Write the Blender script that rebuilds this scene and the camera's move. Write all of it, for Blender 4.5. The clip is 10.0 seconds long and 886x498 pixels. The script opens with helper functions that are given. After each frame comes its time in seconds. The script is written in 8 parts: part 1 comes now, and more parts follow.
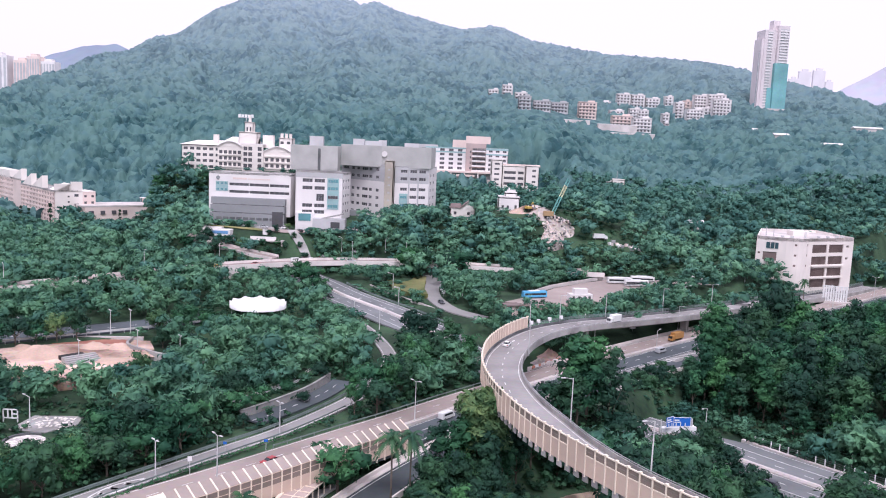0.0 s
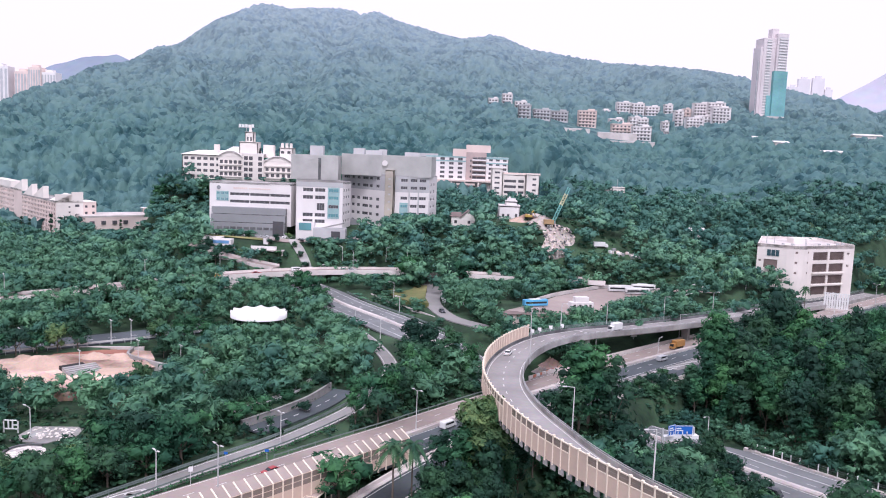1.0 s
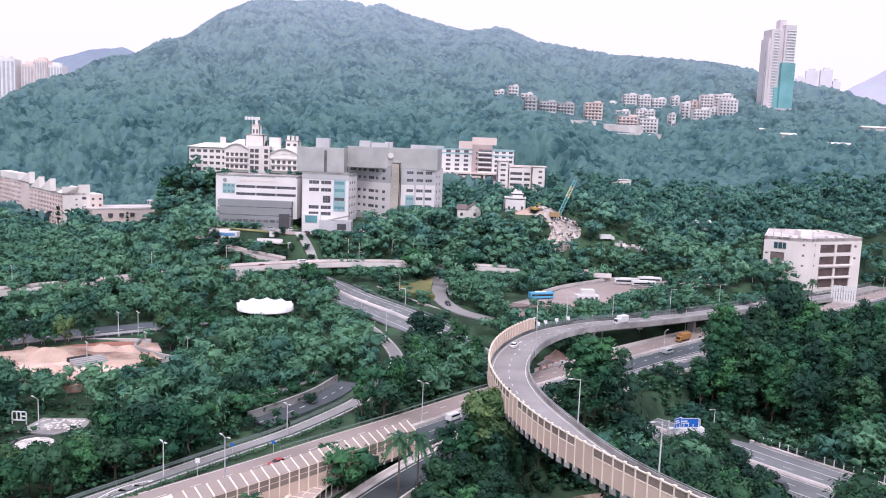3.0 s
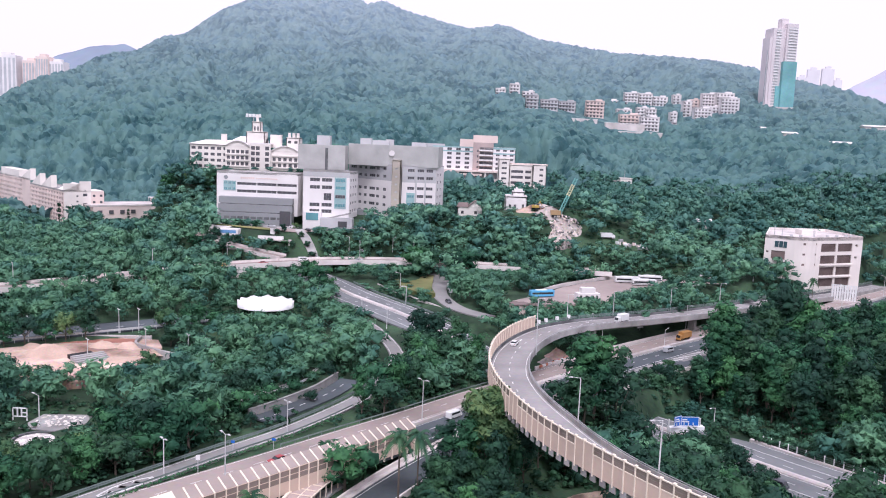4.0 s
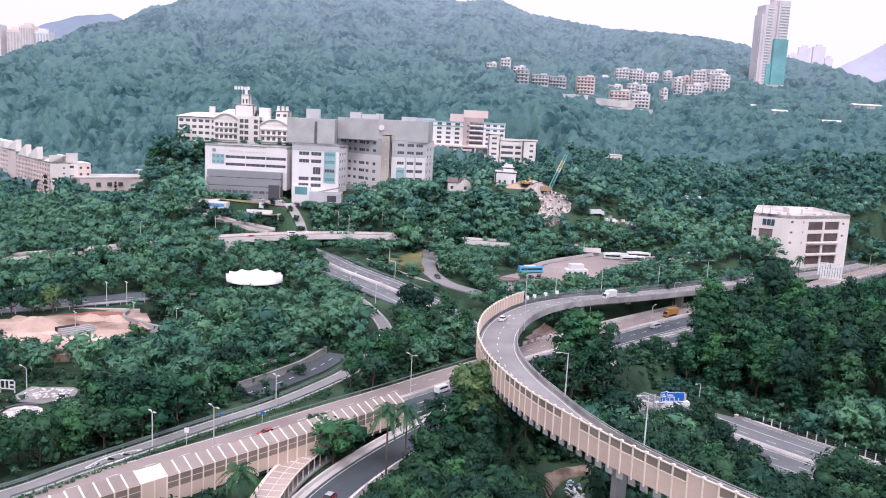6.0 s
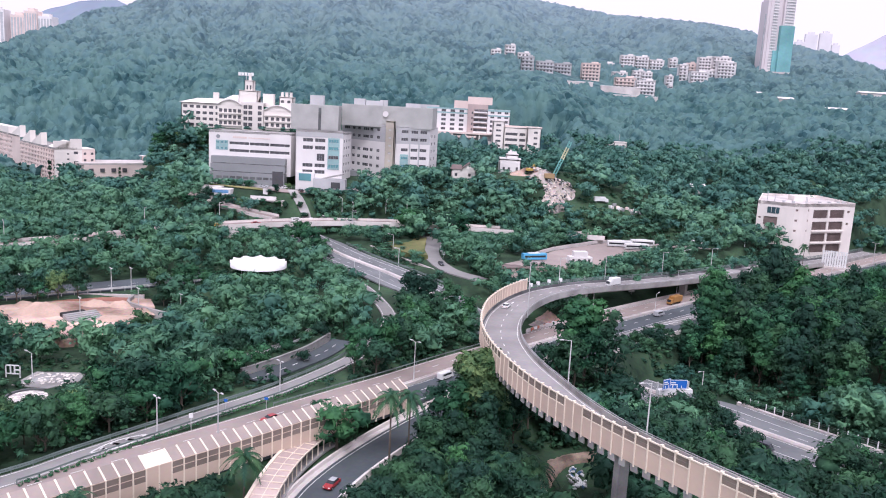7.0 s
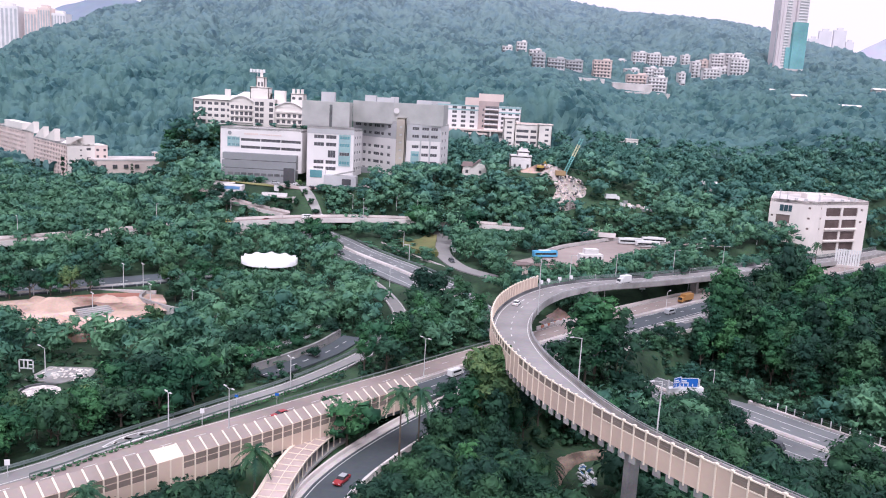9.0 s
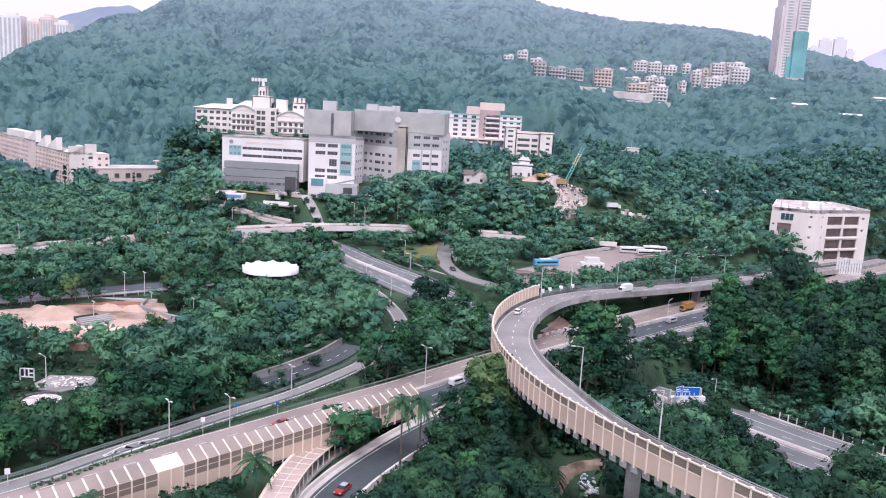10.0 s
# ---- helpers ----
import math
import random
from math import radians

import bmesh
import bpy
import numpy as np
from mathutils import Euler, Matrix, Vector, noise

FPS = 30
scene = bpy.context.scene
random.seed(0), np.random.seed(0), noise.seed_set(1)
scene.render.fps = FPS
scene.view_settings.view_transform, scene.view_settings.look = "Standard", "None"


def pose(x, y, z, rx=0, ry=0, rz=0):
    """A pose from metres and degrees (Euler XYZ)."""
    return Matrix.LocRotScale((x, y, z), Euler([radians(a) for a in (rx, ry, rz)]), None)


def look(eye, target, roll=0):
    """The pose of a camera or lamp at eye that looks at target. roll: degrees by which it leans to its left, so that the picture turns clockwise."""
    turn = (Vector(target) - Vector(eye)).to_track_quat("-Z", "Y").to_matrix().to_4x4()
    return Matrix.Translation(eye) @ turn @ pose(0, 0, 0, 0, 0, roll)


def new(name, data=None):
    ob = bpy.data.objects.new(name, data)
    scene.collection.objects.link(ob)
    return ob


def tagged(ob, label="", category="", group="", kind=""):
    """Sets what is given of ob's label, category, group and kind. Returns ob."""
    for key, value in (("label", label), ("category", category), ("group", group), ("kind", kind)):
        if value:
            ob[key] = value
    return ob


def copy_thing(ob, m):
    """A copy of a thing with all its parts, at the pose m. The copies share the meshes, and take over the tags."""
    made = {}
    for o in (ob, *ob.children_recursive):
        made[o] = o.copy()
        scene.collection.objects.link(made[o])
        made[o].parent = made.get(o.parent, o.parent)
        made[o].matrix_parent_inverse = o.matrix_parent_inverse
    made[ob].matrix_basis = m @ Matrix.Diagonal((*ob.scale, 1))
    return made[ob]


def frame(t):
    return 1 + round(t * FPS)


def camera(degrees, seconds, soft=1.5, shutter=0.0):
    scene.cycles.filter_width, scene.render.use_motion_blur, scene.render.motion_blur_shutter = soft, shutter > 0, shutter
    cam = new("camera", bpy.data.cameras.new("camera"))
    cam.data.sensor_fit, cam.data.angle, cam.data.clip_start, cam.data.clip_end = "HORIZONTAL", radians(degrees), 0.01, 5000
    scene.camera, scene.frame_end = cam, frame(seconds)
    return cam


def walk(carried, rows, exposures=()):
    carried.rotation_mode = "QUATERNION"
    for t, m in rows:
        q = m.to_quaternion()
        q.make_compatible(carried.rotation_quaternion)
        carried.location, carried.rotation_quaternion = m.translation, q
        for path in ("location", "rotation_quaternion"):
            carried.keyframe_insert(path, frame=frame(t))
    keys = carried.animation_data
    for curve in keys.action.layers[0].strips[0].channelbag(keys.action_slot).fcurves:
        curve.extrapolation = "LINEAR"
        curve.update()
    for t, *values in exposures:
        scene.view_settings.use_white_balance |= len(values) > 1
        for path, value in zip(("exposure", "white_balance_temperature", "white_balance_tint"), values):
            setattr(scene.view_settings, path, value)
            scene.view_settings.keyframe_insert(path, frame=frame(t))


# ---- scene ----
# The camera looks out of a high window and only turns.
cam = camera(57.82, 10.0, soft=1.05)
walk(cam, [
        (0, pose(0, 0, 70, 82.700, -2.500, 0.400)),
        (0.5, pose(0, 0, 70, 83.181, -2.273, 0.591)),
        (1, pose(0, 0, 70, 83.328, -2.270, 0.416)),
        (1.5, pose(0, 0, 70, 83.144, -2.300, 0.477)),
        (2, pose(0, 0, 70, 83.005, -2.169, 0.598)),
        (2.5, pose(0, 0, 70, 82.882, -2.157, 0.752)),
        (4, pose(0, 0, 70, 82.619, -2.404, 0.910)),
        (4.5, pose(0, 0, 70, 82.201, -2.559, 0.874)),
        (5, pose(0, 0, 70, 81.013, -2.625, 0.747)),
        (6.5, pose(0, 0, 70, 80.757, -3.016, 0.092)),
        (7, pose(0, 0, 70, 79.942, -3.074, 0.506)),
        (7.5, pose(0, 0, 70, 79.173, -3.200, 0.790)),
        (8, pose(0, 0, 70, 79.402, -3.042, 1.104)),
        (8.5, pose(0, 0, 70, 79.510, -3.147, 1.331)),
        (9, pose(0, 0, 70, 79.683, -3.132, 1.280)),
        (9.5, pose(0, 0, 70, 79.796, -3.182, 1.323)),
        (10, pose(0, 0, 70, 80.291, -3.129, 1.368)),
], exposures=[(0.0, 0.0, 5750, 18), (10.0, 0.0, 5750, 18)])

# ---- light: bright hazy day, a high soft sun behind the viewer ----
SUN_EL, SUN_AZ = radians(56), radians(176)
world = bpy.data.worlds.new("world")
scene.world = world
world.use_nodes = True
wn, wl = world.node_tree.nodes, world.node_tree.links
wn.clear()
sky = wn.new("ShaderNodeTexSky")
sky.sky_type, sky.sun_disc = "NISHITA", False
sky.sun_elevation, sky.sun_rotation = SUN_EL, SUN_AZ
sky.air_density, sky.dust_density, sky.ozone_density = 1.0, 6.0, 1.0
grey = wn.new("ShaderNodeMix")
grey.data_type, grey.blend_type = "RGBA", "MIX"
grey.inputs[0].default_value = 0.75
grey.inputs[7].default_value = (12.2, 10.9, 11.3, 1)
bg, wo = wn.new("ShaderNodeBackground"), wn.new("ShaderNodeOutputWorld")
bg.inputs[1].default_value = 0.113
wl.new(sky.outputs[0], grey.inputs[6])
wl.new(grey.outputs[2], bg.inputs[0])
wl.new(bg.outputs[0], wo.inputs[0])
sun = new("sun", bpy.data.lights.new("sun", "SUN"))
sun.data.energy, sun.data.angle, sun.data.color = 2.0, radians(16), (1.0, 0.95, 0.9)
sun.matrix_world = look((0, 0, 0), (-math.sin(SUN_AZ) * math.cos(SUN_EL), -math.cos(SUN_AZ) * math.cos(SUN_EL), -math.sin(SUN_EL)))

# ---- helpers of this scene ----
def ramp(lo, hi, v):
    """Smooth step from 0 at lo to 1 at hi."""
    t = np.clip((np.asarray(v, float) - lo) / (hi - lo), 0, 1)
    return t * t * (3 - 2 * t)


def raw_mesh(name, verts, faces):
    """A mesh from an array of places and an array (or list) of faces."""
    me = bpy.data.meshes.new(name)
    verts = np.asarray(verts, np.float32).reshape(-1, 3)
    if isinstance(faces, np.ndarray):
        n, k = faces.shape
        me.vertices.add(len(verts))
        me.vertices.foreach_set("co", verts.ravel())
        me.loops.add(n * k)
        me.loops.foreach_set("vertex_index", faces.astype(np.int32).ravel())
        me.polygons.add(n)
        me.polygons.foreach_set("loop_start", np.arange(0, n * k, k, dtype=np.int32))
        me.update(calc_edges=True)
    else:
        me.from_pydata(verts.tolist(), [], faces)
    me.validate()
    return me


class Geo:
    """Gathers simple solids into one mesh."""

    def __init__(self):
        self.v, self.f = [], []

    def add(self, verts, faces):
        n = len(self.v)
        self.v += [tuple(p) for p in verts]
        self.f += [tuple(i + n for i in q) for q in faces]
        return self

    def box(self, x0, y0, z0, x1, y1, z1, m=None):
        p = [(x, y, z) for z in (z0, z1) for x, y in ((x0, y0), (x1, y0), (x1, y1), (x0, y1))]
        if m is not None:
            p = [m @ Vector(q) for q in p]
        return self.add(p, [(3, 2, 1, 0), (4, 5, 6, 7), (0, 1, 5, 4), (1, 2, 6, 5), (2, 3, 7, 6), (3, 0, 4, 7)])

    def tube(self, a, b, r0, r1=None, n=8):
        """A tapered round bar from a to b."""
        a, b = Vector(a), Vector(b)
        r1 = r0 if r1 is None else r1
        q = (b - a).to_track_quat("Z", "Y")
        ring = [Vector((math.cos(2 * math.pi * i / n), math.sin(2 * math.pi * i / n), 0)) for i in range(n)]
        p = [a + q @ (c * r0) for c in ring] + [b + q @ (c * r1) for c in ring]
        f = [(i, (i + 1) % n, n + (i + 1) % n, n + i) for i in range(n)]
        return self.add(p, f + [tuple(range(n))[::-1], tuple(range(n, 2 * n))])

    def prism(self, outline, z0, z1):
        """An upright prism over an outline of (x, y)."""
        n = len(outline)
        p = [(x, y, z0) for x, y in outline] + [(x, y, z1) for x, y in outline]
        f = [(i, (i + 1) % n, n + (i + 1) % n, n + i) for i in range(n)]
        return self.add(p, f + [tuple(range(n))[::-1], tuple(range(n, 2 * n))])

    def sweep(self, path, profile, closed=True):
        """A profile of (offset to the left, height) along a path of (x, y, z); an offset may change along the path."""
        path = np.asarray(path, float)
        side = sides(path)
        k, n = len(profile), len(path)
        cols = [(np.broadcast_to(o, (n,)), h) for o, h in profile]
        p = [(path[i, 0] + side[i, 0] * o[i], path[i, 1] + side[i, 1] * o[i], path[i, 2] + h) for i in range(n) for o, h in cols]
        f = []
        for i in range(n - 1):
            for j in range(k if closed else k - 1):
                f.append((i * k + j, i * k + (j + 1) % k, (i + 1) * k + (j + 1) % k, (i + 1) * k + j))
        if closed:
            f += [tuple(range(k)), tuple(range((n - 1) * k, n * k))[::-1]]
        return self.add(p, f)

    def mesh(self, name, bevel=0.0):
        me = raw_mesh(name, self.v, self.f)
        bm = bmesh.new()
        bm.from_mesh(me)
        if bevel:
            bmesh.ops.bevel(bm, geom=[e for e in bm.edges if e.is_manifold and e.calc_face_angle() > 0.6], offset=bevel, segments=1, affect="EDGES")
        bmesh.ops.recalc_face_normals(bm, faces=bm.faces)
        bm.to_mesh(me)
        bm.free()
        return me


def sides(path):
    """The unit vectors to the left of a path."""
    d = np.gradient(np.asarray(path, float)[:, :2], axis=0)
    d /= np.linalg.norm(d, axis=1)[:, None]
    return np.stack([-d[:, 1], d[:, 0]], -1)


def spline(points, step):
    """A smooth path through points, in even steps."""
    p = np.asarray(points, float)
    p = np.vstack([2 * p[0] - p[1], p, 2 * p[-1] - p[-2]])
    out = []
    for i in range(1, len(p) - 2):
        t = np.linspace(0, 1, 24, endpoint=False)[:, None]
        a, b, c, d = p[i - 1], p[i], p[i + 1], p[i + 2]
        out.append(0.5 * (2 * b + (c - a) * t + (2 * a - 5 * b + 4 * c - d) * t**2 + (3 * b - a - 3 * c + d) * t**3))
    out = np.vstack(out + [p[-2:-1]])
    s = np.r_[0, np.cumsum(np.linalg.norm(np.diff(out, axis=0), axis=1))]
    u = np.linspace(0, s[-1], max(2, int(round(s[-1] / step)) + 1))
    return np.stack([np.interp(u, s, out[:, k]) for k in range(3)], -1)


def shifted(path, offset, dz=0.0):
    q = np.array(path, float)
    q[:, :2] += sides(path) * (offset if np.isscalar(offset) else np.asarray(offset)[:, None])
    q[:, 2] += dz
    return q


def thing(name, m, label, category, group="", kind=""):
    ob = new(name)
    ob.empty_display_size = 0.2
    ob.matrix_world = m
    return tagged(ob, label, category, group, kind)


def part(name, me, material, parent=None, label="", m=None, smooth=False):
    """One mesh object under a thing or a part."""
    if isinstance(me, Geo):
        me = me.mesh(name)
    if not me.materials:
        me.materials.append(material)
    if smooth:
        me.polygons.foreach_set("use_smooth", [True] * len(me.polygons))
    ob = new(name, me)
    ob.parent = parent
    if m is not None:
        ob.matrix_basis = m
    if label:
        ob["label"] = label
    return ob


def structure(name, me, material, label, category, smooth=False):
    return tagged(part(name, me, material, None, "", None, smooth), label, category, "", "structure")


# ---- materials ----
def surface(name, colour, rough=0.8, vary=0.25, size=1.0, bump=0.2, metal=0.0, stains=0.25, tint=None, island=0.0, spec=0.3, fine=8.0):
    """A surface with grain and stains at two sizes (metres), in the object's world."""
    mt = bpy.data.materials.new(name)
    mt.use_nodes = True
    n, l = mt.node_tree.nodes, mt.node_tree.links
    b = n["Principled BSDF"]
    b.inputs["Roughness"].default_value, b.inputs["Metallic"].default_value = rough, metal
    b.inputs["Specular IOR Level"].default_value = spec
    geo = n.new("ShaderNodeNewGeometry")
    big, small = n.new("ShaderNodeTexNoise"), n.new("ShaderNodeTexNoise")
    big.inputs["Scale"].default_value, big.inputs["Detail"].default_value = 1 / (size * 8), 5
    small.inputs["Scale"].default_value, small.inputs["Detail"].default_value = fine / (size * 4), 3
    l.new(geo.outputs["Position"], big.inputs["Vector"])
    l.new(geo.outputs["Position"], small.inputs["Vector"])
    dark = [c * (1 - stains) for c in colour]
    light = [min(1, c * (1 + vary)) for c in (tint or colour)]
    r1, r2 = n.new("ShaderNodeValToRGB"), n.new("ShaderNodeMix")
    r1.color_ramp.elements[0].position, r1.color_ramp.elements[1].position = 0.32, 0.68
    r1.color_ramp.elements[0].color, r1.color_ramp.elements[1].color = (*dark, 1), (*light, 1)
    l.new(big.outputs["Fac"], r1.inputs["Fac"])
    r2.data_type, r2.blend_type = "RGBA", "OVERLAY"
    r2.inputs[0].default_value = vary
    l.new(r1.outputs["Color"], r2.inputs[6])
    l.new(small.outputs["Color"], r2.inputs[7])
    last = r2.outputs[2]
    if island:
        info, hsv = n.new("ShaderNodeObjectInfo"), n.new("ShaderNodeHueSaturation")
        add, m1 = n.new("ShaderNodeMath"), n.new("ShaderNodeMapRange")
        add.operation = "MULTIPLY"
        add.inputs[1].default_value = 1.0
        mix = n.new("ShaderNodeMath")
        mix.operation = "ADD"
        l.new(info.outputs["Random"], add.inputs[0])
        l.new(add.outputs[0], mix.inputs[0])
        l.new(geo.outputs["Random Per Island"], mix.inputs[1])
        m1.inputs["From Max"].default_value = 2.0
        m1.inputs["To Min"].default_value, m1.inputs["To Max"].default_value = 1 - island, 1 + island
        l.new(mix.outputs[0], m1.inputs["Value"])
        l.new(m1.outputs[0], hsv.inputs["Value"])
        l.new(last, hsv.inputs["Color"])
        last = hsv.outputs["Color"]
    l.new(last, b.inputs["Base Color"])
    if bump:
        bp = n.new("ShaderNodeBump")
        bp.inputs["Strength"].default_value, bp.inputs["Distance"].default_value = bump, size * 0.1
        l.new(small.outputs["Fac"], bp.inputs["Height"])
        l.new(bp.outputs["Normal"], b.inputs["Normal"])
    return mt


def leafy(name, dark, mid, light, patch=9.0, spread=0.35, rough=0.65, hue=0.6, haze_tint=None, crown=0.0):
    """Foliage: each clump of leaves its own shade, with slow changes from tree to tree."""
    mt = bpy.data.materials.new(name)
    mt.use_nodes = True
    n, l = mt.node_tree.nodes, mt.node_tree.links
    b = n["Principled BSDF"]
    b.inputs["Roughness"].default_value, b.inputs["Specular IOR Level"].default_value = rough, 0.25
    geo, info, noi = n.new("ShaderNodeNewGeometry"), n.new("ShaderNodeObjectInfo"), n.new("ShaderNodeTexNoise")
    noi.inputs["Scale"].default_value, noi.inputs["Detail"].default_value = 1 / patch, 4
    l.new(geo.outputs["Position"], noi.inputs["Vector"])
    s1, s2 = n.new("ShaderNodeMath"), n.new("ShaderNodeMath")
    s1.operation = s2.operation = "MULTIPLY_ADD"
    s1.inputs[1].default_value, s2.inputs[1].default_value = spread, spread
    fine, both = n.new("ShaderNodeTexNoise"), n.new("ShaderNodeMath")
    fine.inputs["Scale"].default_value, fine.inputs["Detail"].default_value = 5 / patch, 3
    l.new(geo.outputs["Position"], fine.inputs["Vector"])
    both.operation = "MULTIPLY_ADD"
    both.inputs[1].default_value = 0.55
    half = n.new("ShaderNodeMath")
    half.operation = "MULTIPLY_ADD"
    half.inputs[1].default_value, half.inputs[2].default_value = 1.1, -0.32
    l.new(noi.outputs["Fac"], half.inputs[0])
    l.new(fine.outputs["Fac"], both.inputs[0])
    l.new(half.outputs[0], both.inputs[2])
    own = geo.outputs["Random Per Island"]
    if crown:
        # a closed canopy: each crown of this width has its own shade
        cells, sep_c = n.new("ShaderNodeTexVoronoi"), n.new("ShaderNodeSeparateColor")
        cells.inputs["Scale"].default_value = 1 / crown
        l.new(geo.outputs["Position"], cells.inputs["Vector"])
        l.new(cells.outputs["Color"], sep_c.inputs[0])
        own = sep_c.outputs[0]
    l.new(own, s1.inputs[0])
    l.new(both.outputs[0], s1.inputs[2])
    l.new(info.outputs["Random"], s2.inputs[0])
    l.new(s1.outputs[0], s2.inputs[2])
    rp = n.new("ShaderNodeValToRGB")
    e = rp.color_ramp.elements
    e[0].position, e[0].color = 0.3, (*dark, 1)
    e[1].position, e[1].color = 1.0, (*light, 1)
    k = e.new(0.68)
    k.color = (*mid, 1)
    l.new(s2.outputs[0], rp.inputs["Fac"])
    shade = rp.outputs["Color"]
    if haze_tint:
        # distance haze painted into the leaf colours, stronger with height
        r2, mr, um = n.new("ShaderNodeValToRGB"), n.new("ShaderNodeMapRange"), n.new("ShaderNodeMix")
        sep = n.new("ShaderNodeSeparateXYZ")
        for el, col in zip((r2.color_ramp.elements[0], r2.color_ramp.elements[1]), haze_tint[:2]):
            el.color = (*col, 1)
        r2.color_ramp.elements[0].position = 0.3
        mr.inputs["From Min"].default_value, mr.inputs["From Max"].default_value = haze_tint[2:]
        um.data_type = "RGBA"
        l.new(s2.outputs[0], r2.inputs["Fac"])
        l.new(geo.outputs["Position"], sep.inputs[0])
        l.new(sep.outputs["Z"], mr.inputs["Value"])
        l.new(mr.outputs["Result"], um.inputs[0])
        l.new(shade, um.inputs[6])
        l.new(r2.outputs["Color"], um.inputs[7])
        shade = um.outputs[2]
    # some trees turn to a yellower green
    hn, hm, hx = n.new("ShaderNodeTexNoise"), n.new("ShaderNodeMapRange"), n.new("ShaderNodeMix")
    hs = n.new("ShaderNodeMath")
    hs.operation = "MULTIPLY_ADD"
    hs.inputs[1].default_value = 0.3
    hn.inputs["Scale"].default_value, hn.inputs["Detail"].default_value = 0.085, 1.0
    hm.inputs["From Min"].default_value, hm.inputs["From Max"].default_value = 0.54, 0.8
    hm.inputs["To Max"].default_value = hue
    hx.data_type, hx.blend_type = "RGBA", "MULTIPLY"
    hx.inputs[7].default_value = (1.75, 1.42, 0.92, 1)
    l.new(geo.outputs["Position"], hn.inputs["Vector"])
    l.new(info.outputs["Random"], hs.inputs[0])
    l.new(hn.outputs["Fac"], hs.inputs[2])
    l.new(hs.outputs[0], hm.inputs["Value"])
    l.new(hm.outputs["Result"], hx.inputs[0])
    l.new(shade, hx.inputs[6])
    shade = hx.outputs[2]
    l.new(shade, b.inputs["Base Color"])
    tr, ad = n.new("ShaderNodeBsdfTranslucent"), n.new("ShaderNodeMixShader")
    ad.inputs[0].default_value = 0.25
    l.new(shade, tr.inputs["Color"])
    l.new(b.outputs[0], ad.inputs[1])
    l.new(tr.outputs[0], ad.inputs[2])
    l.new(ad.outputs[0], n["Material Output"].inputs["Surface"])
    return mt


ASPHALT = surface("asphalt", (0.28, 0.272, 0.265), 0.9, 0.15, 2.0, 0.15, stains=0.2)
FLY_DECK = surface("pale_worn_asphalt", (0.315, 0.30, 0.295), 0.9, 0.18, 2.0, 0.15, stains=0.25)
PARAPET = surface("bleached_parapet_concrete", (0.74, 0.685, 0.655), 0.85, 0.15, 1.5, 0.1, stains=0.22)
ASPHALT_DARK = surface("new_asphalt", (0.085, 0.10, 0.11), 0.85, 0.2, 2.0, 0.15, stains=0.25)
CONCRETE_ROAD = surface("concrete_road", (0.345, 0.288, 0.265), 0.9, 0.15, 3.0, 0.1, stains=0.2)
CONCRETE = surface("concrete", (0.36, 0.35, 0.34), 0.9, 0.25, 1.0, 0.2, stains=0.35)
CONCRETE_PALE = surface("pale_concrete", (0.60, 0.55, 0.53), 0.85, 0.2, 1.5, 0.15, stains=0.25)
CONCRETE_DARK = surface("weathered_concrete", (0.16, 0.165, 0.17), 0.9, 0.35, 0.8, 0.25, stains=0.45)
LINE_WHITE = surface("road_paint", (0.75, 0.74, 0.72), 0.6, 0.1, 0.5, 0.05, stains=0.2)
WHITE_WALL = surface("white_wall", (0.79, 0.755, 0.745), 0.7, 0.06, 2.0, 0.05, stains=0.08)
CREAM_WALL = surface("cream_wall", (0.82, 0.765, 0.715), 0.75, 0.08, 2.0, 0.05, stains=0.12)
PINK_WALL = surface("pale_pink_wall", (0.76, 0.63, 0.58), 0.75, 0.08, 2.0, 0.05, stains=0.12)
GREY_WALL = surface("grey_cladding", (0.30, 0.31, 0.32), 0.7, 0.1, 2.0, 0.1, stains=0.12)
GREY_PALE = surface("pale_grey_cladding", (0.50, 0.50, 0.51), 0.7, 0.1, 2.0, 0.1, stains=0.12)
EXCHANGE_WALL = surface("warm_white_wall", (0.83, 0.765, 0.72), 0.7, 0.06, 2.0, 0.05, stains=0.1)
GREY_SCREEN = surface("roof_screen_louvres", (0.47, 0.47, 0.455), 0.6, 0.12, 1.0, 0.15, stains=0.1)
BEIGE_WALL = surface("beige_panel", (0.52, 0.47, 0.40), 0.7, 0.1, 2.0, 0.1)
TERRACOTTA = surface("dull_pink_tiles", (0.50, 0.40, 0.38), 0.7, 0.1, 2.0, 0.1)
TEAL_WALL = surface("pale_teal_tiles", (0.33, 0.50, 0.51), 0.6, 0.1, 2.0, 0.05)
NET_GREEN = surface("green_scaffold_net", (0.19, 0.41, 0.42), 0.8, 0.2, 4.0, 0.2)
PEACH = surface("peach_coated_panel", (0.66, 0.515, 0.42), 0.55, 0.08, 1.5, 0.05, stains=0.12)
PEACH_DARK = surface("tinted_canopy_sheet", (0.36, 0.30, 0.27), 0.4, 0.1, 1.5, 0.05, stains=0.2)
PEACH_PALE = surface("pale_cream_frame", (0.84, 0.735, 0.61), 0.5, 0.05, 1.0, 0.0, stains=0.08)
STEEL = surface("galvanised_steel", (0.50, 0.51, 0.52), 0.45, 0.1, 0.5, 0.05, metal=0.6)
POLE_PAINT = surface("pale_grey_pole_paint", (0.66, 0.66, 0.66), 0.5, 0.05, 0.5, 0.0)
RAIL_GREEN = surface("grey_green_rail_paint", (0.20, 0.25, 0.24), 0.5, 0.1, 0.5, 0.0)
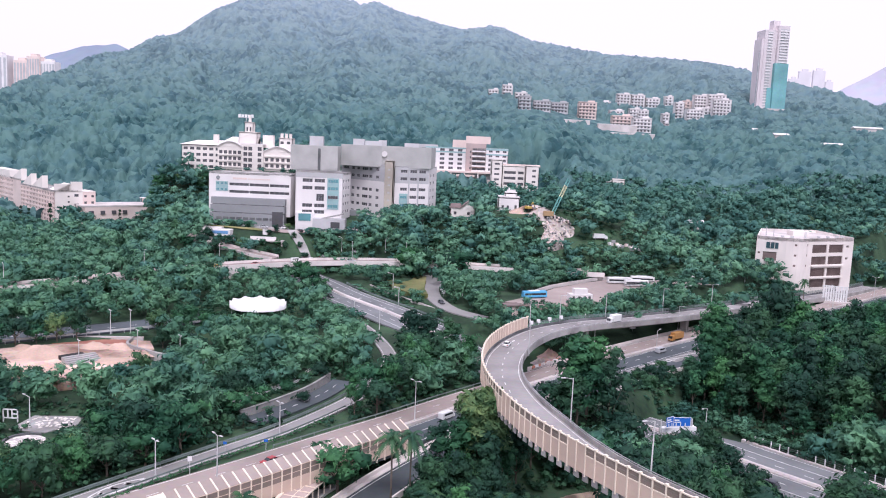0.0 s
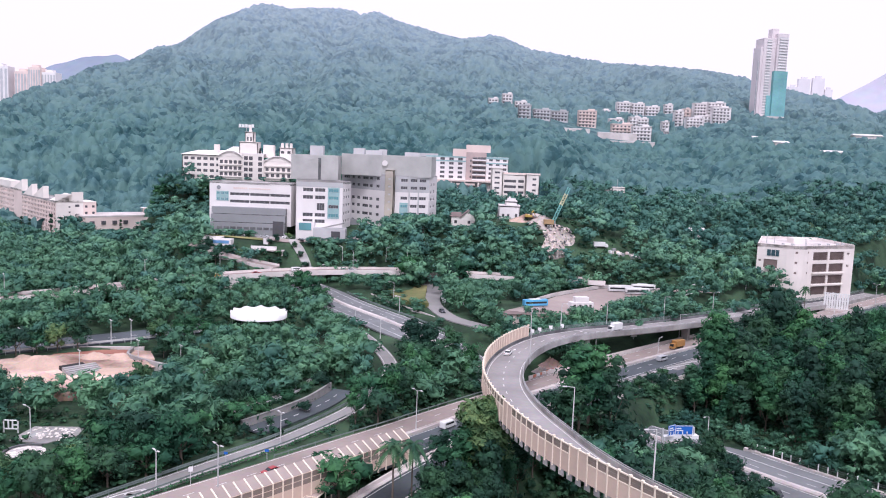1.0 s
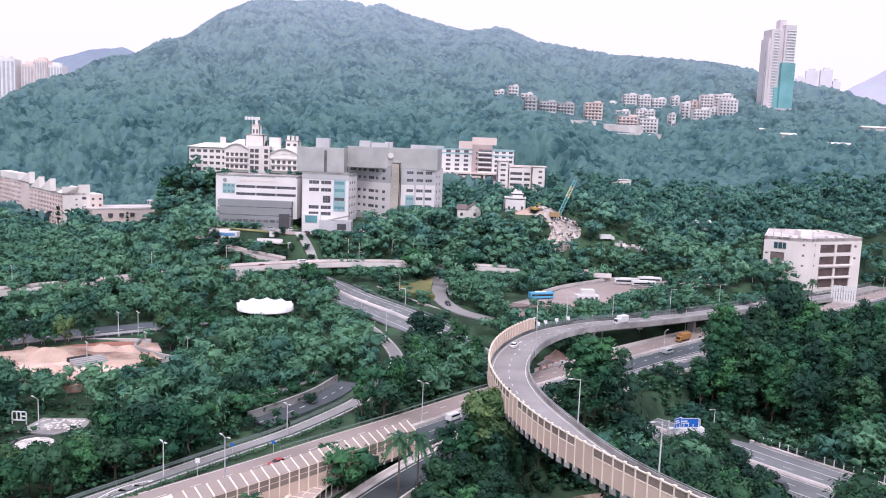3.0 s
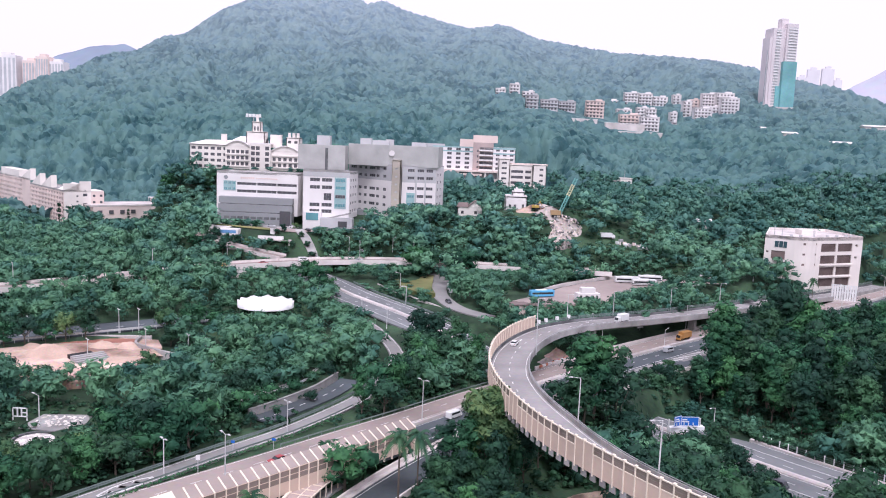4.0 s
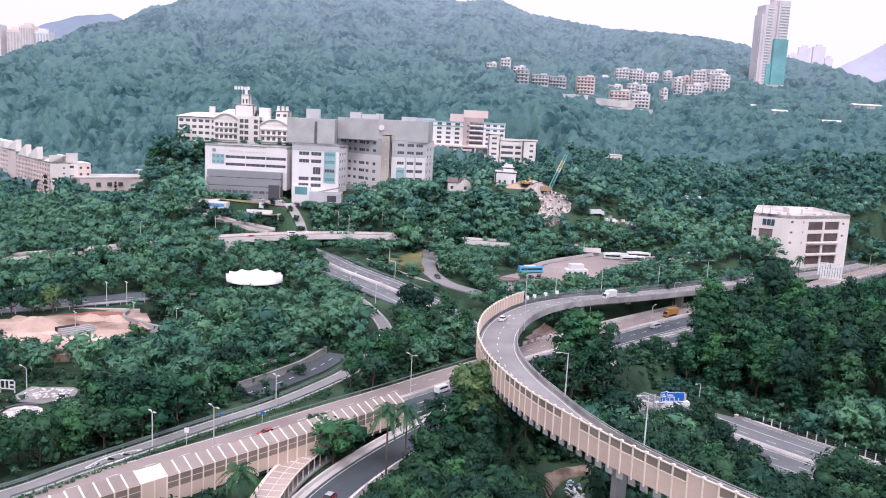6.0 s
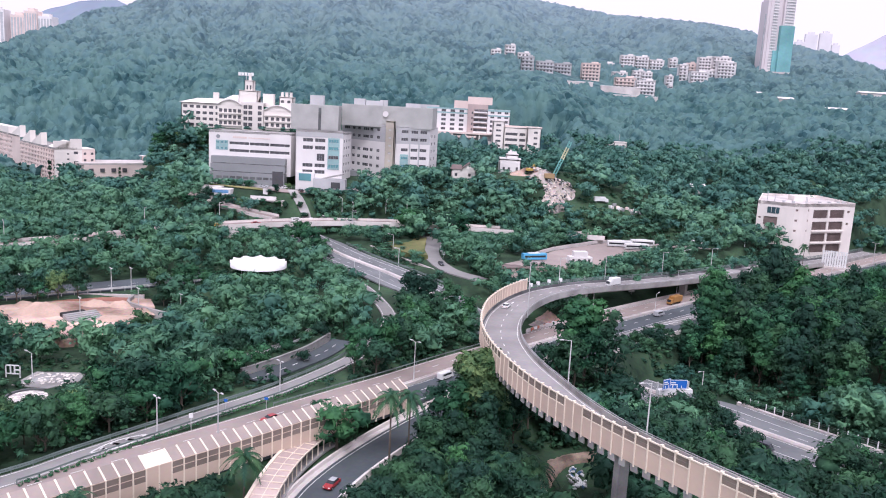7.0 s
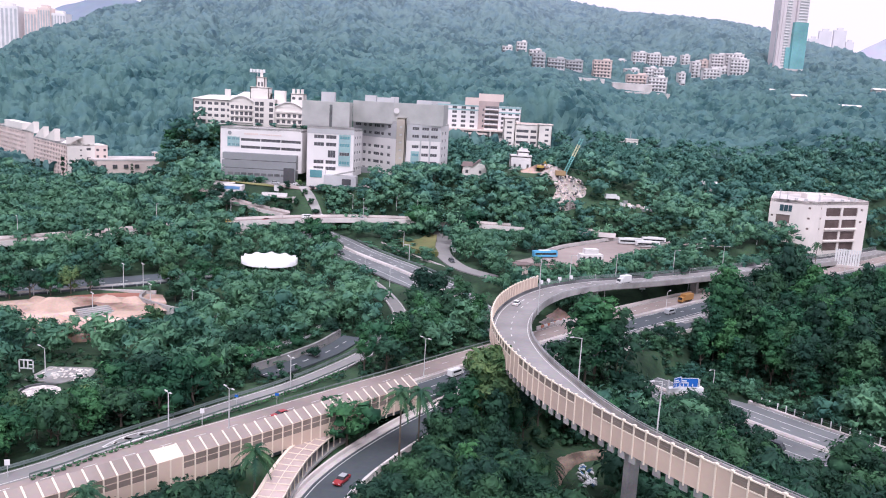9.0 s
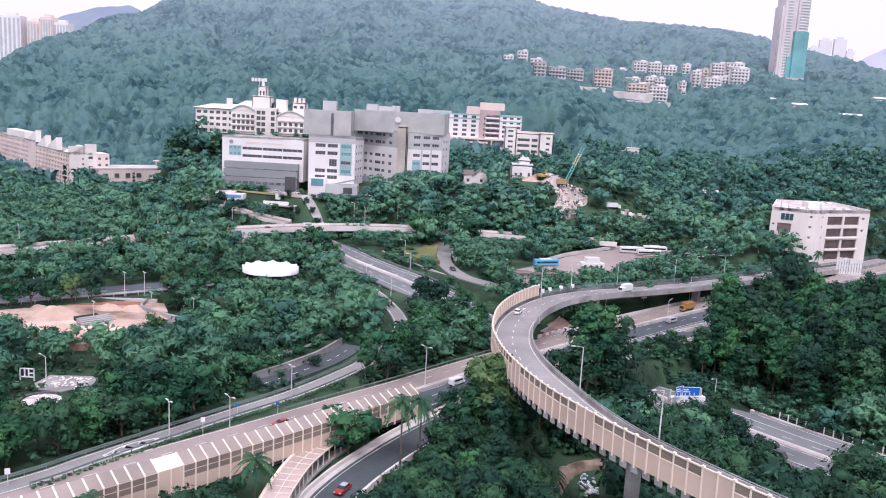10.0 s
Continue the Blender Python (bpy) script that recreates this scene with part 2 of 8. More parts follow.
GLASS_DARK = surface("tinted_window_glass", (0.10, 0.098, 0.108), 0.12, 0.2, 2.0, 0.0, spec=0.6)
GLASS_TEAL = surface("teal_window_glass", (0.14, 0.33, 0.36), 0.15, 0.15, 2.0, 0.0, spec=0.6)
BROWN_LOUVRE = surface("brown_louvre", (0.20, 0.15, 0.14), 0.6, 0.15, 0.6, 0.1)
SOIL = surface("bare_earth", (0.34, 0.21, 0.155), 0.95, 0.4, 2.0, 0.7, stains=0.45, tint=(0.56, 0.42, 0.35))
RUBBLE = surface("dusty_broken_rubble", (0.36, 0.32, 0.295), 0.95, 0.4, 1.2, 0.9, stains=0.5, tint=(0.50, 0.44, 0.40))
SAND = surface("pale_sand_heap", (0.53, 0.385, 0.31), 0.95, 0.2, 1.0, 0.4, stains=0.2)
RED_TRACK = surface("red_brown_earth", (0.33, 0.15, 0.11), 0.9, 0.2, 2.0, 0.3)
ASPHALT_GREY = surface("grey_asphalt", (0.185, 0.195, 0.20), 0.9, 0.15, 2.0, 0.15, stains=0.25)
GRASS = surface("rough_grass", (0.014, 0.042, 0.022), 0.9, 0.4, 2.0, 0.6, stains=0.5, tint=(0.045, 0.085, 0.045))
GRASS_PALE = surface("mown_grass", (0.14, 0.17, 0.06), 0.9, 0.3, 3.0, 0.4, stains=0.3, tint=(0.24, 0.22, 0.10))
# hill ground lightened against the shade between crowns, with distance haze painted in
HAZED_GROUND = surface("hillside_scrub", (0.035, 0.095, 0.10), 0.95, 0.4, 4.0, 0.6, stains=0.4, tint=(0.07, 0.15, 0.14))
HAZED_GROUND_FAR = surface("upper_hillside_scrub", (0.09, 0.16, 0.19), 0.95, 0.3, 6.0, 0.5, stains=0.3, tint=(0.14, 0.22, 0.25))
BARK = surface("bark", (0.13, 0.11, 0.09), 0.9, 0.3, 0.5, 0.5)
TENT_WHITE = surface("white_tent_fabric", (0.88, 0.87, 0.86), 0.6, 0.02, 1.0, 0.05, stains=0.03)
SIGN_BLUE = surface("blue_sign_sheet", (0.03, 0.15, 0.55), 0.4, 0.05, 1.0, 0.0, stains=0.05)
SIGN_WHITE = surface("white_sign_sheet", (0.8, 0.8, 0.8), 0.4, 0.03, 1.0, 0.0, stains=0.03)
BLACK = surface("black_rubber", (0.02, 0.02, 0.02), 0.7, 0.1, 0.5, 0.0)
LEAF_NEAR = leafy("broad_leaves", (0.015, 0.065, 0.044), (0.025, 0.101, 0.056), (0.073, 0.230, 0.116), spread=0.22, hue=0.6)
LEAF_DARK = leafy("dark_needle_leaves", (0.014, 0.052, 0.040), (0.022, 0.071, 0.048), (0.056, 0.158, 0.090), spread=0.22, hue=0.45)
LEAF_YELLOW = leafy("yellowing_leaves", (0.018, 0.062, 0.034), (0.05, 0.13, 0.06), (0.17, 0.27, 0.12), spread=0.25, hue=0.25)
LEAF_PALM = leafy("palm_fronds", (0.008, 0.04, 0.026), (0.024, 0.088, 0.054), (0.062, 0.15, 0.085))
# trees on higher ground get distance haze mixed into their leaf colours
LEAF_WOODS = leafy("mixed_woodland_leaves", (0.030, 0.102, 0.096), (0.049, 0.146, 0.117), (0.115, 0.281, 0.204), 14.0, 0.2, hue=0.6, haze_tint=((0.041, 0.138, 0.136), (0.15, 0.34, 0.295), 8, 40))
# paler, bluer leaf colours that carry the haze over the foothill woods
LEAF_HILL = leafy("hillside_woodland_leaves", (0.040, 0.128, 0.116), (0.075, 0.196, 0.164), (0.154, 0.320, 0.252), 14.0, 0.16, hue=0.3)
# the hill's distance haze is put into these canopy colours
LEAF_SLOPE = leafy("hillside_canopy_leaves", (0.010, 0.046, 0.058), (0.031, 0.098, 0.116), (0.110, 0.225, 0.235), 30.0, 0.34, hue=0.22, haze_tint=((0.165, 0.25, 0.345), (0.335, 0.435, 0.535), 85, 330), crown=6.5)

# ---- the roads' lines in plan: x to the right, y ahead, z up; 0 is the main road ----
MAIN = spline([(-135, 58, 0), (-100, 93.5, 0), (-60.6, 135.1, 0), (-40, 157.2, 0), (-19, 181.1, 0), (-6.4, 195.1, 0), (8, 212, 0), (29.6, 236, 0), (53.7, 261.7, 0), (87.5, 294.2, 0.2), (133.7, 333.5, 1), (181, 371, 1.6), (241, 424, 2.5), (330, 505, 4)], 3)
FLY = spline([(239, 442, 2.7), (202, 409, 2.9), (171, 382, 3.9), (150, 361.5, 5.8), (131, 343, 6.7), (100, 318, 7.3), (72, 297, 8.1), (52, 280, 9.5), (36, 261, 10.9), (26, 243, 11.6), (19.2, 222, 12.4), (16.2, 200, 13.3), (16.6, 182, 14.2), (19, 166.5, 14.8), (23.5, 151, 15.2), (28.5, 139.5, 15.6), (33.5, 129.5, 16), (38.5, 121, 16.3), (44, 113, 16.5), (50, 105, 16.7), (62, 90, 17), (80, 70, 17)], 2.4)
SLIP_A = spline([(-134, 70, 0.05), (-106, 100.5, 0.05), (-76.2, 132.6, 0.05), (-67.7, 144.5, 0.05), (-57.3, 159, 0.05), (-47.8, 172.2, 0.05), (-37.9, 185.6, 0.05), (-28.5, 202, 0.1), (-22, 216, 0.3), (-17, 234, 0.8), (-16, 256, 1.2), (-24, 282, 2), (-34, 302, 2.8)], 3)
SLIP_B = spline([(-42, 95, -6.5), (-31, 118, -6), (-23.6, 134.2, -5.5), (-20, 146.8, -5), (-14.3, 158.8, -4.2), (-4.6, 173.2, -2.8), (8, 188, -1.2), (25, 205, -0.1), (46, 231.5, 0.04), (72, 257.5, 0.04), (98, 283, 0.04)], 2.5)
LOW = spline([(-92, 425, 8), (-71, 385, 6.2), (-45.6, 342.8, 5.0), (-33.2, 326.4, 4.4), (-20.8, 312, 3.6), (-4, 292.5, 1.6), (10, 273, -1.6), (24, 254, -4.6), (40, 238, -6.3), (61, 217.5, -6.3), (81, 193, -6.3), (101.5, 169.5, -6.3), (131, 134, -6.3), (166, 90, -6.3)], 3)
LOW_WEST = np.interp(LOW[:, 1], (140, 160, 200, 212, 285, 305, 330, 350), (-9, -13, -13, -9, -9, -12, -11, -9))
LOW_EAST = np.interp(LOW[:, 1], (140, 160, 200, 212, 285, 300, 360, 380), (9, 13.8, 13.4, 9, 9, 11.5, 11.5, 9))
VIA = spline([(-235, 262, 5.5), (-195, 292, 6.8), (-156, 321, 8.2), (-124, 348, 9.6), (-97, 366, 11.2), (-60, 388, 11.5), (-20, 396, 11.7), (25, 397, 11), (80, 400, 10)], 3)
LEFT = spline([(-215, 205, 1.5), (-180, 228, 2), (-146, 252, 2), (-112, 275, 2.4), (-88, 292, 3)], 3)
WALK = spline([(-46, 88, -1.2), (-37.5, 106, -1.0), (-32.6, 120, -0.8), (-30.2, 130.5, -0.7), (-29.6, 140.5, -0.7), (-28.2, 151.5, -0.7), (-25, 162, -0.6), (-22.6, 167, -0.6)], 1.5)
LANE = spline([(-46, 193, 0), (-41.4, 199.9, 0), (-37.4, 206.7, 0), (-32.3, 216.5, 0.1), (-28, 229, 0.4)], 2)
LOOP = spline([(-10, 400, 7), (-4.5, 377, 6.2), (-5, 357, 5.8), (-3, 338, 5.4), (4, 318, 5), (16, 306, 4.6)], 2)
HOSP_RD = spline([(-128, 392, 21), (-112, 389, 17.5), (-96, 387.5, 14.5), (-82, 385.5, 12.6)], 2)


WIDE = shifted(MAIN[MAIN[:, 0] > 135], 7)
BROADER = np.vstack([shifted(LOW[(LOW[:, 1] > 290) & (LOW[:, 1] < 345)], -9), shifted(LOW[(LOW[:, 1] > 150) & (LOW[:, 1] < 208)], -7), shifted(LOW[(LOW[:, 1] > 150) & (LOW[:, 1] < 208)], 7)])


def height(x, y):
    """The lie of the land, in metres."""
    x, y = np.asarray(x, float), np.asarray(y, float)
    h = np.full(np.broadcast(x, y).shape, -1.0)
    # gentle rise away from the viewer, a shelf for the hospital and one for the exchange
    h = h + 9 * ramp(250, 400, y) + 20 * ramp(395, 440, y - 0.15 * x) * (1 - ramp(60, 140, x)) * ramp(-160, -122, x) + 12 * ramp(400, 520, y) * ramp(-175, -125, x)
    h = h + 4 * ramp(20, 60, x) * ramp(300, 350, y)
    # low ground on the near side of the main road
    side = (x - 6.5) * 0.70 - (y - 213.6) * 0.714
    h = h - 6.2 * ramp(8, 18, side)
    # wooded hills behind
    r = np.hypot(x, y)
    hill = np.zeros(h.shape)
    for cx, cy, a in HILLS:
        hill = hill + a * np.exp(-(((x - cx) / 110) ** 2) - ((y - cy) / 600) ** 2)
    # the saddle and the knoll of the main summit
    hill = hill + 27 * np.exp(-(((x + 180) / 42) ** 2) - ((y - 1430) / 300) ** 2) + 10 * np.exp(-(((x + 300) / 28) ** 2) - ((y - 1320) / 300) ** 2) + 7 * np.exp(-(((x + 236) / 25) ** 2) - ((y - 1400) / 300) ** 2)
    h = h + hill * ramp(400, 760, r)
    # spurs and gullies, levelling out round the village
    u = x + 38 * np.sin(y / 170) + 20 * np.sin(y / 71 + x / 130)
    spurs = 9 * np.sin(u / 39 + 1.0) + 5 * np.sin(u / 17.5 + y / 95) + 5 * np.sin(x / 37 + y / 61) * np.sin(y / 43 - x / 71)
    village = (1 - ramp(245, 330, np.abs(x - 215))) * (1 - ramp(110, 190, np.abs(y - 850)))
    h = h + spurs * ramp(560, 820, r) * (1 - 0.85 * ramp(1080, 1330, y)) * (1 - village) + village * ramp(520, 800, r) * 5 * np.sin(x / 37 + y / 61) * np.sin(y / 43 - x / 71)
    # levelled building plots: x, y, half sizes, soft edge, level
    for cx, cy, hx, hy, soft, level in PLOTS:
        w = (1 - ramp(hx, hx + soft, np.abs(x - cx))) * (1 - ramp(hy, hy + soft, np.abs(y - cy)))
        h = h + (level - h) * w
    # cuts and banks of the roads
    for road, half, reach in ((MAIN, 11.5, 5), (WIDE, 17, 9), (LOW, 12.5, 12), (BROADER, 10, 8), (SLIP_A, 5, 8), (SLIP_B, 9.5, 6), (LEFT, 8, 12), (LOOP, 4, 8), (HOSP_RD, 5.5, 4)):
        d = np.full(h.shape, 1e9)
        z = np.zeros(h.shape)
        for px, py, pz in road[::2]:
            e = (x - px) ** 2 + (y - py) ** 2
            near = e < d
            d, z = np.where(near, e, d), np.where(near, pz, z)
        w = 1 - ramp(half, half + reach, np.sqrt(d))
        if road is LOW:
            w = w * (1 - ramp(384, 398, y))
        h = h + (z - (1.0 if road is MAIN or road is WIDE else 0.5) - h) * w
    # room under the viaduct
    for px, py, pz in VIA[::2]:
        w = 1 - ramp(7, 16, np.hypot(x - px, y - py))
        h = np.where(w > 0, np.minimum(h, pz - 5 + 30 * (1 - w)), h)
    return h


PLOTS = [(25, 525, 60, 50, 24, 33), (22, 618, 62, 26, 16, 43), (-150, 466, 19, 8, 12, 31), (-146, 485, 24, 8, 10, 41), (-132, 512, 36, 14, 10, 50), (-310, 570, 45, 40, 125, 9), (186, 418, 26, 22, 10, 9), (-90, 450, 46, 26, 24, 21.8), (-26, 478, 36, 26, 22, 26.8), (60, 352, 36, 24, 12, 7), (105, 392, 28, 12, 8, 7), (66, 372, 26, 26, 8, 6.9)]


# centre x, centre y, height of each swell of the hills
HILLS = [(-1050, 874, 90), (-850, 1083, 89), (-700, 1210, 0), (-560, 1308, 73), (-440, 1374, 92), (-340, 1416, 171), (-230, 1451, 155), (-120, 1472, 149), (-10, 1480, 121), (110, 1473, 151), (230, 1451, 117), (350, 1413, 131), (470, 1359, 104), (600, 1282, 61), (740, 1179, 129), (900, 1034, 91)]


def uneven(stops):
    """Even steps between stops of (place, step)."""
    out = [stops[0][0]]
    for (a, s), (b, _) in zip(stops, stops[1:]):
        k = max(1, int(round((b - a) / s)))
        out += [a + (b - a) * (i + 1) / k for i in range(k)]
    return np.array(out)


gx = uneven([(-5000, 400), (-1400, 40), (-420, 12), (-200, 3), (200, 6), (420, 40), (1400, 400), (5000, 1)])
gy = uneven([(-800, 100), (60, 8), (110, 3), (440, 4), (560, 15), (900, 30), (2000, 300), (5000, 1)])
GX, GY = np.meshgrid(gx, gy)
GZ = height(GX, GY)
nx, ny = len(gx), len(gy)
idx = np.arange(nx * ny).reshape(ny, nx)
quads = np.stack([idx[:-1, :-1], idx[:-1, 1:], idx[1:, 1:], idx[1:, :-1]], -1).reshape(-1, 4)
ground_mesh = raw_mesh("ground", np.stack([GX, GY, GZ], -1), quads)
for m_ in (GRASS, HAZED_GROUND, HAZED_GROUND_FAR):
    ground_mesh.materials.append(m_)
# with distance the faces take the hazed ground colours
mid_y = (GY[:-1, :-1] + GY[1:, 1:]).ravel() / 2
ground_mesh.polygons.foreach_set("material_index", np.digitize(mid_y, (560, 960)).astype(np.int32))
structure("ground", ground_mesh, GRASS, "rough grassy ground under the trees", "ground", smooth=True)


def ground_at(x, y):
    return float(height(np.array([x]), np.array([y]))[0])


# ---- roads ----
def stretch(path, a, b):
    """The part of a path between two fractions of its length."""
    n = len(path)
    return path[int(a * (n - 1)):int(b * (n - 1)) + 1]


def near_index(path, x, y):
    return int(np.argmin((path[:, 0] - x) ** 2 + (path[:, 1] - y) ** 2))


def road_slab(name, path, o0, o1, material, label, thick=0.5):
    g = Geo().sweep(path, [(o0, 0), (o1, 0), (o1, -thick), (o0, -thick)])
    return structure(name, g.mesh(name), material, label, "road")


def stripes(road, path, offset, width, dash=0, gap=0, name="lane_marking"):
    """A painted line along a path; dash and gap in metres."""
    p = shifted(path, offset, 0.025)
    g = Geo()
    if not dash:
        g.sweep(p, [(-width / 2, 0), (width / 2, 0), (width / 2, -0.02), (-width / 2, -0.02)])
    else:
        s = np.r_[0, np.cumsum(np.linalg.norm(np.diff(p, axis=0), axis=1))]
        u = 0.0
        while u + dash < s[-1]:
            q = np.stack([np.interp([u, u + dash], s, p[:, k]) for k in range(3)], -1)
            g.sweep(q, [(-width / 2, 0), (width / 2, 0), (width / 2, -0.02), (-width / 2, -0.02)])
            u += dash + gap
    return part(name, g, LINE_WHITE, road)


def wall_along(name, path, offset, thick, z0, z1, material, parent, label=""):
    g = Geo().sweep(shifted(path, offset), [(-thick / 2, z0), (-thick / 2, z1), (thick / 2, z1), (thick / 2, z0)])
    return part(name, g, material, parent, label)


def guard_rail(path, offset, label, every=4.0, rails=(0.75,), high=0.9, material=STEEL, post_mat=None):
    """A crash barrier of posts and beams along a road."""
    p = shifted(path, offset)
    root = thing("guard_rail", pose(*p[0]), label, "guard rail")
    inv = Matrix.Translation(-Vector(p[0]))
    for h in rails:
        q = p - p[0]
        g = Geo().sweep(q, [(-0.05, h - 0.16), (0.03, h - 0.08), (-0.05, h), (0.03, h + 0.08), (-0.05, h + 0.16), (-0.11, h + 0.16), (-0.11, h - 0.16)])
        part("beam", g, material, root)
    me = Geo().box(-0.07, -0.07, -0.6, 0.07, 0.07, high).mesh("post")
    s = np.r_[0, np.cumsum(np.linalg.norm(np.diff(p, axis=0), axis=1))]
    for u in np.arange(0, s[-1], every):
        q = [np.interp(u, s, p[:, k]) - p[0][k] for k in range(3)]
        part("post", me, post_mat or material, root, m=Matrix.Translation(q))
    return root

# main road: far carriageway, planted strip, median, near carriageway
iM0, iM1 = near_index(MAIN, -100, 93), near_index(MAIN, 241, 424)
far_cw = road_slab("road_main_far", MAIN, 0.35, 9.7, CONCRETE_ROAD, "worn pinkish-grey carriageway with dashed lane lines", 1.4)
near_cw = road_slab("road_main_near", MAIN, -9.6, -0.35, ASPHALT_DARK, "dark asphalt carriageway with white lane lines", 1.4)
stripes(far_cw, MAIN, 5.6, 0.15, 2.5, 5)
stripes(far_cw, MAIN, 9.2, 0.15)
stripes(far_cw, MAIN, 1.1, 0.15)
stripes(near_cw, MAIN, -4.6, 0.15, 2.5, 5)
stripes(near_cw, MAIN, -1.0, 0.15)
stripes(near_cw, MAIN, -8.9, 0.15)
median = Geo().sweep(MAIN, [(-0.6, -0.2), (-0.6, 0.8), (-0.35, 0.85), (-0.3, 0.5), (0.3, 0.5), (0.35, 0.85), (0.6, 0.8), (0.6, -0.2)])
structure("median_barrier", median.mesh("median_barrier"), CONCRETE_PALE, "pale concrete barrier between the carriageways", "barrier")
slip = road_slab("road_slip", SLIP_A, -2.3, 2.7, ASPHALT, "grey asphalt slip road beside the trees", 0.6)
stripes(slip, SLIP_A, 2.2, 0.15)
stripes(slip, SLIP_A, -1.8, 0.15)
ramp_b = road_slab("road_ramp", SLIP_B, -4.2, 4.4, ASPHALT_DARK, "dark asphalt ramp that curves down below the canopy walk", 1.0)
stripes(ramp_b, SLIP_B, 3.7, 0.15)
stripes(ramp_b, SLIP_B, -3.4, 0.15)
ramp_wall = thing("ramp_parapet", pose(0, 0, 0), "pale concrete parapets on both sides of the ramp", "parapet")
wall_along("parapet", SLIP_B[:near_index(SLIP_B, 12, 192)], 5.9, 0.5, -1.0, 0.95, PARAPET, ramp_wall)
wall_along("kerb_strip", SLIP_B[:near_index(SLIP_B, 12, 192)], 5.03, 1.2, -1.0, 0.14, CONCRETE_PALE, ramp_wall)
wall_along("parapet", SLIP_B, -4.5, 0.4, -1.9, 0.9, PARAPET, ramp_wall)

low = road_slab("road_low", LOW, LOW_WEST, LOW_EAST, ASPHALT_GREY, "grey dual carriageway that passes under the main road", 0.6)
for o in (-8.3, -1.0, 1.0, 8.3):
    stripes(low, LOW, o, 0.18)
for o, a, b in ((-12.3, 200, 160), (12.9, 200, 160), (10.9, 352, 302)):
    stripes(low, LOW[near_index(LOW, *LOW[np.argmin(abs(LOW[:, 1] - a))][:2]):near_index(LOW, *LOW[np.argmin(abs(LOW[:, 1] - b))][:2])], o, 0.18)
for o in (-4.7, 4.7):
    stripes(low, LOW, o, 0.15, 2.5, 5)
low_med = Geo().sweep(LOW, [(-0.75, -0.1), (-0.75, 0.35), (-0.45, 0.8), (0.45, 0.8), (0.75, 0.35), (0.75, -0.1)])
structure("median_wall", low_med.mesh("median_wall"), CONCRETE_PALE, "pale concrete wall in the middle of the low road", "barrier")

# tree shade on this road is put into its colour by the darker asphalt
left_rd = road_slab("road_left", LEFT, -7, 7, ASPHALT_DARK, "grey road half hidden behind trees", 0.6)
stripes(left_rd, LEFT, 0, 0.15, 2.5, 5)
lane = road_slab("road_lane", LANE, -3.2, 3.2, ASPHALT_DARK, "narrow shaded lane below a retaining wall", 0.5)
stripes(lane, LANE, 0.0, 0.18, 2.2, 2.6)
lane_bank = Geo().sweep(LANE, [(4.6, -2), (4.6, 1.4), (7, 1.9), (13, 2.2), (17, -1.6)])
structure("bank", lane_bank.mesh("bank"), GRASS, "grassy bank held by a wall beside the lane", "bank")
lane_wall = thing("retaining_wall", pose(0, 0, 0), "stained pale retaining wall beside the lane", "wall")
wall_along("wall", LANE, 4.3, 0.5, -1.5, 1.6, CONCRETE, lane_wall)
wall_along("coping", LANE, 4.3, 0.7, 1.6, 1.72, CONCRETE, lane_wall)
road_slab("road_path", shifted(LANE, 0, 2.25), 8.6, 11.0, CONCRETE, "pale footpath along the top of the bank", 0.3)
guard_rail(shifted(LANE, 0, 2.0), 7.6, "thin pale railing beside the footpath", rails=(0.55, 0.95), high=1.05, material=POLE_PAINT)
loop = road_slab("road_loop", LOOP, -3.5, 3.5, ASPHALT, "curved single-lane loop road", 0.5)
road_slab("road_hospital", HOSP_RD, -3.8, 5.0, CONCRETE_ROAD, "pale access road climbing to the hospital", 0.6)
hosp_par = thing("ramp_parapet", pose(0, 0, 0), "pale concrete parapet of the access road", "parapet")
wall_along("parapet", HOSP_RD, 5.3, 0.4, -1.0, 1.0, CONCRETE_PALE, hosp_par)
wall_along("parapet", HOSP_RD, -4.1, 0.4, -1.0, 0.8, CONCRETE_PALE, hosp_par)


def even_spots(path, every):
    s = np.r_[0, np.cumsum(np.linalg.norm(np.diff(path, axis=0), axis=1))]
    return [np.array([np.interp(u, s, path[:, k]) for k in range(3)]) for u in np.arange(0, s[-1], every)]


# ---- viaduct over the low road ----
def viaduct():
    root = thing("viaduct", pose(0, 0, 0), "pale concrete road viaduct with solid parapets", "viaduct")
    part("deck", Geo().sweep(VIA, [(-5.2, 0), (5.2, 0), (5.2, -0.6), (3.0, -1.8), (-3.0, -1.8), (-5.2, -0.6)]), CONCRETE_ROAD, root)
    part("parapet", Geo().sweep(VIA, [(-5.5, -1.2), (-5.5, 1.1), (-5.2, 1.1), (-5.2, -0.6)]), PARAPET, root)
    part("parapet", Geo().sweep(VIA, [(5.2, -1.2), (5.2, 1.1), (5.5, 1.1), (5.5, -1.2)]), PARAPET, root)
    for x, y, w in ((-97, 366, 7), (-60, 388, 3), (-33, 394.5, 2), (-5, 397, 2), (-140, 335, 3)):
        i = near_index(VIA, x, y)
        z0 = ground_at(x, y) - 1
        part("pier", Geo().box(x - w / 2, y - 1.2, z0, x + w / 2, y + 1.2, VIA[i, 2] - 1.7), CONCRETE, root)
    return root


viaduct()


# ---- curved flyover with its noise screen ----
# distance of the flyover's inner edge from its middle: it narrows towards the near end
INNER = 2.3 + 2.6 * np.where(FLY[:, 0] > 90, 1.0, ramp(128, 160, FLY[:, 1]))
BARE_EDGE = FLY[:near_index(FLY, 33, 257) + 1]


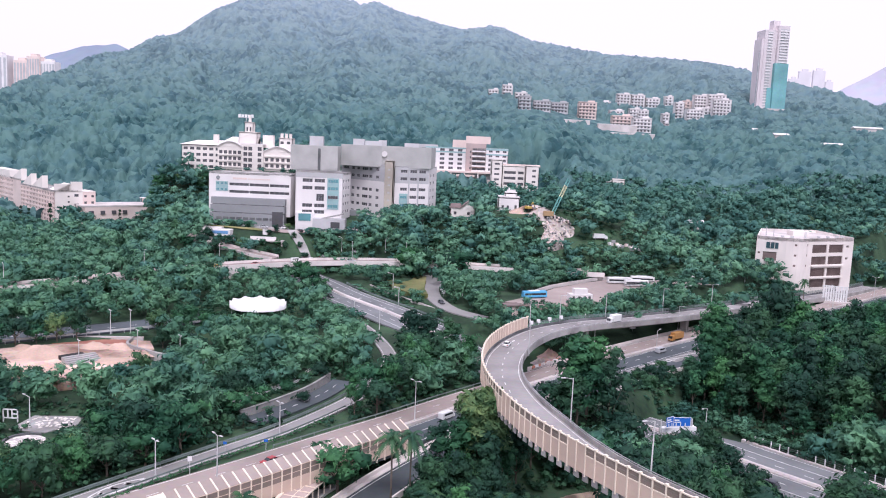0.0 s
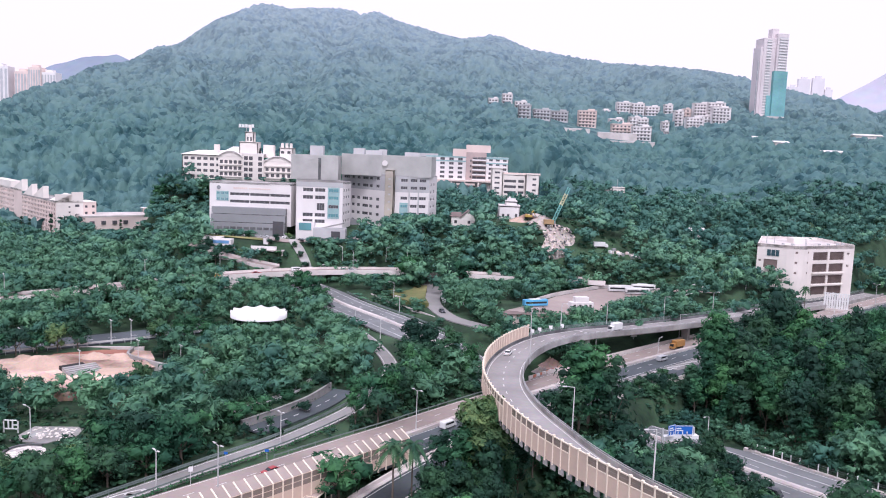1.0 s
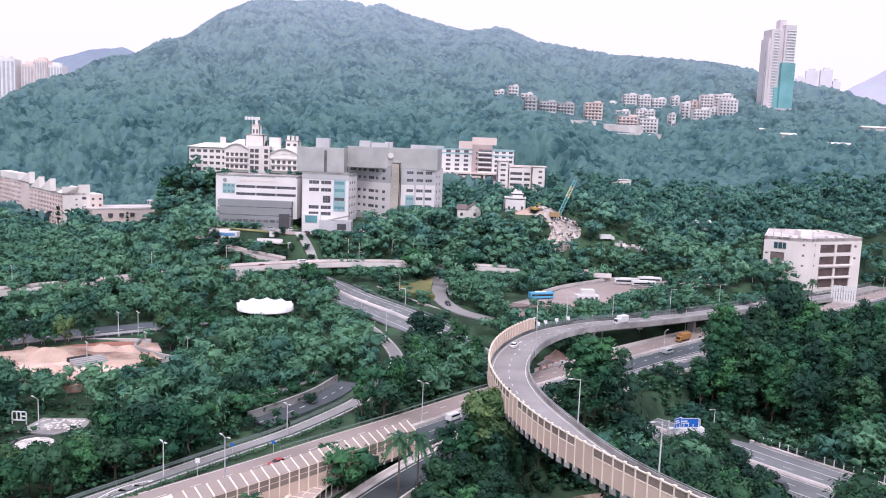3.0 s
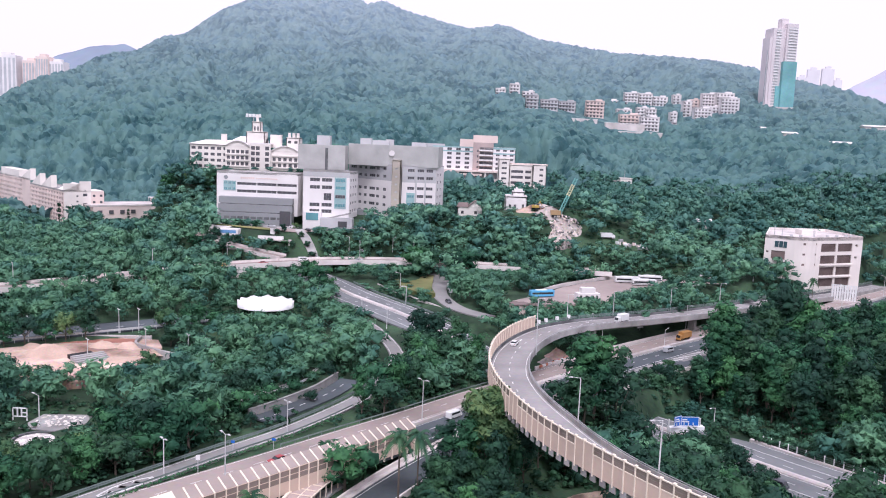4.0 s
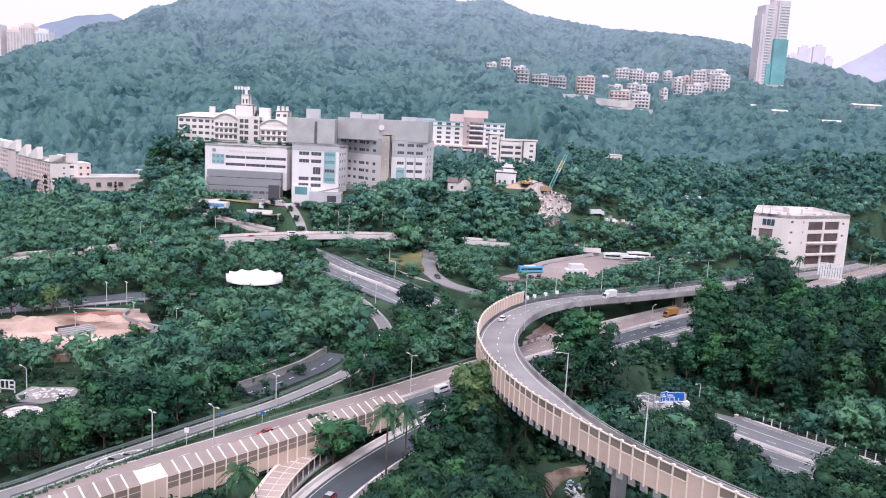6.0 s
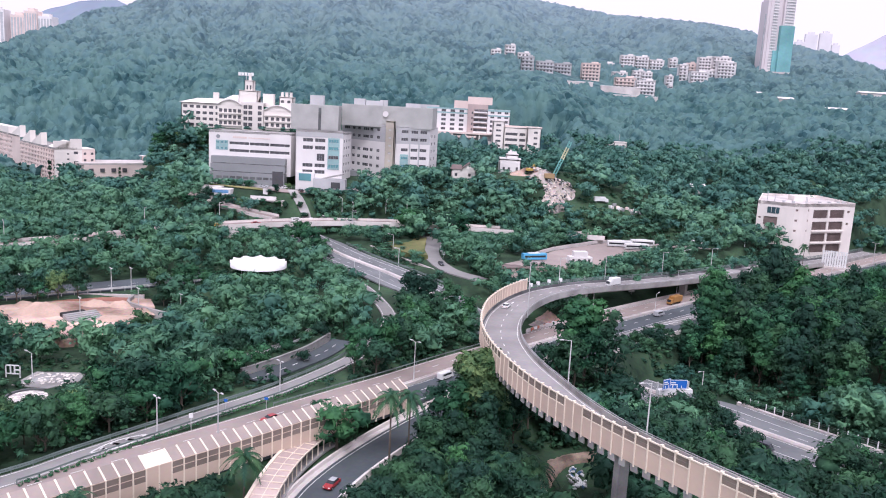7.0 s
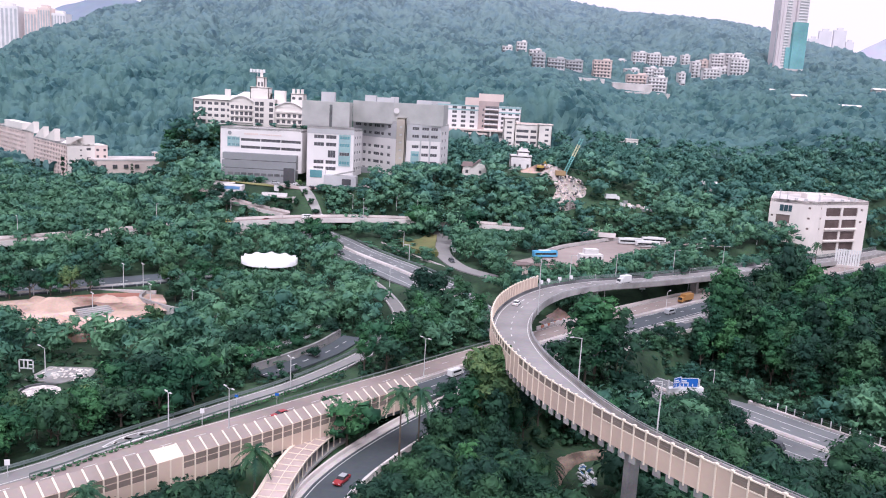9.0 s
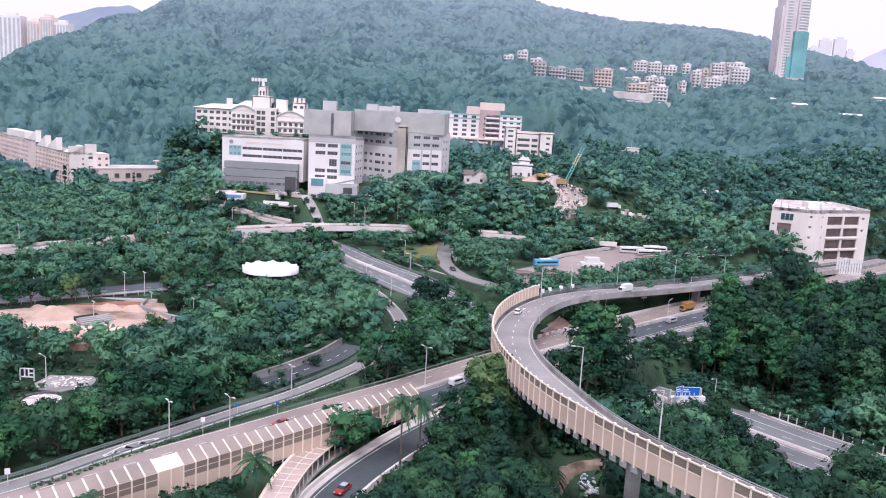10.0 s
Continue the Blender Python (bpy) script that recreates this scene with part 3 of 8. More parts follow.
def flyover():
    root = thing("flyover", pose(0, 0, 0), "curved concrete flyover with a peach noise screen on its outer edge", "flyover")
    # walking from the far end to the near end, the outer side is to the right (negative offsets)
    part("deck", Geo().sweep(FLY, [(-4.9, 0), (INNER, 0), (INNER, -0.5), (INNER - 2.3, -1.9), (-2.6, -1.9), (-4.9, -0.5)]), FLY_DECK, root, "grey asphalt deck")
    part("parapet", Geo().sweep(FLY, [(INNER, -0.9), (INNER, 1.0), (INNER + 0.35, 1.0), (INNER + 0.35, -0.9)]), CONCRETE, root, "stained grey concrete parapet")
    part("parapet", Geo().sweep(FLY, [(-5.25, -0.9), (-5.25, 0.9), (-4.9, 0.9), (-4.9, -0.9)]), CONCRETE_DARK, root, "weathered dark parapet")
    part("hand_rail", Geo().sweep(shifted(FLY, INNER + 0.17), [(-0.06, 1.25), (0.06, 1.25), (0.06, 1.37), (-0.06, 1.37)]), STEEL, root)
    for h in (1.25, 1.6, 1.95):
        part("hand_rail", Geo().sweep(shifted(BARE_EDGE, -5.07), [(-0.05, h), (0.05, h), (0.05, h + 0.14), (-0.05, h + 0.14)]), RAIL_GREEN, root)
    short = Geo().box(-0.05, -0.05, 0.95, 0.05, 0.05, 1.3).mesh("baluster")
    baluster = Geo().box(-0.05, -0.05, 0.85, 0.05, 0.05, 2.0).mesh("baluster")
    for q in even_spots(shifted(BARE_EDGE, -5.07), 1.5):
        part("baluster", baluster, RAIL_GREEN, root, m=Matrix.Translation(q))
    for q in even_spots(shifted(FLY, INNER + 0.17), 2.4):
        part("baluster", short, STEEL, root, m=Matrix.Translation(q))
    for o in (-4.3, INNER - 0.6):
        stripes(root, FLY, o, 0.18, name="edge_line")
    dash = Geo().box(-1.25, -0.09, 0, 1.25, 0.09, 0.02).mesh("lane_marking")
    for i in range(2, len(FLY) - 2, 3):
        part("lane_marking", dash, LINE_WHITE, root, m=pose(FLY[i, 0], FLY[i, 1], FLY[i, 2] + 0.012, 0, 0, math.degrees(math.atan2(FLY[i + 1, 1] - FLY[i - 1, 1], FLY[i + 1, 0] - FLY[i - 1, 0]))))
    arrow = Geo().prism([(-1.6, -0.12), (0.5, -0.12), (0.5, -0.5), (1.8, 0), (0.5, 0.5), (0.5, 0.12), (-1.6, 0.12)], 0, 0.02).mesh("arrow_marking")
    for x, y in ((24.5, 238), (50.5, 278.5)):
        i = near_index(FLY, x, y)
        q = shifted(FLY, -2.3)[i]
        part("arrow_marking", arrow, LINE_WHITE, root, m=pose(q[0], q[1], q[2] + 0.012, 0, 0, math.degrees(math.atan2(FLY[i - 1, 1] - FLY[i + 1, 1], FLY[i - 1, 0] - FLY[i + 1, 0]))))
    for x, y, w in ((32.4, 131.4, 2.2), (16.4, 192, 3.0), (50, 278, 3.0), (98, 316.5, 3.0), (140, 351, 3.0)):
        i = near_index(FLY, x, y)
        m = Matrix.Translation((FLY[i, 0], FLY[i, 1], 0)) @ pose(0, 0, 0, 0, 0, math.degrees(math.atan2(FLY[i + 1, 1] - FLY[i, 1], FLY[i + 1, 0] - FLY[i, 0])))
        z0 = ground_at(x, y) - 1
        part("pier", Geo().box(-0.75, -w / 2, z0, 0.75, w / 2, FLY[i, 2] - 1.8, m), CONCRETE, root)
    return root


flyover()


# solid abutment where the viaduct leaves the bank
structure("abutment", Geo().box(-3.2, -5.4, -8, 3.2, 5.4, -1.75, pose(-99, 364.6, 12, 0, 0, 33)).mesh("abutment"), CONCRETE_PALE, "pale concrete abutment below the viaduct", "abutment")


# low pale wall on the far side of the main road
edge = thing("road_parapet", pose(0, 0, 0), "low pale concrete wall on the far side of the main road", "parapet")
wall_along("parapet", MAIN[near_index(MAIN, 36, 244):near_index(MAIN, 150, 345)], 10.6, 0.4, -0.3, 0.95, PARAPET, edge)

# piers of the main road where it crosses the low road
bridge = thing("road_bridge_pier", pose(0, 0, 0), "dark concrete piers under the edge of the main road", "bridge pier")
for x, y in ((44, 268 - 14), (52, 262), (60, 269)):
    i = near_index(MAIN, x, y)
    q = shifted(MAIN, -9.2)[i]
    part("pier", Geo().box(-0.6, -0.6, -8, 0.6, 0.6, -1.4, pose(q[0], q[1], 0, 0, 0, 45)), CONCRETE, bridge)


# ---- screens, rails, lamps and signs along the roads ----
def heading(path, i):
    a, b = path[max(0, i - 1)], path[min(len(path) - 1, i + 1)]
    return math.degrees(math.atan2(b[1] - a[1], b[0] - a[0]))


def beside(path, x, y, offset, dz=0.0, turn=0.0):
    """The pose on a road nearest to x, y, at an offset to its left."""
    i = near_index(path, x, y)
    p = shifted(path, offset)[i]
    return pose(p[0], p[1], p[2] + dz, 0, 0, heading(path, i) + turn)


SCREEN_GLASS = surface("smoky_screen_pane", (0.25, 0.205, 0.175), 0.2, 0.15, 1.0, 0.0, spec=0.5)


def road_screen():
    """Tall noise screen with cranked top along the near carriageway."""
    p = shifted(MAIN[near_index(MAIN, -112, 82):near_index(MAIN, -14.5, 188) + 1], -10.0)
    spots = even_spots(p, 2.4)
    root = thing("noise_barrier", pose(*spots[0]), "peach roadside noise barrier with cream posts and a cranked tinted top", "noise barrier")
    W = 2.4
    post = Geo().box(-0.13, -0.16, -1.2, 0.13, 0.16, 4.5).mesh("post")
    # cranked beam on top leans over the road (local +y)
    beam = Geo().add([(-0.16, 0.1, 4.3), (0.16, 0.1, 4.3), (0.16, 2.9, 5.7), (-0.16, 2.9, 5.7), (-0.16, -0.16, 4.6), (0.16, -0.16, 4.6), (0.16, 2.8, 6.1), (-0.16, 2.8, 6.1)], [(0, 1, 2, 3), (7, 6, 5, 4), (0, 3, 7, 4), (1, 5, 6, 2), (0, 4, 5, 1), (3, 2, 6, 7)]).mesh("crank_beam")
    sheet = Geo().add([(0.1, 0, 4.5), (W - 0.1, 0, 4.5), (W - 0.1, 2.85, 5.85), (0.1, 2.85, 5.85), (0.1, 0, 4.6), (W - 0.1, 0, 4.6), (W - 0.1, 2.85, 5.95), (0.1, 2.85, 5.95)], [(3, 2, 1, 0), (4, 5, 6, 7), (0, 1, 5, 4), (2, 3, 7, 6), (0, 4, 7, 3), (1, 2, 6, 5)]).mesh("crank_sheet")
    low = Geo().box(0.12, -0.06, -0.5, W - 0.12, 0.06, 2.0).mesh("panel")
    solid = Geo().box(0.12, -0.06, 2.0, W - 0.12, 0.06, 4.5).mesh("panel")
    pane = Geo().box(0.14, -0.04, 0, W - 0.14, 0.04, 1.1).mesh("pane")
    rail = Geo().box(0.1, -0.1, 0, W - 0.1, 0.1, 0.14).mesh("transom")
    pale = sheet.copy()
    base = Vector(spots[0])
    for k, q in enumerate(spots):
        nxt = spots[min(k + 1, len(spots) - 1)]
        prv = spots[max(k - 1, 0)]
        d = nxt - q if k + 1 < len(spots) else q - prv
        m = Matrix.Translation(Vector(q) - base) @ pose(0, 0, 0, 0, 0, math.degrees(math.atan2(d[1], d[0])))
        part("post", post, PEACH_PALE, root, m=m)
        part("crank_beam", beam, PEACH_PALE, root, m=m)
        if k + 1 == len(spots):
            break
        blank = k in (33, 34)
        part("panel", low, PEACH, root, m=m)
        if blank:
            part("panel", solid, PEACH, root, m=m)
            part("crank_sheet", pale, PEACH_PALE, root, m=m)
        else:
            part("pane", pane, SCREEN_GLASS, root, m=m @ Matrix.Translation((0, 0, 2.12)))
            part("pane", pane, SCREEN_GLASS, root, m=m @ Matrix.Translation((0, 0, 3.34)))
            part("crank_sheet", sheet, PEACH_DARK, root, m=m)
            for z in (2.0, 3.22, 4.42):
                part("transom", rail, PEACH, root, m=m @ Matrix.Translation((0, 0, z)))


road_screen()


def fly_screen():
    """The lower noise screen on the outer edge of the flyover, parts of it under the flyover."""
    p = shifted(FLY[near_index(FLY, 33, 257):], -5.3)
    W = 2.7
    spots = even_spots(p, W)
    root = thing("flyover_screen", pose(*spots[0]), "peach metal noise screen with dark panes near its top", "noise barrier")
    post = Geo().box(-0.13, -0.2, -1.0, 0.13, 0.2, 3.5).mesh("post")
    low = Geo().box(0.1, -0.08, -0.7, W - 0.1, 0.08, 2.05).mesh("panel")
    tall = Geo().box(0.1, -0.08, -0.7, W - 0.1, 0.08, 3.35).mesh("panel")
    pane = Geo().box(0.12, -0.05, 0, W - 0.12, 0.05, 0.55).mesh("pane")
    rail = Geo().box(0.0, -0.14, 0, W, 0.14, 0.16).mesh("transom")
    knob = Geo().box(-0.25, -0.28, 3.4, 0.25, 0.28, 3.62).mesh("post_cap")
    block = Geo().box(-0.75, -0.02, -1.75, 0.75, 0.22, -0.72).mesh("bracket")
    base = Vector(spots[0])
    for k, q in enumerate(spots[:-1]):
        d = spots[k + 1] - q
        pitch = math.degrees(math.atan2(d[2], math.hypot(d[0], d[1])))
        m = Matrix.Translation(Vector(q) - base) @ pose(0, 0, 0, 0, -pitch, math.degrees(math.atan2(d[1], d[0])))
        m = m @ Matrix.Diagonal((1, 1, 1.3 if k < 20 else 1.24, 1))
        part("post", post, PEACH_PALE, root, m=m)
        part("post_cap", knob, PEACH_PALE, root, m=m)
        part("bracket", block, CONCRETE, root, m=m)
        part("transom", rail, PEACH_PALE, root, m=m @ Matrix.Translation((0, 0, 3.3)))
        if k < 20 or k % 11 in (3, 4):
            part("panel", tall, PEACH, root, m=m)
        else:
            part("panel", low, PEACH, root, m=m)
            part("transom", rail, PEACH, root, m=m @ Matrix.Translation((0, 0, 2.02)))
            part("pane", pane, SCREEN_GLASS, root, m=m @ Matrix.Translation((0, 0, 2.18)))
            part("pane", pane, SCREEN_GLASS, root, m=m @ Matrix.Translation((0, 0, 2.76)))


fly_screen()


def canopy_walk():
    """Covered footway that curves beside the ramp."""
    p = WALK
    root = thing("covered_walkway", pose(0, 0, 0), "curved footway with a pale sheet roof on slim columns", "walkway")
    part("footway", Geo().sweep(shifted(p, 0, -3.3), [(-2.3, 0), (2.3, 0), (2.3, -0.5), (-2.3, -0.5)]), CONCRETE, root)
    part("roof", Geo().sweep(p, [(-2.3, -0.1), (0, 0.12), (2.2, 0.2), (2.2, 0.08), (0, 0.0), (-2.3, -0.22)]), surface("rose_roof_sheet", (0.58, 0.46, 0.42), 0.5, 0.08, 1.5, 0.05), root, "dusty rose roof sheet")
    part("gutter_beam", Geo().sweep(p, [(2.1, -0.1), (2.75, -0.1), (2.75, 0.5), (2.1, 0.5)]), PEACH_PALE, root)
    part("edge_trim", Geo().sweep(p, [(-2.4, -0.3), (-2.2, -0.3), (-2.2, 0.0), (-2.4, 0.0)]), PEACH_PALE, root)
    part("ridge_strip", Geo().sweep(p, [(-0.06, 0.1), (0.06, 0.1), (0.06, 0.2), (-0.06, 0.2)]), PEACH_PALE, root)
    rib = Geo().box(-0.07, -2.3, 0.08, 0.07, 2.2, 0.26).mesh("rib")
    col = Geo().tube((0, -1.9, -3.4), (0, -1.9, -0.15), 0.14, 0.14, 8).mesh("column")
    col2 = Geo().tube((0, 2.0, -3.4), (0, 2.0, 0.1), 0.14, 0.14, 8).mesh("column")
    for k, q in enumerate(even_spots(p, 2.6)):
        m = pose(*q, 0, 0, heading(p, near_index(p, q[0], q[1])))
        part("rib", rib, PEACH_PALE, root, m=m)
        part("column", col, PEACH_PALE, root, m=m)
        part("column", col2, PEACH_PALE, root, m=m)
        if k % 2 == 0:
            part("support", Geo().box(q[0] - 0.4, q[1] - 0.4, min(ground_at(q[0], q[1]) - 1, q[2] - 4), q[0] + 0.4, q[1] + 0.4, q[2] - 3.8), CONCRETE, root)


canopy_walk()


def lamp_kind(high, arms, label, arm=1.8):
    r = thing("street_lamp", pose(0, 0, -300), label, "street lamp", "street lamps")
    part("pole", Geo().tube((0, 0, -0.6), (0, 0, high), 0.15, 0.09, 10).tube((0, 0, -0.6), (0, 0, 0.9), 0.2, 0.18, 10), POLE_PAINT, r)
    for a in range(arms):
        sg = 1 if a == 0 else -1
        part("arm", Geo().tube((0, 0, high - 0.1), (0, sg * arm, high + 0.25), 0.06, 0.05, 8), POLE_PAINT, r)
        part("lamp_head", Geo().add([(-0.18, sg * arm, high + 0.12), (0.18, sg * arm, high + 0.12), (0.14, sg * (arm + 0.9), high + 0.22), (-0.14, sg * (arm + 0.9), high + 0.22), (-0.16, sg * arm, high + 0.34), (0.16, sg * arm, high + 0.34), (0.1, sg * (arm + 0.9), high + 0.34), (-0.1, sg * (arm + 0.9), high + 0.34)], [(0, 1, 2, 3), (7, 6, 5, 4), (0, 4, 5, 1), (1, 5, 6, 2), (2, 6, 7, 3), (3, 7, 4, 0)]), POLE_PAINT, r)
    return r


LAMP_1 = lamp_kind(10, 1, "tall grey street lamp with one short arm")
LAMP_2 = lamp_kind(11, 2, "tall grey street lamp with two short arms", 1.0)
LAMP_M = lamp_kind(8, 2, "grey street lamp with two small heads", 0.5)
LAMP_S = lamp_kind(7, 1, "short grey street lamp with one arm")
PLACED = set()


def stand(base, m):
    """Sets a built thing down, or a copy of it once it stands."""
    if base.name not in PLACED:
        PLACED.add(base.name)
        base.matrix_basis = m
        return base
    return copy_thing(base, m)


for x, y, o in ((-43.3, 155, 0), (-7.1, 196.4, 0), (-98, 95.5, 0), (185, 376, 0), (222, 407, 0)):
    stand(LAMP_2, beside(MAIN, x, y, o))
for x, y in ((-57, 156.6), (-37.2, 183.6), (-84, 121)):
    stand(LAMP_M, pose(x, y, 0, 0, 0, 48))
for x, y, o, t in ((22, 155.5, 4.9, 180), (33.6, 129.3, 2.7, 180), (20, 225, 5.6, 180), (34, 258, -5.6, 0), (45, 273, -5.6, 0), (64, 291, -5.6, 0), (92, 312, -5.6, 0), (118, 332, -5.6, 0)):
    stand(LAMP_1, beside(FLY, x, y, o, 0, t))
for x, y, o, t in ((66, 210, 10.5, 180), (-25, 322, 13.5, 180), (-24, 310, -17, 0), (-12, 300, -16, 0), (90, 183, 22, 180)):
    stand(LAMP_S if o else LAMP_2, beside(LOW, x, y, o, 0, t))
for x, y in ((-134.9, 250.5), (-109, 235.9), (-97.2, 251.4), (-75.9, 245.3), (-82, 247), (-112, 266), (-106, 268)):
    stand(LAMP_M, pose(x, y, ground_at(x, y), 0, 0, 40))
for x, y, o in ((-174, 312, -5.4), (-128, 345, 5.4), (-46, 391, -5.4), (-18, 396, -5.4), (-100, 364, 5.4)):
    stand(LAMP_1, beside(VIA, x, y, o, 0, 0 if o < 0 else 180))
for x, y in ((-22, 352), (9, 346), (14, 331), (-18, 330), (97, 360), (132, 380), (146, 384), (104, 340), (-30, 407), (-52, 404), (55, 300), (80, 290)):
    stand(LAMP_S, pose(x, y, ground_at(x, y), 0, 0, (x * 13) % 360))
# lamps of the main road's right part
for x, y in ((64, 271), (104, 306)):
    stand(LAMP_1, beside(MAIN, x, y, 12, 0, 180))

guard_rail(SLIP_A[:near_index(SLIP_A, -17, 236)], 3.1, "grey double-beam crash barrier beside the slip road", rails=(0.45, 0.85), high=1.0, material=RAIL_GREEN)
guard_rail(SLIP_A[near_index(SLIP_A, -75, 134):near_index(SLIP_A, -26, 208)], -2.6, "grey-green railing along the planted strip", rails=(0.9,), high=1.0, material=RAIL_GREEN)
guard_rail(MAIN[near_index(MAIN, -30, 170):near_index(MAIN, 36, 244)], 10.0, "grey crash barrier along the far carriageway", rails=(0.7,), material=RAIL_GREEN)
guard_rail(LOW[near_index(LOW, -55, 358):near_index(LOW, -5, 293)], 12.0, "grey-green crash barrier beside the low road", rails=(0.45, 0.85), high=1.0, material=RAIL_GREEN)
bank_wall = thing("verge_wall", pose(0, 0, 0), "low pale wall along the planted verge of the low road", "wall")
wall_along("wall", LOW[near_index(LOW, -50, 350):near_index(LOW, -14, 304)], 20, 0.5, -1.0, 1.1, CONCRETE_PALE, bank_wall)
kerb_low = thing("stone_kerb", pose(0, 0, 0), "worn pale stone edging of the low road", "kerb")
wall_along("kerb", LOW[near_index(LOW, 72, 203):near_index(LOW, 112, 157)], 14.3, 1.0, -0.6, 0.35, CONCRETE_PALE, kerb_low)
guard_rail(LEFT, -7.6, "pale guard rail beside the half-hidden road", rails=(0.6, 0.95), high=1.05, material=POLE_PAINT)
par = thing("road_parapet", pose(0, 0, 0), "pale concrete edge parapet of the main road bridge", "parapet")
wall_along("parapet", MAIN[near_index(MAIN, 0, 205):near_index(MAIN, 34, 241)], -9.9, 0.35, -1.6, 0.9, CONCRETE_PALE, par)
hatch = thing("gore_marking", pose(0, 0, 0), "white chevron hatching on the slip road", "road marking")
for k in range(7):
    c = beside(SLIP_A, -66 + k * 0.9, 149 + k * 1.0, -0.2, 0.03)
    part("chevron", Geo().box(-0.42, -1.4 + abs(k - 3) * 0.38, -0.01, 0.42, 1.4 - abs(k - 3) * 0.38, 0.01, c @ pose(0, 0, 0, 0, 0, 25)), LINE_WHITE, hatch)
for s_ in (-1.5, 1.5):
    q = spline([(-66.4, 146.4, 0.06), (-62.6, 151.7, 0.06), (-59.2, 156.3, 0.06)], 0.6)
    part("border", Geo().sweep(shifted(q, s_ * np.sin(np.linspace(0.1, 3.04, len(q))) - 0.2, 0.03), [(-0.2, 0), (0.2, 0), (0.2, -0.02), (-0.2, -0.02)]), LINE_WHITE, hatch)
chev = thing("merge_marking", pose(0, 0, 0), "white diagonal hatching beside the carriageway", "road marking")
for k in range(9):
    part("bar", Geo().box(-0.25, -1.6, 0, 0.25, 1.6, 0.02, beside(MAIN, 66 + k * 2.4, 272 + k * 2.2, -11.6, 0.012) @ pose(0, 0, 0, 0, 0, 30)), LINE_WHITE, chev)
road_slab("road_gore", shifted(MAIN[near_index(MAIN, 30, 237):near_index(MAIN, 112, 314)], 0, -0.02), -14.5, -9.6, ASPHALT, "grey gore strip beside the carriageway", 1.4)
# white posts along the low road
fence = thing("roadside_fence", pose(0, 0, 0), "row of short white posts with dark mesh beside the low road", "fence")
pm = Geo().box(-0.12, -0.12, -0.4, 0.12, 0.12, 1.9).mesh("post")
fp = shifted(LOW[near_index(LOW, 74, 201):near_index(LOW, 112, 155)], 15.4)
for q in even_spots(fp, 2.4):
    part("post", pm, SIGN_WHITE, fence, m=Matrix.Translation(q))
for z_ in (0.5, 1.1, 1.6):
    part("wire", Geo().sweep(fp, [(-0.03, z_), (0.03, z_), (0.03, z_ + 0.06), (-0.03, z_ + 0.06)]), RAIL_GREEN, fence)


def gantry():
    r = thing("sign_gantry", pose(61.5, 199, 0.6, 0, 0, 12), "blue road direction signs on a white gantry", "road sign")
    part("post", Geo().tube((-4.2, 0, -8), (-4.2, 0, 2.6), 0.25, 0.2, 10), POLE_PAINT, r)
    part("post", Geo().tube((4.4, 0, -8), (4.4, 0, 2.6), 0.25, 0.2, 10), POLE_PAINT, r)
    part("beam", Geo().box(-4.2, -0.8, -0.6, 5.4, 0.8, 0.6), SIGN_WHITE, r, "white box beam")
    for x0, x1, z0, z1, a in ((-1.2, 3.6, 0.9, 3.3, -6), (-4.4, -1.6, 1.3, 3.9, 24)):
        s = part("sign_panel", Geo().box(x0, -0.15, z0, x1, 0.0, z1, pose(0, -0.4, 0, 0, 0, a)), SIGN_BLUE, r, "blue panel with white writing drawn as bars")
        bars = [(x0 + 0.4, z1 - 0.9, x0 + 1.7, z1 - 0.6), (x0 + 0.4, z1 - 1.4, x0 + 2.2, z1 - 1.15), (x0, z0, x1, z0 + 0.12), (x0, z1 - 0.12, x1, z1), (x0, z0 + 0.12, x0 + 0.12, z1 - 0.12), (x1 - 0.12, z0 + 0.12, x1, z1 - 0.12)]
        bars += [(u, z0 + 0.2, u + 0.22, z0 + 0.9) for u in np.arange(x0 + 0.8, x1 - 0.6, 1.2)]
        for u0, v0, u1, v1 in bars:
            part("sign_bar", Geo().box(u0, -0.22, v0, u1, -0.16, v1, pose(0, -0.4, 0, 0, 0, a)), SIGN_WHITE, s)


gantry()


def small_sign(x, y, z, w, h, high, material, label, turn=0.0):
    r = thing("road_sign", pose(x, y, z, 0, 0, turn), label, "road sign")
    part("post", Geo().tube((0, 0, -0.5), (0, 0, high), 0.07, 0.07, 8), POLE_PAINT, r)
    part("sign_plate", Geo().box(-w / 2, -0.12, high - h, w / 2, -0.06, high), material, r)


small_sign(74.5, 306, 0.5, 2.6, 4.6, 7.0, SIGN_WHITE, "pale upright direction sign on posts", 20)
small_sign(-47, 172, 0.1, 0.8, 0.6, 2.4, SIGN_BLUE, "small blue sign on a thin post")
small_sign(-38.5, 175, 0.1, 0.9, 0.6, 2.2, SIGN_BLUE, "small blue sign on a thin post")
for x_, y_ in ((-51.2, 160.5), (-77, 132)):
    small_sign(x_, y_, 0.1, 0.9, 1.1, 3.4, SIGN_WHITE, "small white sign on a thin post", 20)
for k in range(5):
    q = beside(LOOP, -6 + k * 0.6, 372 - k * 7, 4.6)
    small_sign(*q.translation, 1.5, 1.5, 2.4, SIGN_WHITE, "white arrow board at the edge of the loop road")
for k in range(4):
    q = beside(FLY, 33 + k * 4.5, 258 + k * 5.3, -5.0)
    small_sign(*q.translation, 1.2, 1.3, 2.9, SIGN_WHITE, "white bend arrow board on the flyover")


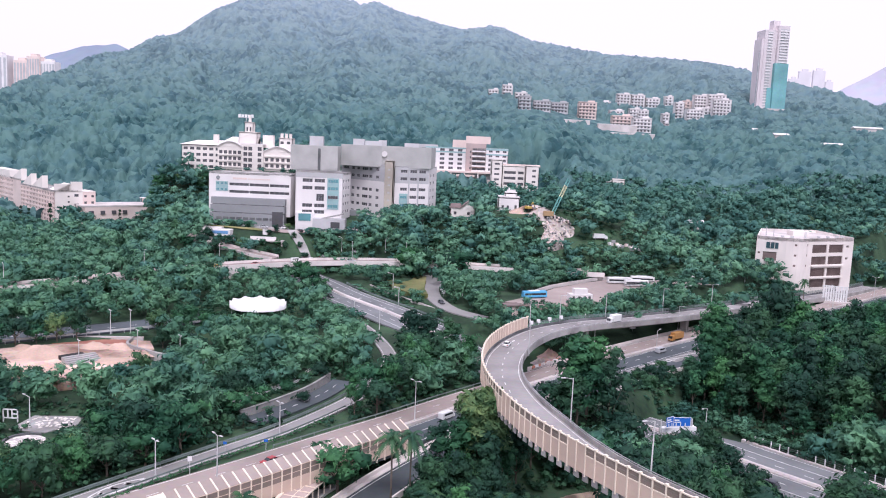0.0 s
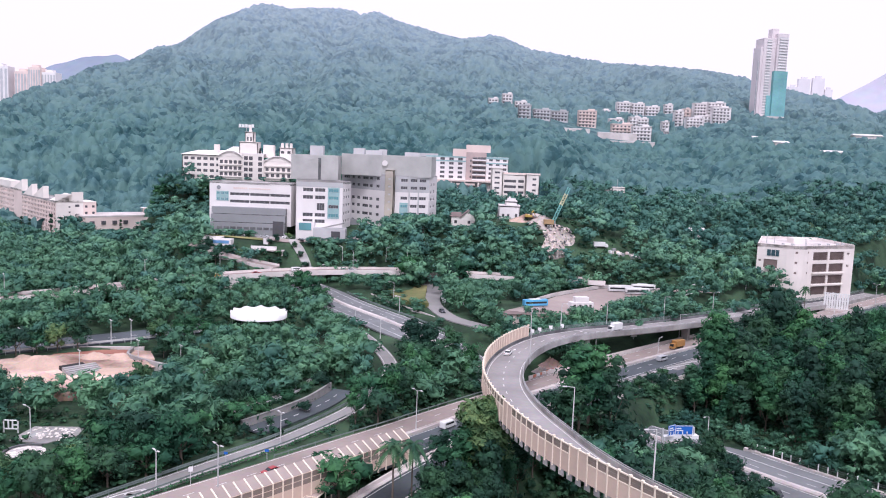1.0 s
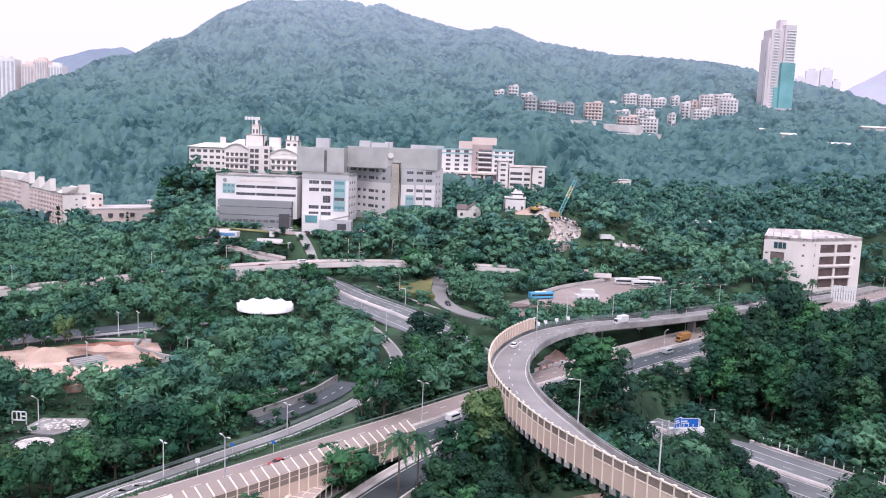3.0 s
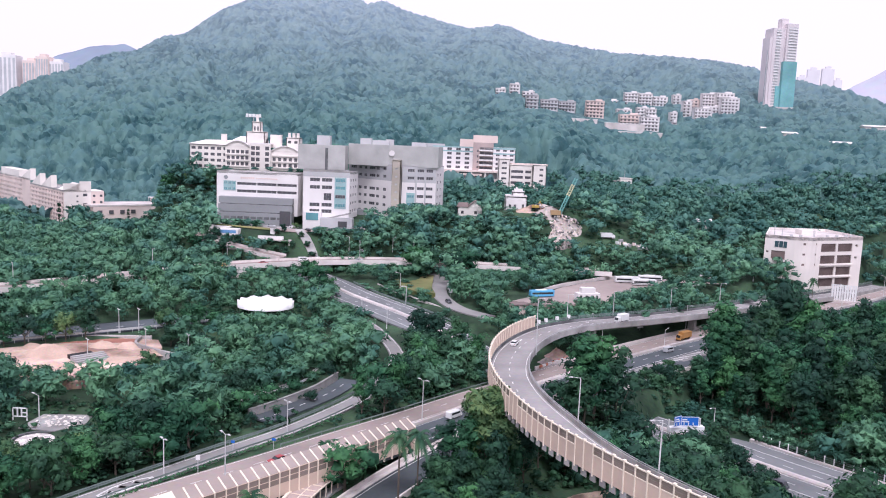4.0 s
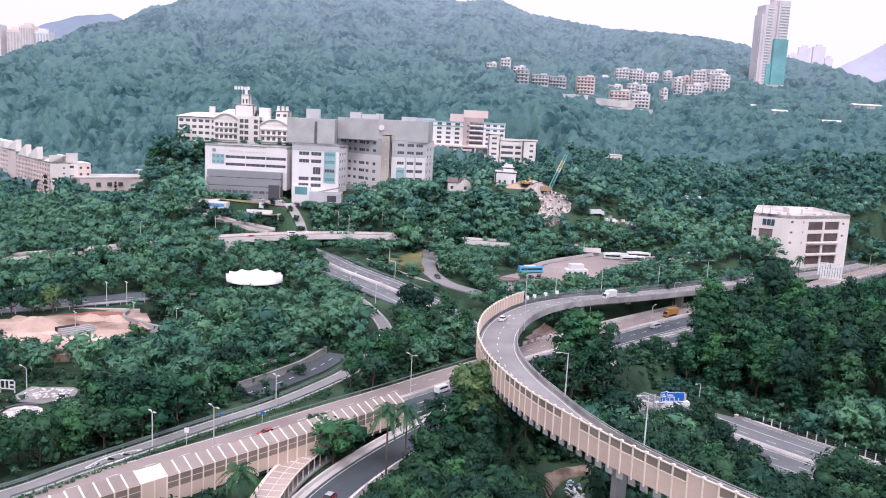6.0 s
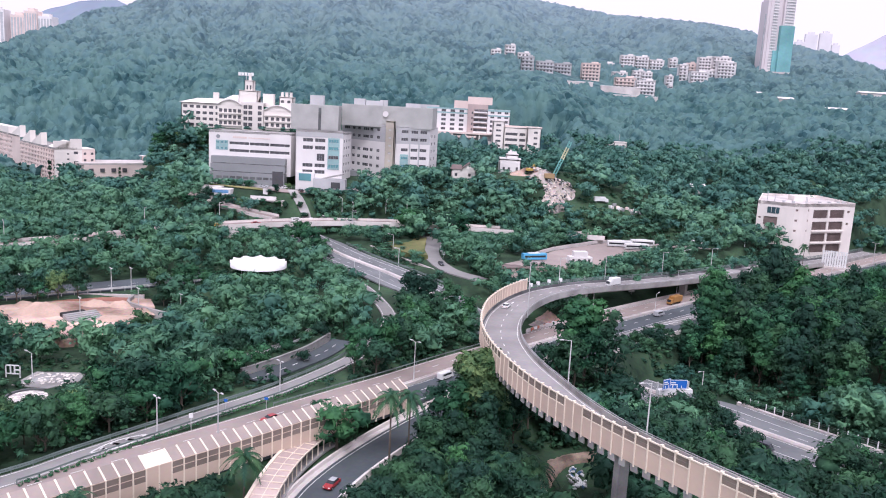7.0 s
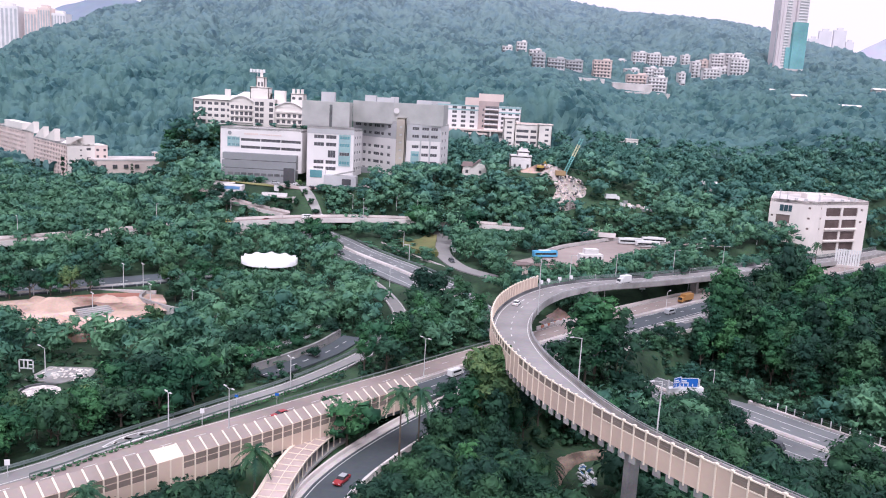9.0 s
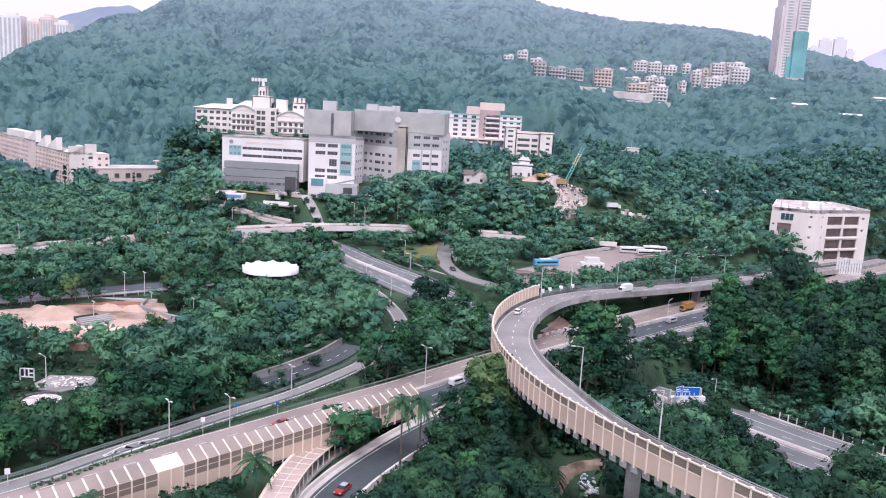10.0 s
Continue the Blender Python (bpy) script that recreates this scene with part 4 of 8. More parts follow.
def white_rack():
    m = pose(193, 389.6, 2.4, 0, 0, -20)
    r = thing("white_rack", m, "white slatted screen beside the road", "screen")
    part("base", Geo().box(-7, -1.2, -3.0, 7, 1.2, 0.4), CONCRETE_PALE, r)
    for k in range(10):
        part("slat", Geo().box(-5.6 + k * 1.14, -0.3, 0.4, -4.85 + k * 1.14, 0.3, 8.0), SIGN_WHITE, r)
    for z in (0.9, 4.2, 7.6):
        part("rail", Geo().box(-5.8, 0.32, z, 5.6, 0.5, z + 0.3), SIGN_WHITE, r)


white_rack()


# ---- buildings ----
def panel(w, h, holes, t=0.4):
    """A wall of width w and height h, front in the plane y = 0, with openings right through it."""
    us = sorted({0.0, w, *(r[0] for r in holes), *(r[2] for r in holes)})
    vs = sorted({0.0, h, *(r[1] for r in holes), *(r[3] for r in holes)})
    g = Geo()

    def solid(i, j):
        if not (0 <= i < len(us) - 1 and 0 <= j < len(vs) - 1):
            return False
        u, v = (us[i] + us[i + 1]) / 2, (vs[j] + vs[j + 1]) / 2
        return not any(r[0] < u < r[2] and r[1] < v < r[3] for r in holes)

    for i in range(len(us) - 1):
        for j in range(len(vs) - 1):
            if not solid(i, j):
                continue
            a, b, c, d = us[i], us[i + 1], vs[j], vs[j + 1]
            f = [(0, 1, 2, 3), (7, 6, 5, 4)]
            for q, (k, m) in (((0, 4, 5, 1), (i, j - 1)), ((1, 5, 6, 2), (i + 1, j)), ((2, 6, 7, 3), (i, j + 1)), ((3, 7, 4, 0), (i - 1, j))):
                if not solid(k, m):
                    f.append(q)
            g.add([(a, 0, c), (b, 0, c), (b, 0, d), (a, 0, d), (a, t, c), (b, t, c), (b, t, d), (a, t, d)], f)
    me = g.mesh("wall")
    bm = bmesh.new()
    bm.from_mesh(me)
    bmesh.ops.remove_doubles(bm, verts=bm.verts, dist=0.001)
    bmesh.ops.recalc_face_normals(bm, faces=bm.faces)
    bm.to_mesh(me)
    bm.free()
    return me


def grid_holes(w, h, cols, rows, ww, wh, left=None, right=None, low=None, high=None):
    """Openings in even columns and rows."""
    left = ww if left is None else left
    right = left if right is None else right
    low = wh * 0.6 if low is None else low
    high = wh * 0.6 if high is None else high
    out = []
    for i in range(cols):
        for j in range(rows):
            u = left + (w - left - right - ww) * (i / max(1, cols - 1) if cols > 1 else 0.5)
            v = low + (h - low - high - wh) * (j / max(1, rows - 1) if rows > 1 else 0.5)
            out.append((u, v, u + ww, v + wh))
    return out


FRAMES = {}


def window_in(wall, r, frame_mat, glass, bars=2, set_back=0.2):
    """A window with frame, mullions and pane in one opening."""
    w, h = round(r[2] - r[0], 2), round(r[3] - r[1], 2)
    key = (w, h, frame_mat.name, glass.name, bars)
    if key not in FRAMES:
        b = 0.08
        panes = [(w * k / bars + (b if k == 0 else b / 2), b, w * (k + 1) / bars - (b if k == bars - 1 else b / 2), h - b) for k in range(bars)]
        p = Geo().box(0.02, 0.05, 0.02, w - 0.02, 0.08, h - 0.02)
        fm, pm = panel(w, h, panes, 0.1), p.mesh("pane")
        fm.materials.append(frame_mat)
        pm.materials.append(glass)
        FRAMES[key] = (fm, pm)
    fm, pm = FRAMES[key]
    win = part("window", fm, frame_mat, wall, m=Matrix.Translation((r[0], set_back, r[1])))
    part("pane", pm, glass, win)
    return win


def wall(root, ax, ay, bx, by, z0, z1, material, holes=(), glass=None, frame_mat=None, bars=2, label="", t=0.4, set_back=0.2):
    """A wall from a to b as seen from outside, left to right."""
    w = math.hypot(bx - ax, by - ay)
    m = pose(ax, ay, z0, 0, 0, math.degrees(math.atan2(by - ay, bx - ax)))
    ob = part("wall", panel(w, z1 - z0, list(holes), t), material, root, label, m)
    for r in holes:
        window_in(ob, r, frame_mat or CONCRETE_DARK, glass or GLASS_DARK, bars, set_back)
    return ob


def roof_over(root, outline, z, material, rim=0.6, name="roof"):
    """A flat roof slab with a raised rim inside its outline."""
    g = Geo().prism(outline, z - 0.4, z)
    ob = part(name, g, material, root)
    if rim:
        n = len(outline)
        c = Vector((sum(p[0] for p in outline) / n, sum(p[1] for p in outline) / n))
        inn = [tuple(c + (Vector(p) - c) * (1 - 0.5 / max(2, (Vector(p) - c).length))) for p in outline]
        e = Geo()
        for i in range(n):
            j = (i + 1) % n
            e.add([(*outline[i], z), (*outline[j], z), (*inn[j], z), (*inn[i], z), (*outline[i], z + rim), (*outline[j], z + rim), (*inn[j], z + rim), (*inn[i], z + rim)],
                  [(0, 1, 5, 4), (1, 2, 6, 5), (2, 3, 7, 6), (3, 0, 4, 7), (4, 5, 6, 7)])
        part("roof_rim", e, material, root)
    return ob


def box_block(root, x, y, w, d, z0, z1, material, front=(), right=(), left=(), glass=None, frame_mat=None, bars=2, yaw=0.0, roof=None, rim=0.6, label=""):
    """Four walls and a roof; x, y is the front left corner."""
    m = pose(x, y, 0, 0, 0, yaw)
    c = [(m @ Vector(p)).xy for p in ((0, 0, 0), (w, 0, 0), (w, d, 0), (0, d, 0))]
    wall(root, *c[0], *c[1], z0, z1, material, front, glass, frame_mat, bars, label)
    wall(root, *c[1], *c[2], z0, z1, material, right, glass, frame_mat, bars, label)
    wall(root, *c[2], *c[3], z0, z1, material, (), label=label)
    wall(root, *c[3], *c[0], z0, z1, material, left, glass, frame_mat, bars, label)
    roof_over(root, [tuple(p) for p in c], z1 - 0.05, roof or material, rim)
    return c


def lettering(text, size, material, parent, m, name="lettering"):
    cu = bpy.data.curves.new(name, "FONT")
    cu.body, cu.size, cu.extrude = text, size, 0.06
    tmp = bpy.data.objects.new("tmp", cu)
    scene.collection.objects.link(tmp)
    dg = bpy.context.evaluated_depsgraph_get()
    me = bpy.data.meshes.new_from_object(tmp.evaluated_get(dg))
    bpy.data.objects.remove(tmp)
    bpy.data.curves.remove(cu)
    me.name = name
    me.materials.clear()
    return part(name, me, material, parent, m=m)


# -- hospital: white ward block --
# the front blocks are pushed back by scaling about the camera, unchanged in its view
SET_BACK = pose(0, 0, -5.6) @ Matrix.Scale(1.08, 4)


def hospital_white():
    r = thing("hospital_wing", SET_BACK, "white hospital wing with ribbon windows and a grey podium", "hospital")
    w, h = 42.5, 21.5
    band = [(u, v, u + 10.2, v + 1.45) for v in (11.4, 15.2) for u in (10.6, 21.1, 31.6)]
    f = wall(r, -123, 415, -80.5, 414, 30, 51.5, WHITE_WALL, band, GLASS_DARK, GREY_PALE, 4)
    f2 = part("bay", Geo().box(3.6, -0.15, 12.2, 10.0, 0.3, 17.2), TEAL_WALL, f, "teal tiled window bay")
    for u in (3.9, 6.1, 8.2):
        for v in (12.5, 15.5):
            window_in(f2, (u, v, u + 1.5, v + 1.3), GREY_PALE, GLASS_TEAL, 2, -0.22)
    g = Geo().tube((4.8, -0.05, 19.0), (4.8, -0.3, 19.0), 1.0, 1.0, 20)
    part("emblem", g, GREY_WALL, f)
    for k in range(7):
        part("sign_bar", Geo().box(12.5 + k * 1.05, -0.15, 18.5, 13.3 + k * 1.05, 0, 19.4), PINK_WALL, f)
    for k in range(12):
        part("sign_bar", Geo().box(20.5 + k * 0.95, -0.15, 18.6, 21.2 + k * 0.95, 0, 19.2), PINK_WALL, f)
    wall(r, -80.5, 414, -79, 436, 30, 51.5, WHITE_WALL)
    wall(r, -79, 436, -123, 437, 30, 51.5, WHITE_WALL)
    wall(r, -123, 437, -123, 415, 30, 51.5, WHITE_WALL)
    roof_over(r, [(-123, 415), (-80.5, 414), (-79, 436), (-123, 437)], 51.4, CONCRETE, 0.7)
    # grey podium in front
    for k, (z0, z1, y0) in enumerate(((25, 31.5, 408), (31.9, 35.6, 409.2), (36.0, 39.3, 410.2))):
        part("podium_tier", Geo().box(-120.5, y0, z0, -82.5, 415, z1), GREY_WALL, r, "grey tiled podium tier")
        if k < 2:
            part("dark_gap", Geo().box(-119.5, y0 + 0.6, z1, -83.5, 415, z1 + 0.45), CONCRETE_DARK, r)
    for k in range(9):
        part("louvre_band", Geo().box(-117 + k * 3.4, 407.85, 28.4, -114.3 + k * 3.4, 408.0, 29.6), CONCRETE_DARK, r)
    part("stair_recess", Geo().box(-88.5, 407.7, 25.2, -83, 408.0, 33.0), GLASS_DARK, r, "dark glazed entrance recess")
    return r


def hospital_front():
    r = thing("hospital_block", SET_BACK, "white hospital block with window rows and a teal window column", "hospital")
    x0, x1, y0, z0, z1 = -75.5, -52.5, 402, 31, 53.8
    part("base", Geo().box(-75, 402.6, 24, -53, 418, 31), WHITE_WALL, r)
    w, h = x1 - x0, z1 - z0
    f = []
    for v in (18.3, 14.6, 5.8, 2.6):
        f += [(3.2, v, 8.2, v + 1.8), (9.2, v, 14.3, v + 1.8)]
    f += [(10.2, 9.0, 14.0, 12.6)]
    fw = wall(r, x0, y0, x1, y0 + 1.2, z0, z1, WHITE_WALL, f, GLASS_DARK, GREY_PALE, 3)
    bay = part("bay", Geo().box(15.6, -0.25, 5.0, 21.4, 0.2, 20.6), TEAL_WALL, fw, "teal tiled window column")
    for v in (5.8, 10.2, 14.6, 18.3):
        window_in(bay, (16.0, v, 21.0, v + 1.7), GREY_PALE, GLASS_TEAL if v != 10.2 else GLASS_DARK, 4, -0.34)
    part("top_band", Geo().box(-0.15, -0.12, 20.7, w + 0.15, 0, h + 0.3), GREY_PALE, fw, "pale grey top band")
    side = [(3.5, v, 6.5, v + 1.6) for v in (3, 7, 11, 15, 18.5)]
    sw = wall(r, -79, 419, x0, y0, z0, z1, WHITE_WALL, side, GLASS_TEAL, GREY_PALE, 2)
    right = [(u, v, u + 2.6, v + 1.4) for u in (2, 7, 12) for v in (3, 7, 11, 15, 18.5)]
    wall(r, x1, y0 + 1.2, x1 + 2, 421, z0, z1, WHITE_WALL, right, GLASS_DARK, GREY_PALE, 2)
    roof_over(r, [(x0, y0), (x1, y0 + 1.2), (x1 + 2, 421), (-79, 419)], z1 - 0.1, CONCRETE, 0.8)
    # entrance floors below with stairs and canopy
    part("lower_floor", Geo().box(-75.2, 400.2, 24, -66, 404, 34.2), WHITE_WALL, r)
    part("lower_window", Geo().box(-73.6, 400.0, 30.0, -67.5, 400.2, 33.6), GLASS_TEAL, r)
    part("entrance_block", Geo().box(-66, 397, 24, -50, 404, 31.6), GREY_PALE, r, "grey entrance block")
    part("entrance_door", Geo().box(-57, 396.8, 27.2, -52.5, 397, 30.2), GLASS_DARK, r)
    part("stair_flight", Geo().add([(-62, 398, 31.8), (-51, 398, 34.6), (-51, 400, 34.6), (-62, 400, 31.8), (-62, 398, 31.2), (-51, 398, 33.9), (-51, 400, 33.9), (-62, 400, 31.2)], [(0, 1, 2, 3), (4, 5, 1, 0), (7, 6, 5, 4), (3, 2, 6, 7), (0, 3, 7, 4), (1, 5, 6, 2)]), CONCRETE, r)
    return r


def hospital_main():
    r = thing("hospital_tower", SET_BACK, "grey and white hospital block with louvred roof screens", "hospital")
    # angled west facade, grey above and white below, then the east facade
    a, b, c, d = (-59.5, 452), (-32.5, 424), (-27.8, 427), (-9.8, 430)
    lw = math.hypot(b[0] - a[0], b[1] - a[1])
    rows_w, rows_g = (2.0, 6.2, 10.4, 14.4), (1.4, 5.4)
    hw = [(u, v, u + (2.6 if k % 3 else 5.0), v + 1.6) for v in rows_w for k, u in enumerate((2.2, 9.5, 14.2, 19.0, 25.0, 30.8)) if u + 5.2 < lw]
    hg = [(u, v, u + (2.6 if k % 3 else 5.0), v + 1.6) for v in rows_g for k, u in enumerate((2.2, 9.5, 14.2, 19.0, 25.0, 30.8)) if u + 5.2 < lw]
    wall(r, *a, *b, 30, 50, WHITE_WALL, hw, GLASS_DARK, GREY_PALE, 3)
    wall(r, *a, *b, 50, 59, GREY_PALE, hg, GLASS_DARK, GREY_PALE, 3)
    le = math.hypot(d[0] - c[0], d[1] - c[1])
    he = [(u, v, u + 3.6, v + 1.6) for v in (2.0, 6.2, 10.4, 14.6) for u in (3.0, 8.2, 13.0)]
    we = wall(r, *c, *d, 31, 49.5, WHITE_WALL, he, GLASS_DARK, GREY_PALE, 3)
    part("bay", Geo().box(2.6, -0.2, 0.5, 7.0, -0.02, 13.0), TEAL_WALL, we, "teal tiled window column")
    for v in (2.0, 6.2, 10.4):
        window_in(we, (3.0, v, 6.6, v + 1.5), GREY_PALE, GLASS_TEAL, 3, -0.32)
    wall(r, *c, *d, 49.5, 58.5, GREY_PALE, [(u, v, u + 3.6, v + 1.6) for v in (1.6, 5.6) for u in (3.0, 8.2, 13.0)], GLASS_DARK, GREY_PALE, 3)
    for u in (7.2, 12.2):
        part("pilaster", Geo().box(u, -0.6, 0, u + 0.7, 0, 27.5), GREY_PALE, we)
    wall(r, *d, -6, 452, 31, 58.5, WHITE_WALL, [(u, v, u + 3, v + 1.6) for v in (2, 6, 10, 14, 18, 22) for u in (4, 12)], GLASS_DARK, GREY_PALE, 2)
    wall(r, -6, 452, *a, 30, 58.5, GREY_PALE)
    roof_over(r, [a, b, c, d, (-6, 452)], 58.4, CONCRETE, 0)
    # beige stair shaft at the corner
    st = box_block(r, -32.8, 421, 4.6, 6, 29, 61, BEIGE_WALL, [(1.6, v, 3.0, v + 1.1) for v in (3, 7, 11, 15, 19, 23, 27)], glass=GREY_PALE, frame_mat=BEIGE_WALL, bars=1, rim=0.3)
    # louvred screens round the roof plant
    for pts, z0, z1 in (([(-82.8, 424), (-58, 424), (-58, 436), (-82.8, 436)], 54.5, 67.5), ([a, (-57.8, 436), (-35, 427), (-9, 429.2), (-7, 450)], 57.6, 68.8)):
        scr = part("roof_screen", Geo().prism(pts, z0, z1), GREY_SCREEN, r, "grey louvred plant screen")
        for i in range(len(pts) - 1):
            p, q = Vector((*pts[i], 0)), Vector((*pts[i + 1], 0))
            e = (q - p).normalized()
            m = Matrix(((e.x, -e.y, 0, p.x), (e.y, e.x, 0, p.y), (0, 0, 1, 0), (0, 0, 0, 1)))
            g = Geo()
            k = z0 + 0.3
            while k < z1 - 0.2:
                g.box(0, -0.05, k, (q - p).length, 0, k + 0.5, m)
                k += 0.6
            part("louvres", g, GREY_SCREEN, scr)
    part("screen_slot", Geo().box(-68.4, 423.6, 54.6, -67.0, 424, 66), CONCRETE_DARK, r)
    part("podium", Geo().box(-80, 424.5, 27, -57, 436, 54.5), GREY_PALE, r)
    part("roof_disc", Geo().tube((-33.6, 426.0, 64.6), (-33.6, 426.4, 64.6), 1.5, 1.5, 20), WHITE_WALL, r, "round white emblem")
    for x, y, w, h in ((-74, 430, 7, 2.8), (-52, 440, 6, 2.4), (-45, 436, 9, 1.6), (-38, 440, 4, 2.2), (-24, 440, 8, 1.2)):
        part("roof_plant", Geo().box(x, y, 67, x + w, y + 5, 69.6 + h), GREY_PALE, r)
    part("lower_recess", Geo().box(-55, 440, 27, -38, 446, 33), GREY_WALL, r)
    return r


hospital_white()
hospital_front()
hospital_main()


# -- cream wing with arched roofs and a stepped turret --
def cream_wing():
    r = thing("cream_building", pose(0, 0, 0), "cream institutional building with arched gables and a stepped turret", "building")
    y = 500
    # plain left end, three floors
    box_block(r, -166, y + 2, 25, 14, 48, 64.5, CREAM_WALL, grid_holes(25, 16.5, 6, 4, 2.6, 1.7, 1.2, 1.2, 2.2, 1.6), left=grid_holes(14, 16.5, 3, 4, 2.2, 1.7, 1.2, 1.2, 2.2, 1.6), rim=0)
    part("hip_roof", Geo().add([(-167, y + 1, 64.5), (-140, y + 1, 64.5), (-140, y + 17, 64.5), (-167, y + 17, 64.5), (-158, y + 9, 67.2), (-141, y + 9, 67.6)], [(0, 1, 5, 4), (1, 2, 5), (2, 3, 4, 5), (3, 0, 4), (3, 2, 1, 0)]), CREAM_WALL, r)
    part("chimney", Geo().box(-146.5, y + 3, 64, -143.6, y + 6, 71.2), CREAM_WALL, r)
    for x0, x1, z in ((-143, -127.5, 64.0), (-114.5, -97.0, 61.8)):
        w = x1 - x0
        holes = [(u, v, u + 2.0, v + 2.1) for u in np.linspace(1.0, w - 3.0, 5) for v in (4.2, 7.9, 11.6) if v + 2.4 < z - 48]
        wall(r, x0, y, x1, y, 48, z, CREAM_WALL, holes, bars=2)
        # segmental arched gable and its roof
        n, g = 14, Geo()
        arc = [(x0 + w * i / n, z + 3.2 * math.sin(math.pi * i / n)) for i in range(n + 1)]
        out = [(xa, yy, za) for yy in (y, y + 0.5) for xa, za in arc[::-1] + [(x0, z - 0.1), (x1, z - 0.1)]]
        m_ = len(out) // 2
        g.add(out, [tuple(range(m_)), tuple(range(m_, 2 * m_))[::-1]] + [((i + 1) % m_, i, i + m_, (i + 1) % m_ + m_) for i in range(m_)])
        part("arched_gable", g, CREAM_WALL, r)
        out = [(xa, yy, za + up) for yy in (y - 0.9, y + 15) for up, line in ((0.5, arc), (0, arc[::-1])) for xa, za in line]
        m_ = len(out) // 2
        g = Geo().add(out, [tuple(range(m_))[::-1], tuple(range(m_, 2 * m_))] + [(i, (i + 1) % m_, (i + 1) % m_ + m_, i + m_) for i in range(m_)])
        part("arched_roof", g, WHITE_WALL, r, "pale curved roof")
        for z2 in (52, 55.7, 59.4):
            part("balcony_band", Geo().box(x0 + 0.5, y - 0.7, z2 - 0.7, x1 - 0.5, y, z2 + 0.05), CREAM_WALL, r)
    # middle with open galleries and the turret
    wall(r, -127.5, y - 1, -114.5, y - 1, 48, 66, CREAM_WALL, [(u, v, u + 2.4, v + 2.3) for u in (0.8, 3.8, 9.6) for v in (3.6, 7.2, 10.8, 14.2)])
    part("roof", Geo().box(-128, y - 1, 66, -114, y + 14, 66.5), WHITE_WALL, r)
    box_block(r, -130.5, y + 2, 11.5, 9, 64, 73.2, CREAM_WALL, rim=0.4)
    part("wide_roof", Geo().add([(-142, y + 4, 66.5), (-119, y + 4, 66.5), (-119, y + 14, 66.5), (-142, y + 14, 66.5), (-136, y + 9, 70.2), (-119, y + 9, 70.4)], [(0, 1, 5, 4), (1, 2, 5), (2, 3, 4, 5), (3, 0, 4)]), WHITE_WALL, r)
    box_block(r, -127.2, y + 3, 5.4, 5.4, 73, 79.4, CREAM_WALL, [(1.2, 1.0, 2.2, 3.6), (3.2, 1.0, 4.2, 3.6)], rim=0.3)
    part("spire", Geo().tube((-124.4, y + 5.5, 79), (-124.4, y + 5.5, 84), 1.0, 0.8, 10), CREAM_WALL, r)
    part("turret_box", Geo().box(-116, y + 4, 64, -109.5, y + 9, 72), CREAM_WALL, r)
    for x in (-104, -101.2, -98.6):
        part("roof_pot", Geo().tube((x, y + 4, 66), (x, y + 4, 73.5), 1.1, 0.9, 10), CREAM_WALL, r)
    box_block(r, -105.5, y + 2, 8.5, 8, 60, 70.5, CREAM_WALL, [(1, 7.0, 3, 8.6), (5, 7.0, 7, 8.6)], rim=0.3)
    wall(r, -141, y + 1, -97, y + 1, 47.9, 62, CREAM_WALL)
    part("base_block", Geo().box(-166, y + 1.5, 44, -97, y + 14, 48.2), CREAM_WALL, r)
    return r


cream_wing()


# -- lattice mast with panels on the slope behind the turret --
def slope_mast():
    z = ground_at(-140.5, 560)
    r = thing("slope_mast", pose(-140.5, 560, z), "thin mast carrying a row of white panels", "mast")
    top = 83.5 - z
    part("pole", Geo().tube((0, 0, -1), (0, 0, top), 0.35, 0.25), POLE_PAINT, r)
    part("cross_arm", Geo().box(-5.5, -0.2, top, 5.5, 0.2, top + 0.4), STEEL, r)
    for k in range(5):
        part("panel", Geo().box(-5.4 + k * 2.2, -0.5, top + 0.2, -3.6 + k * 2.2, -0.3, top + 2.4 - 0.2 * (k % 2)), SIGN_WHITE, r)


slope_mast()


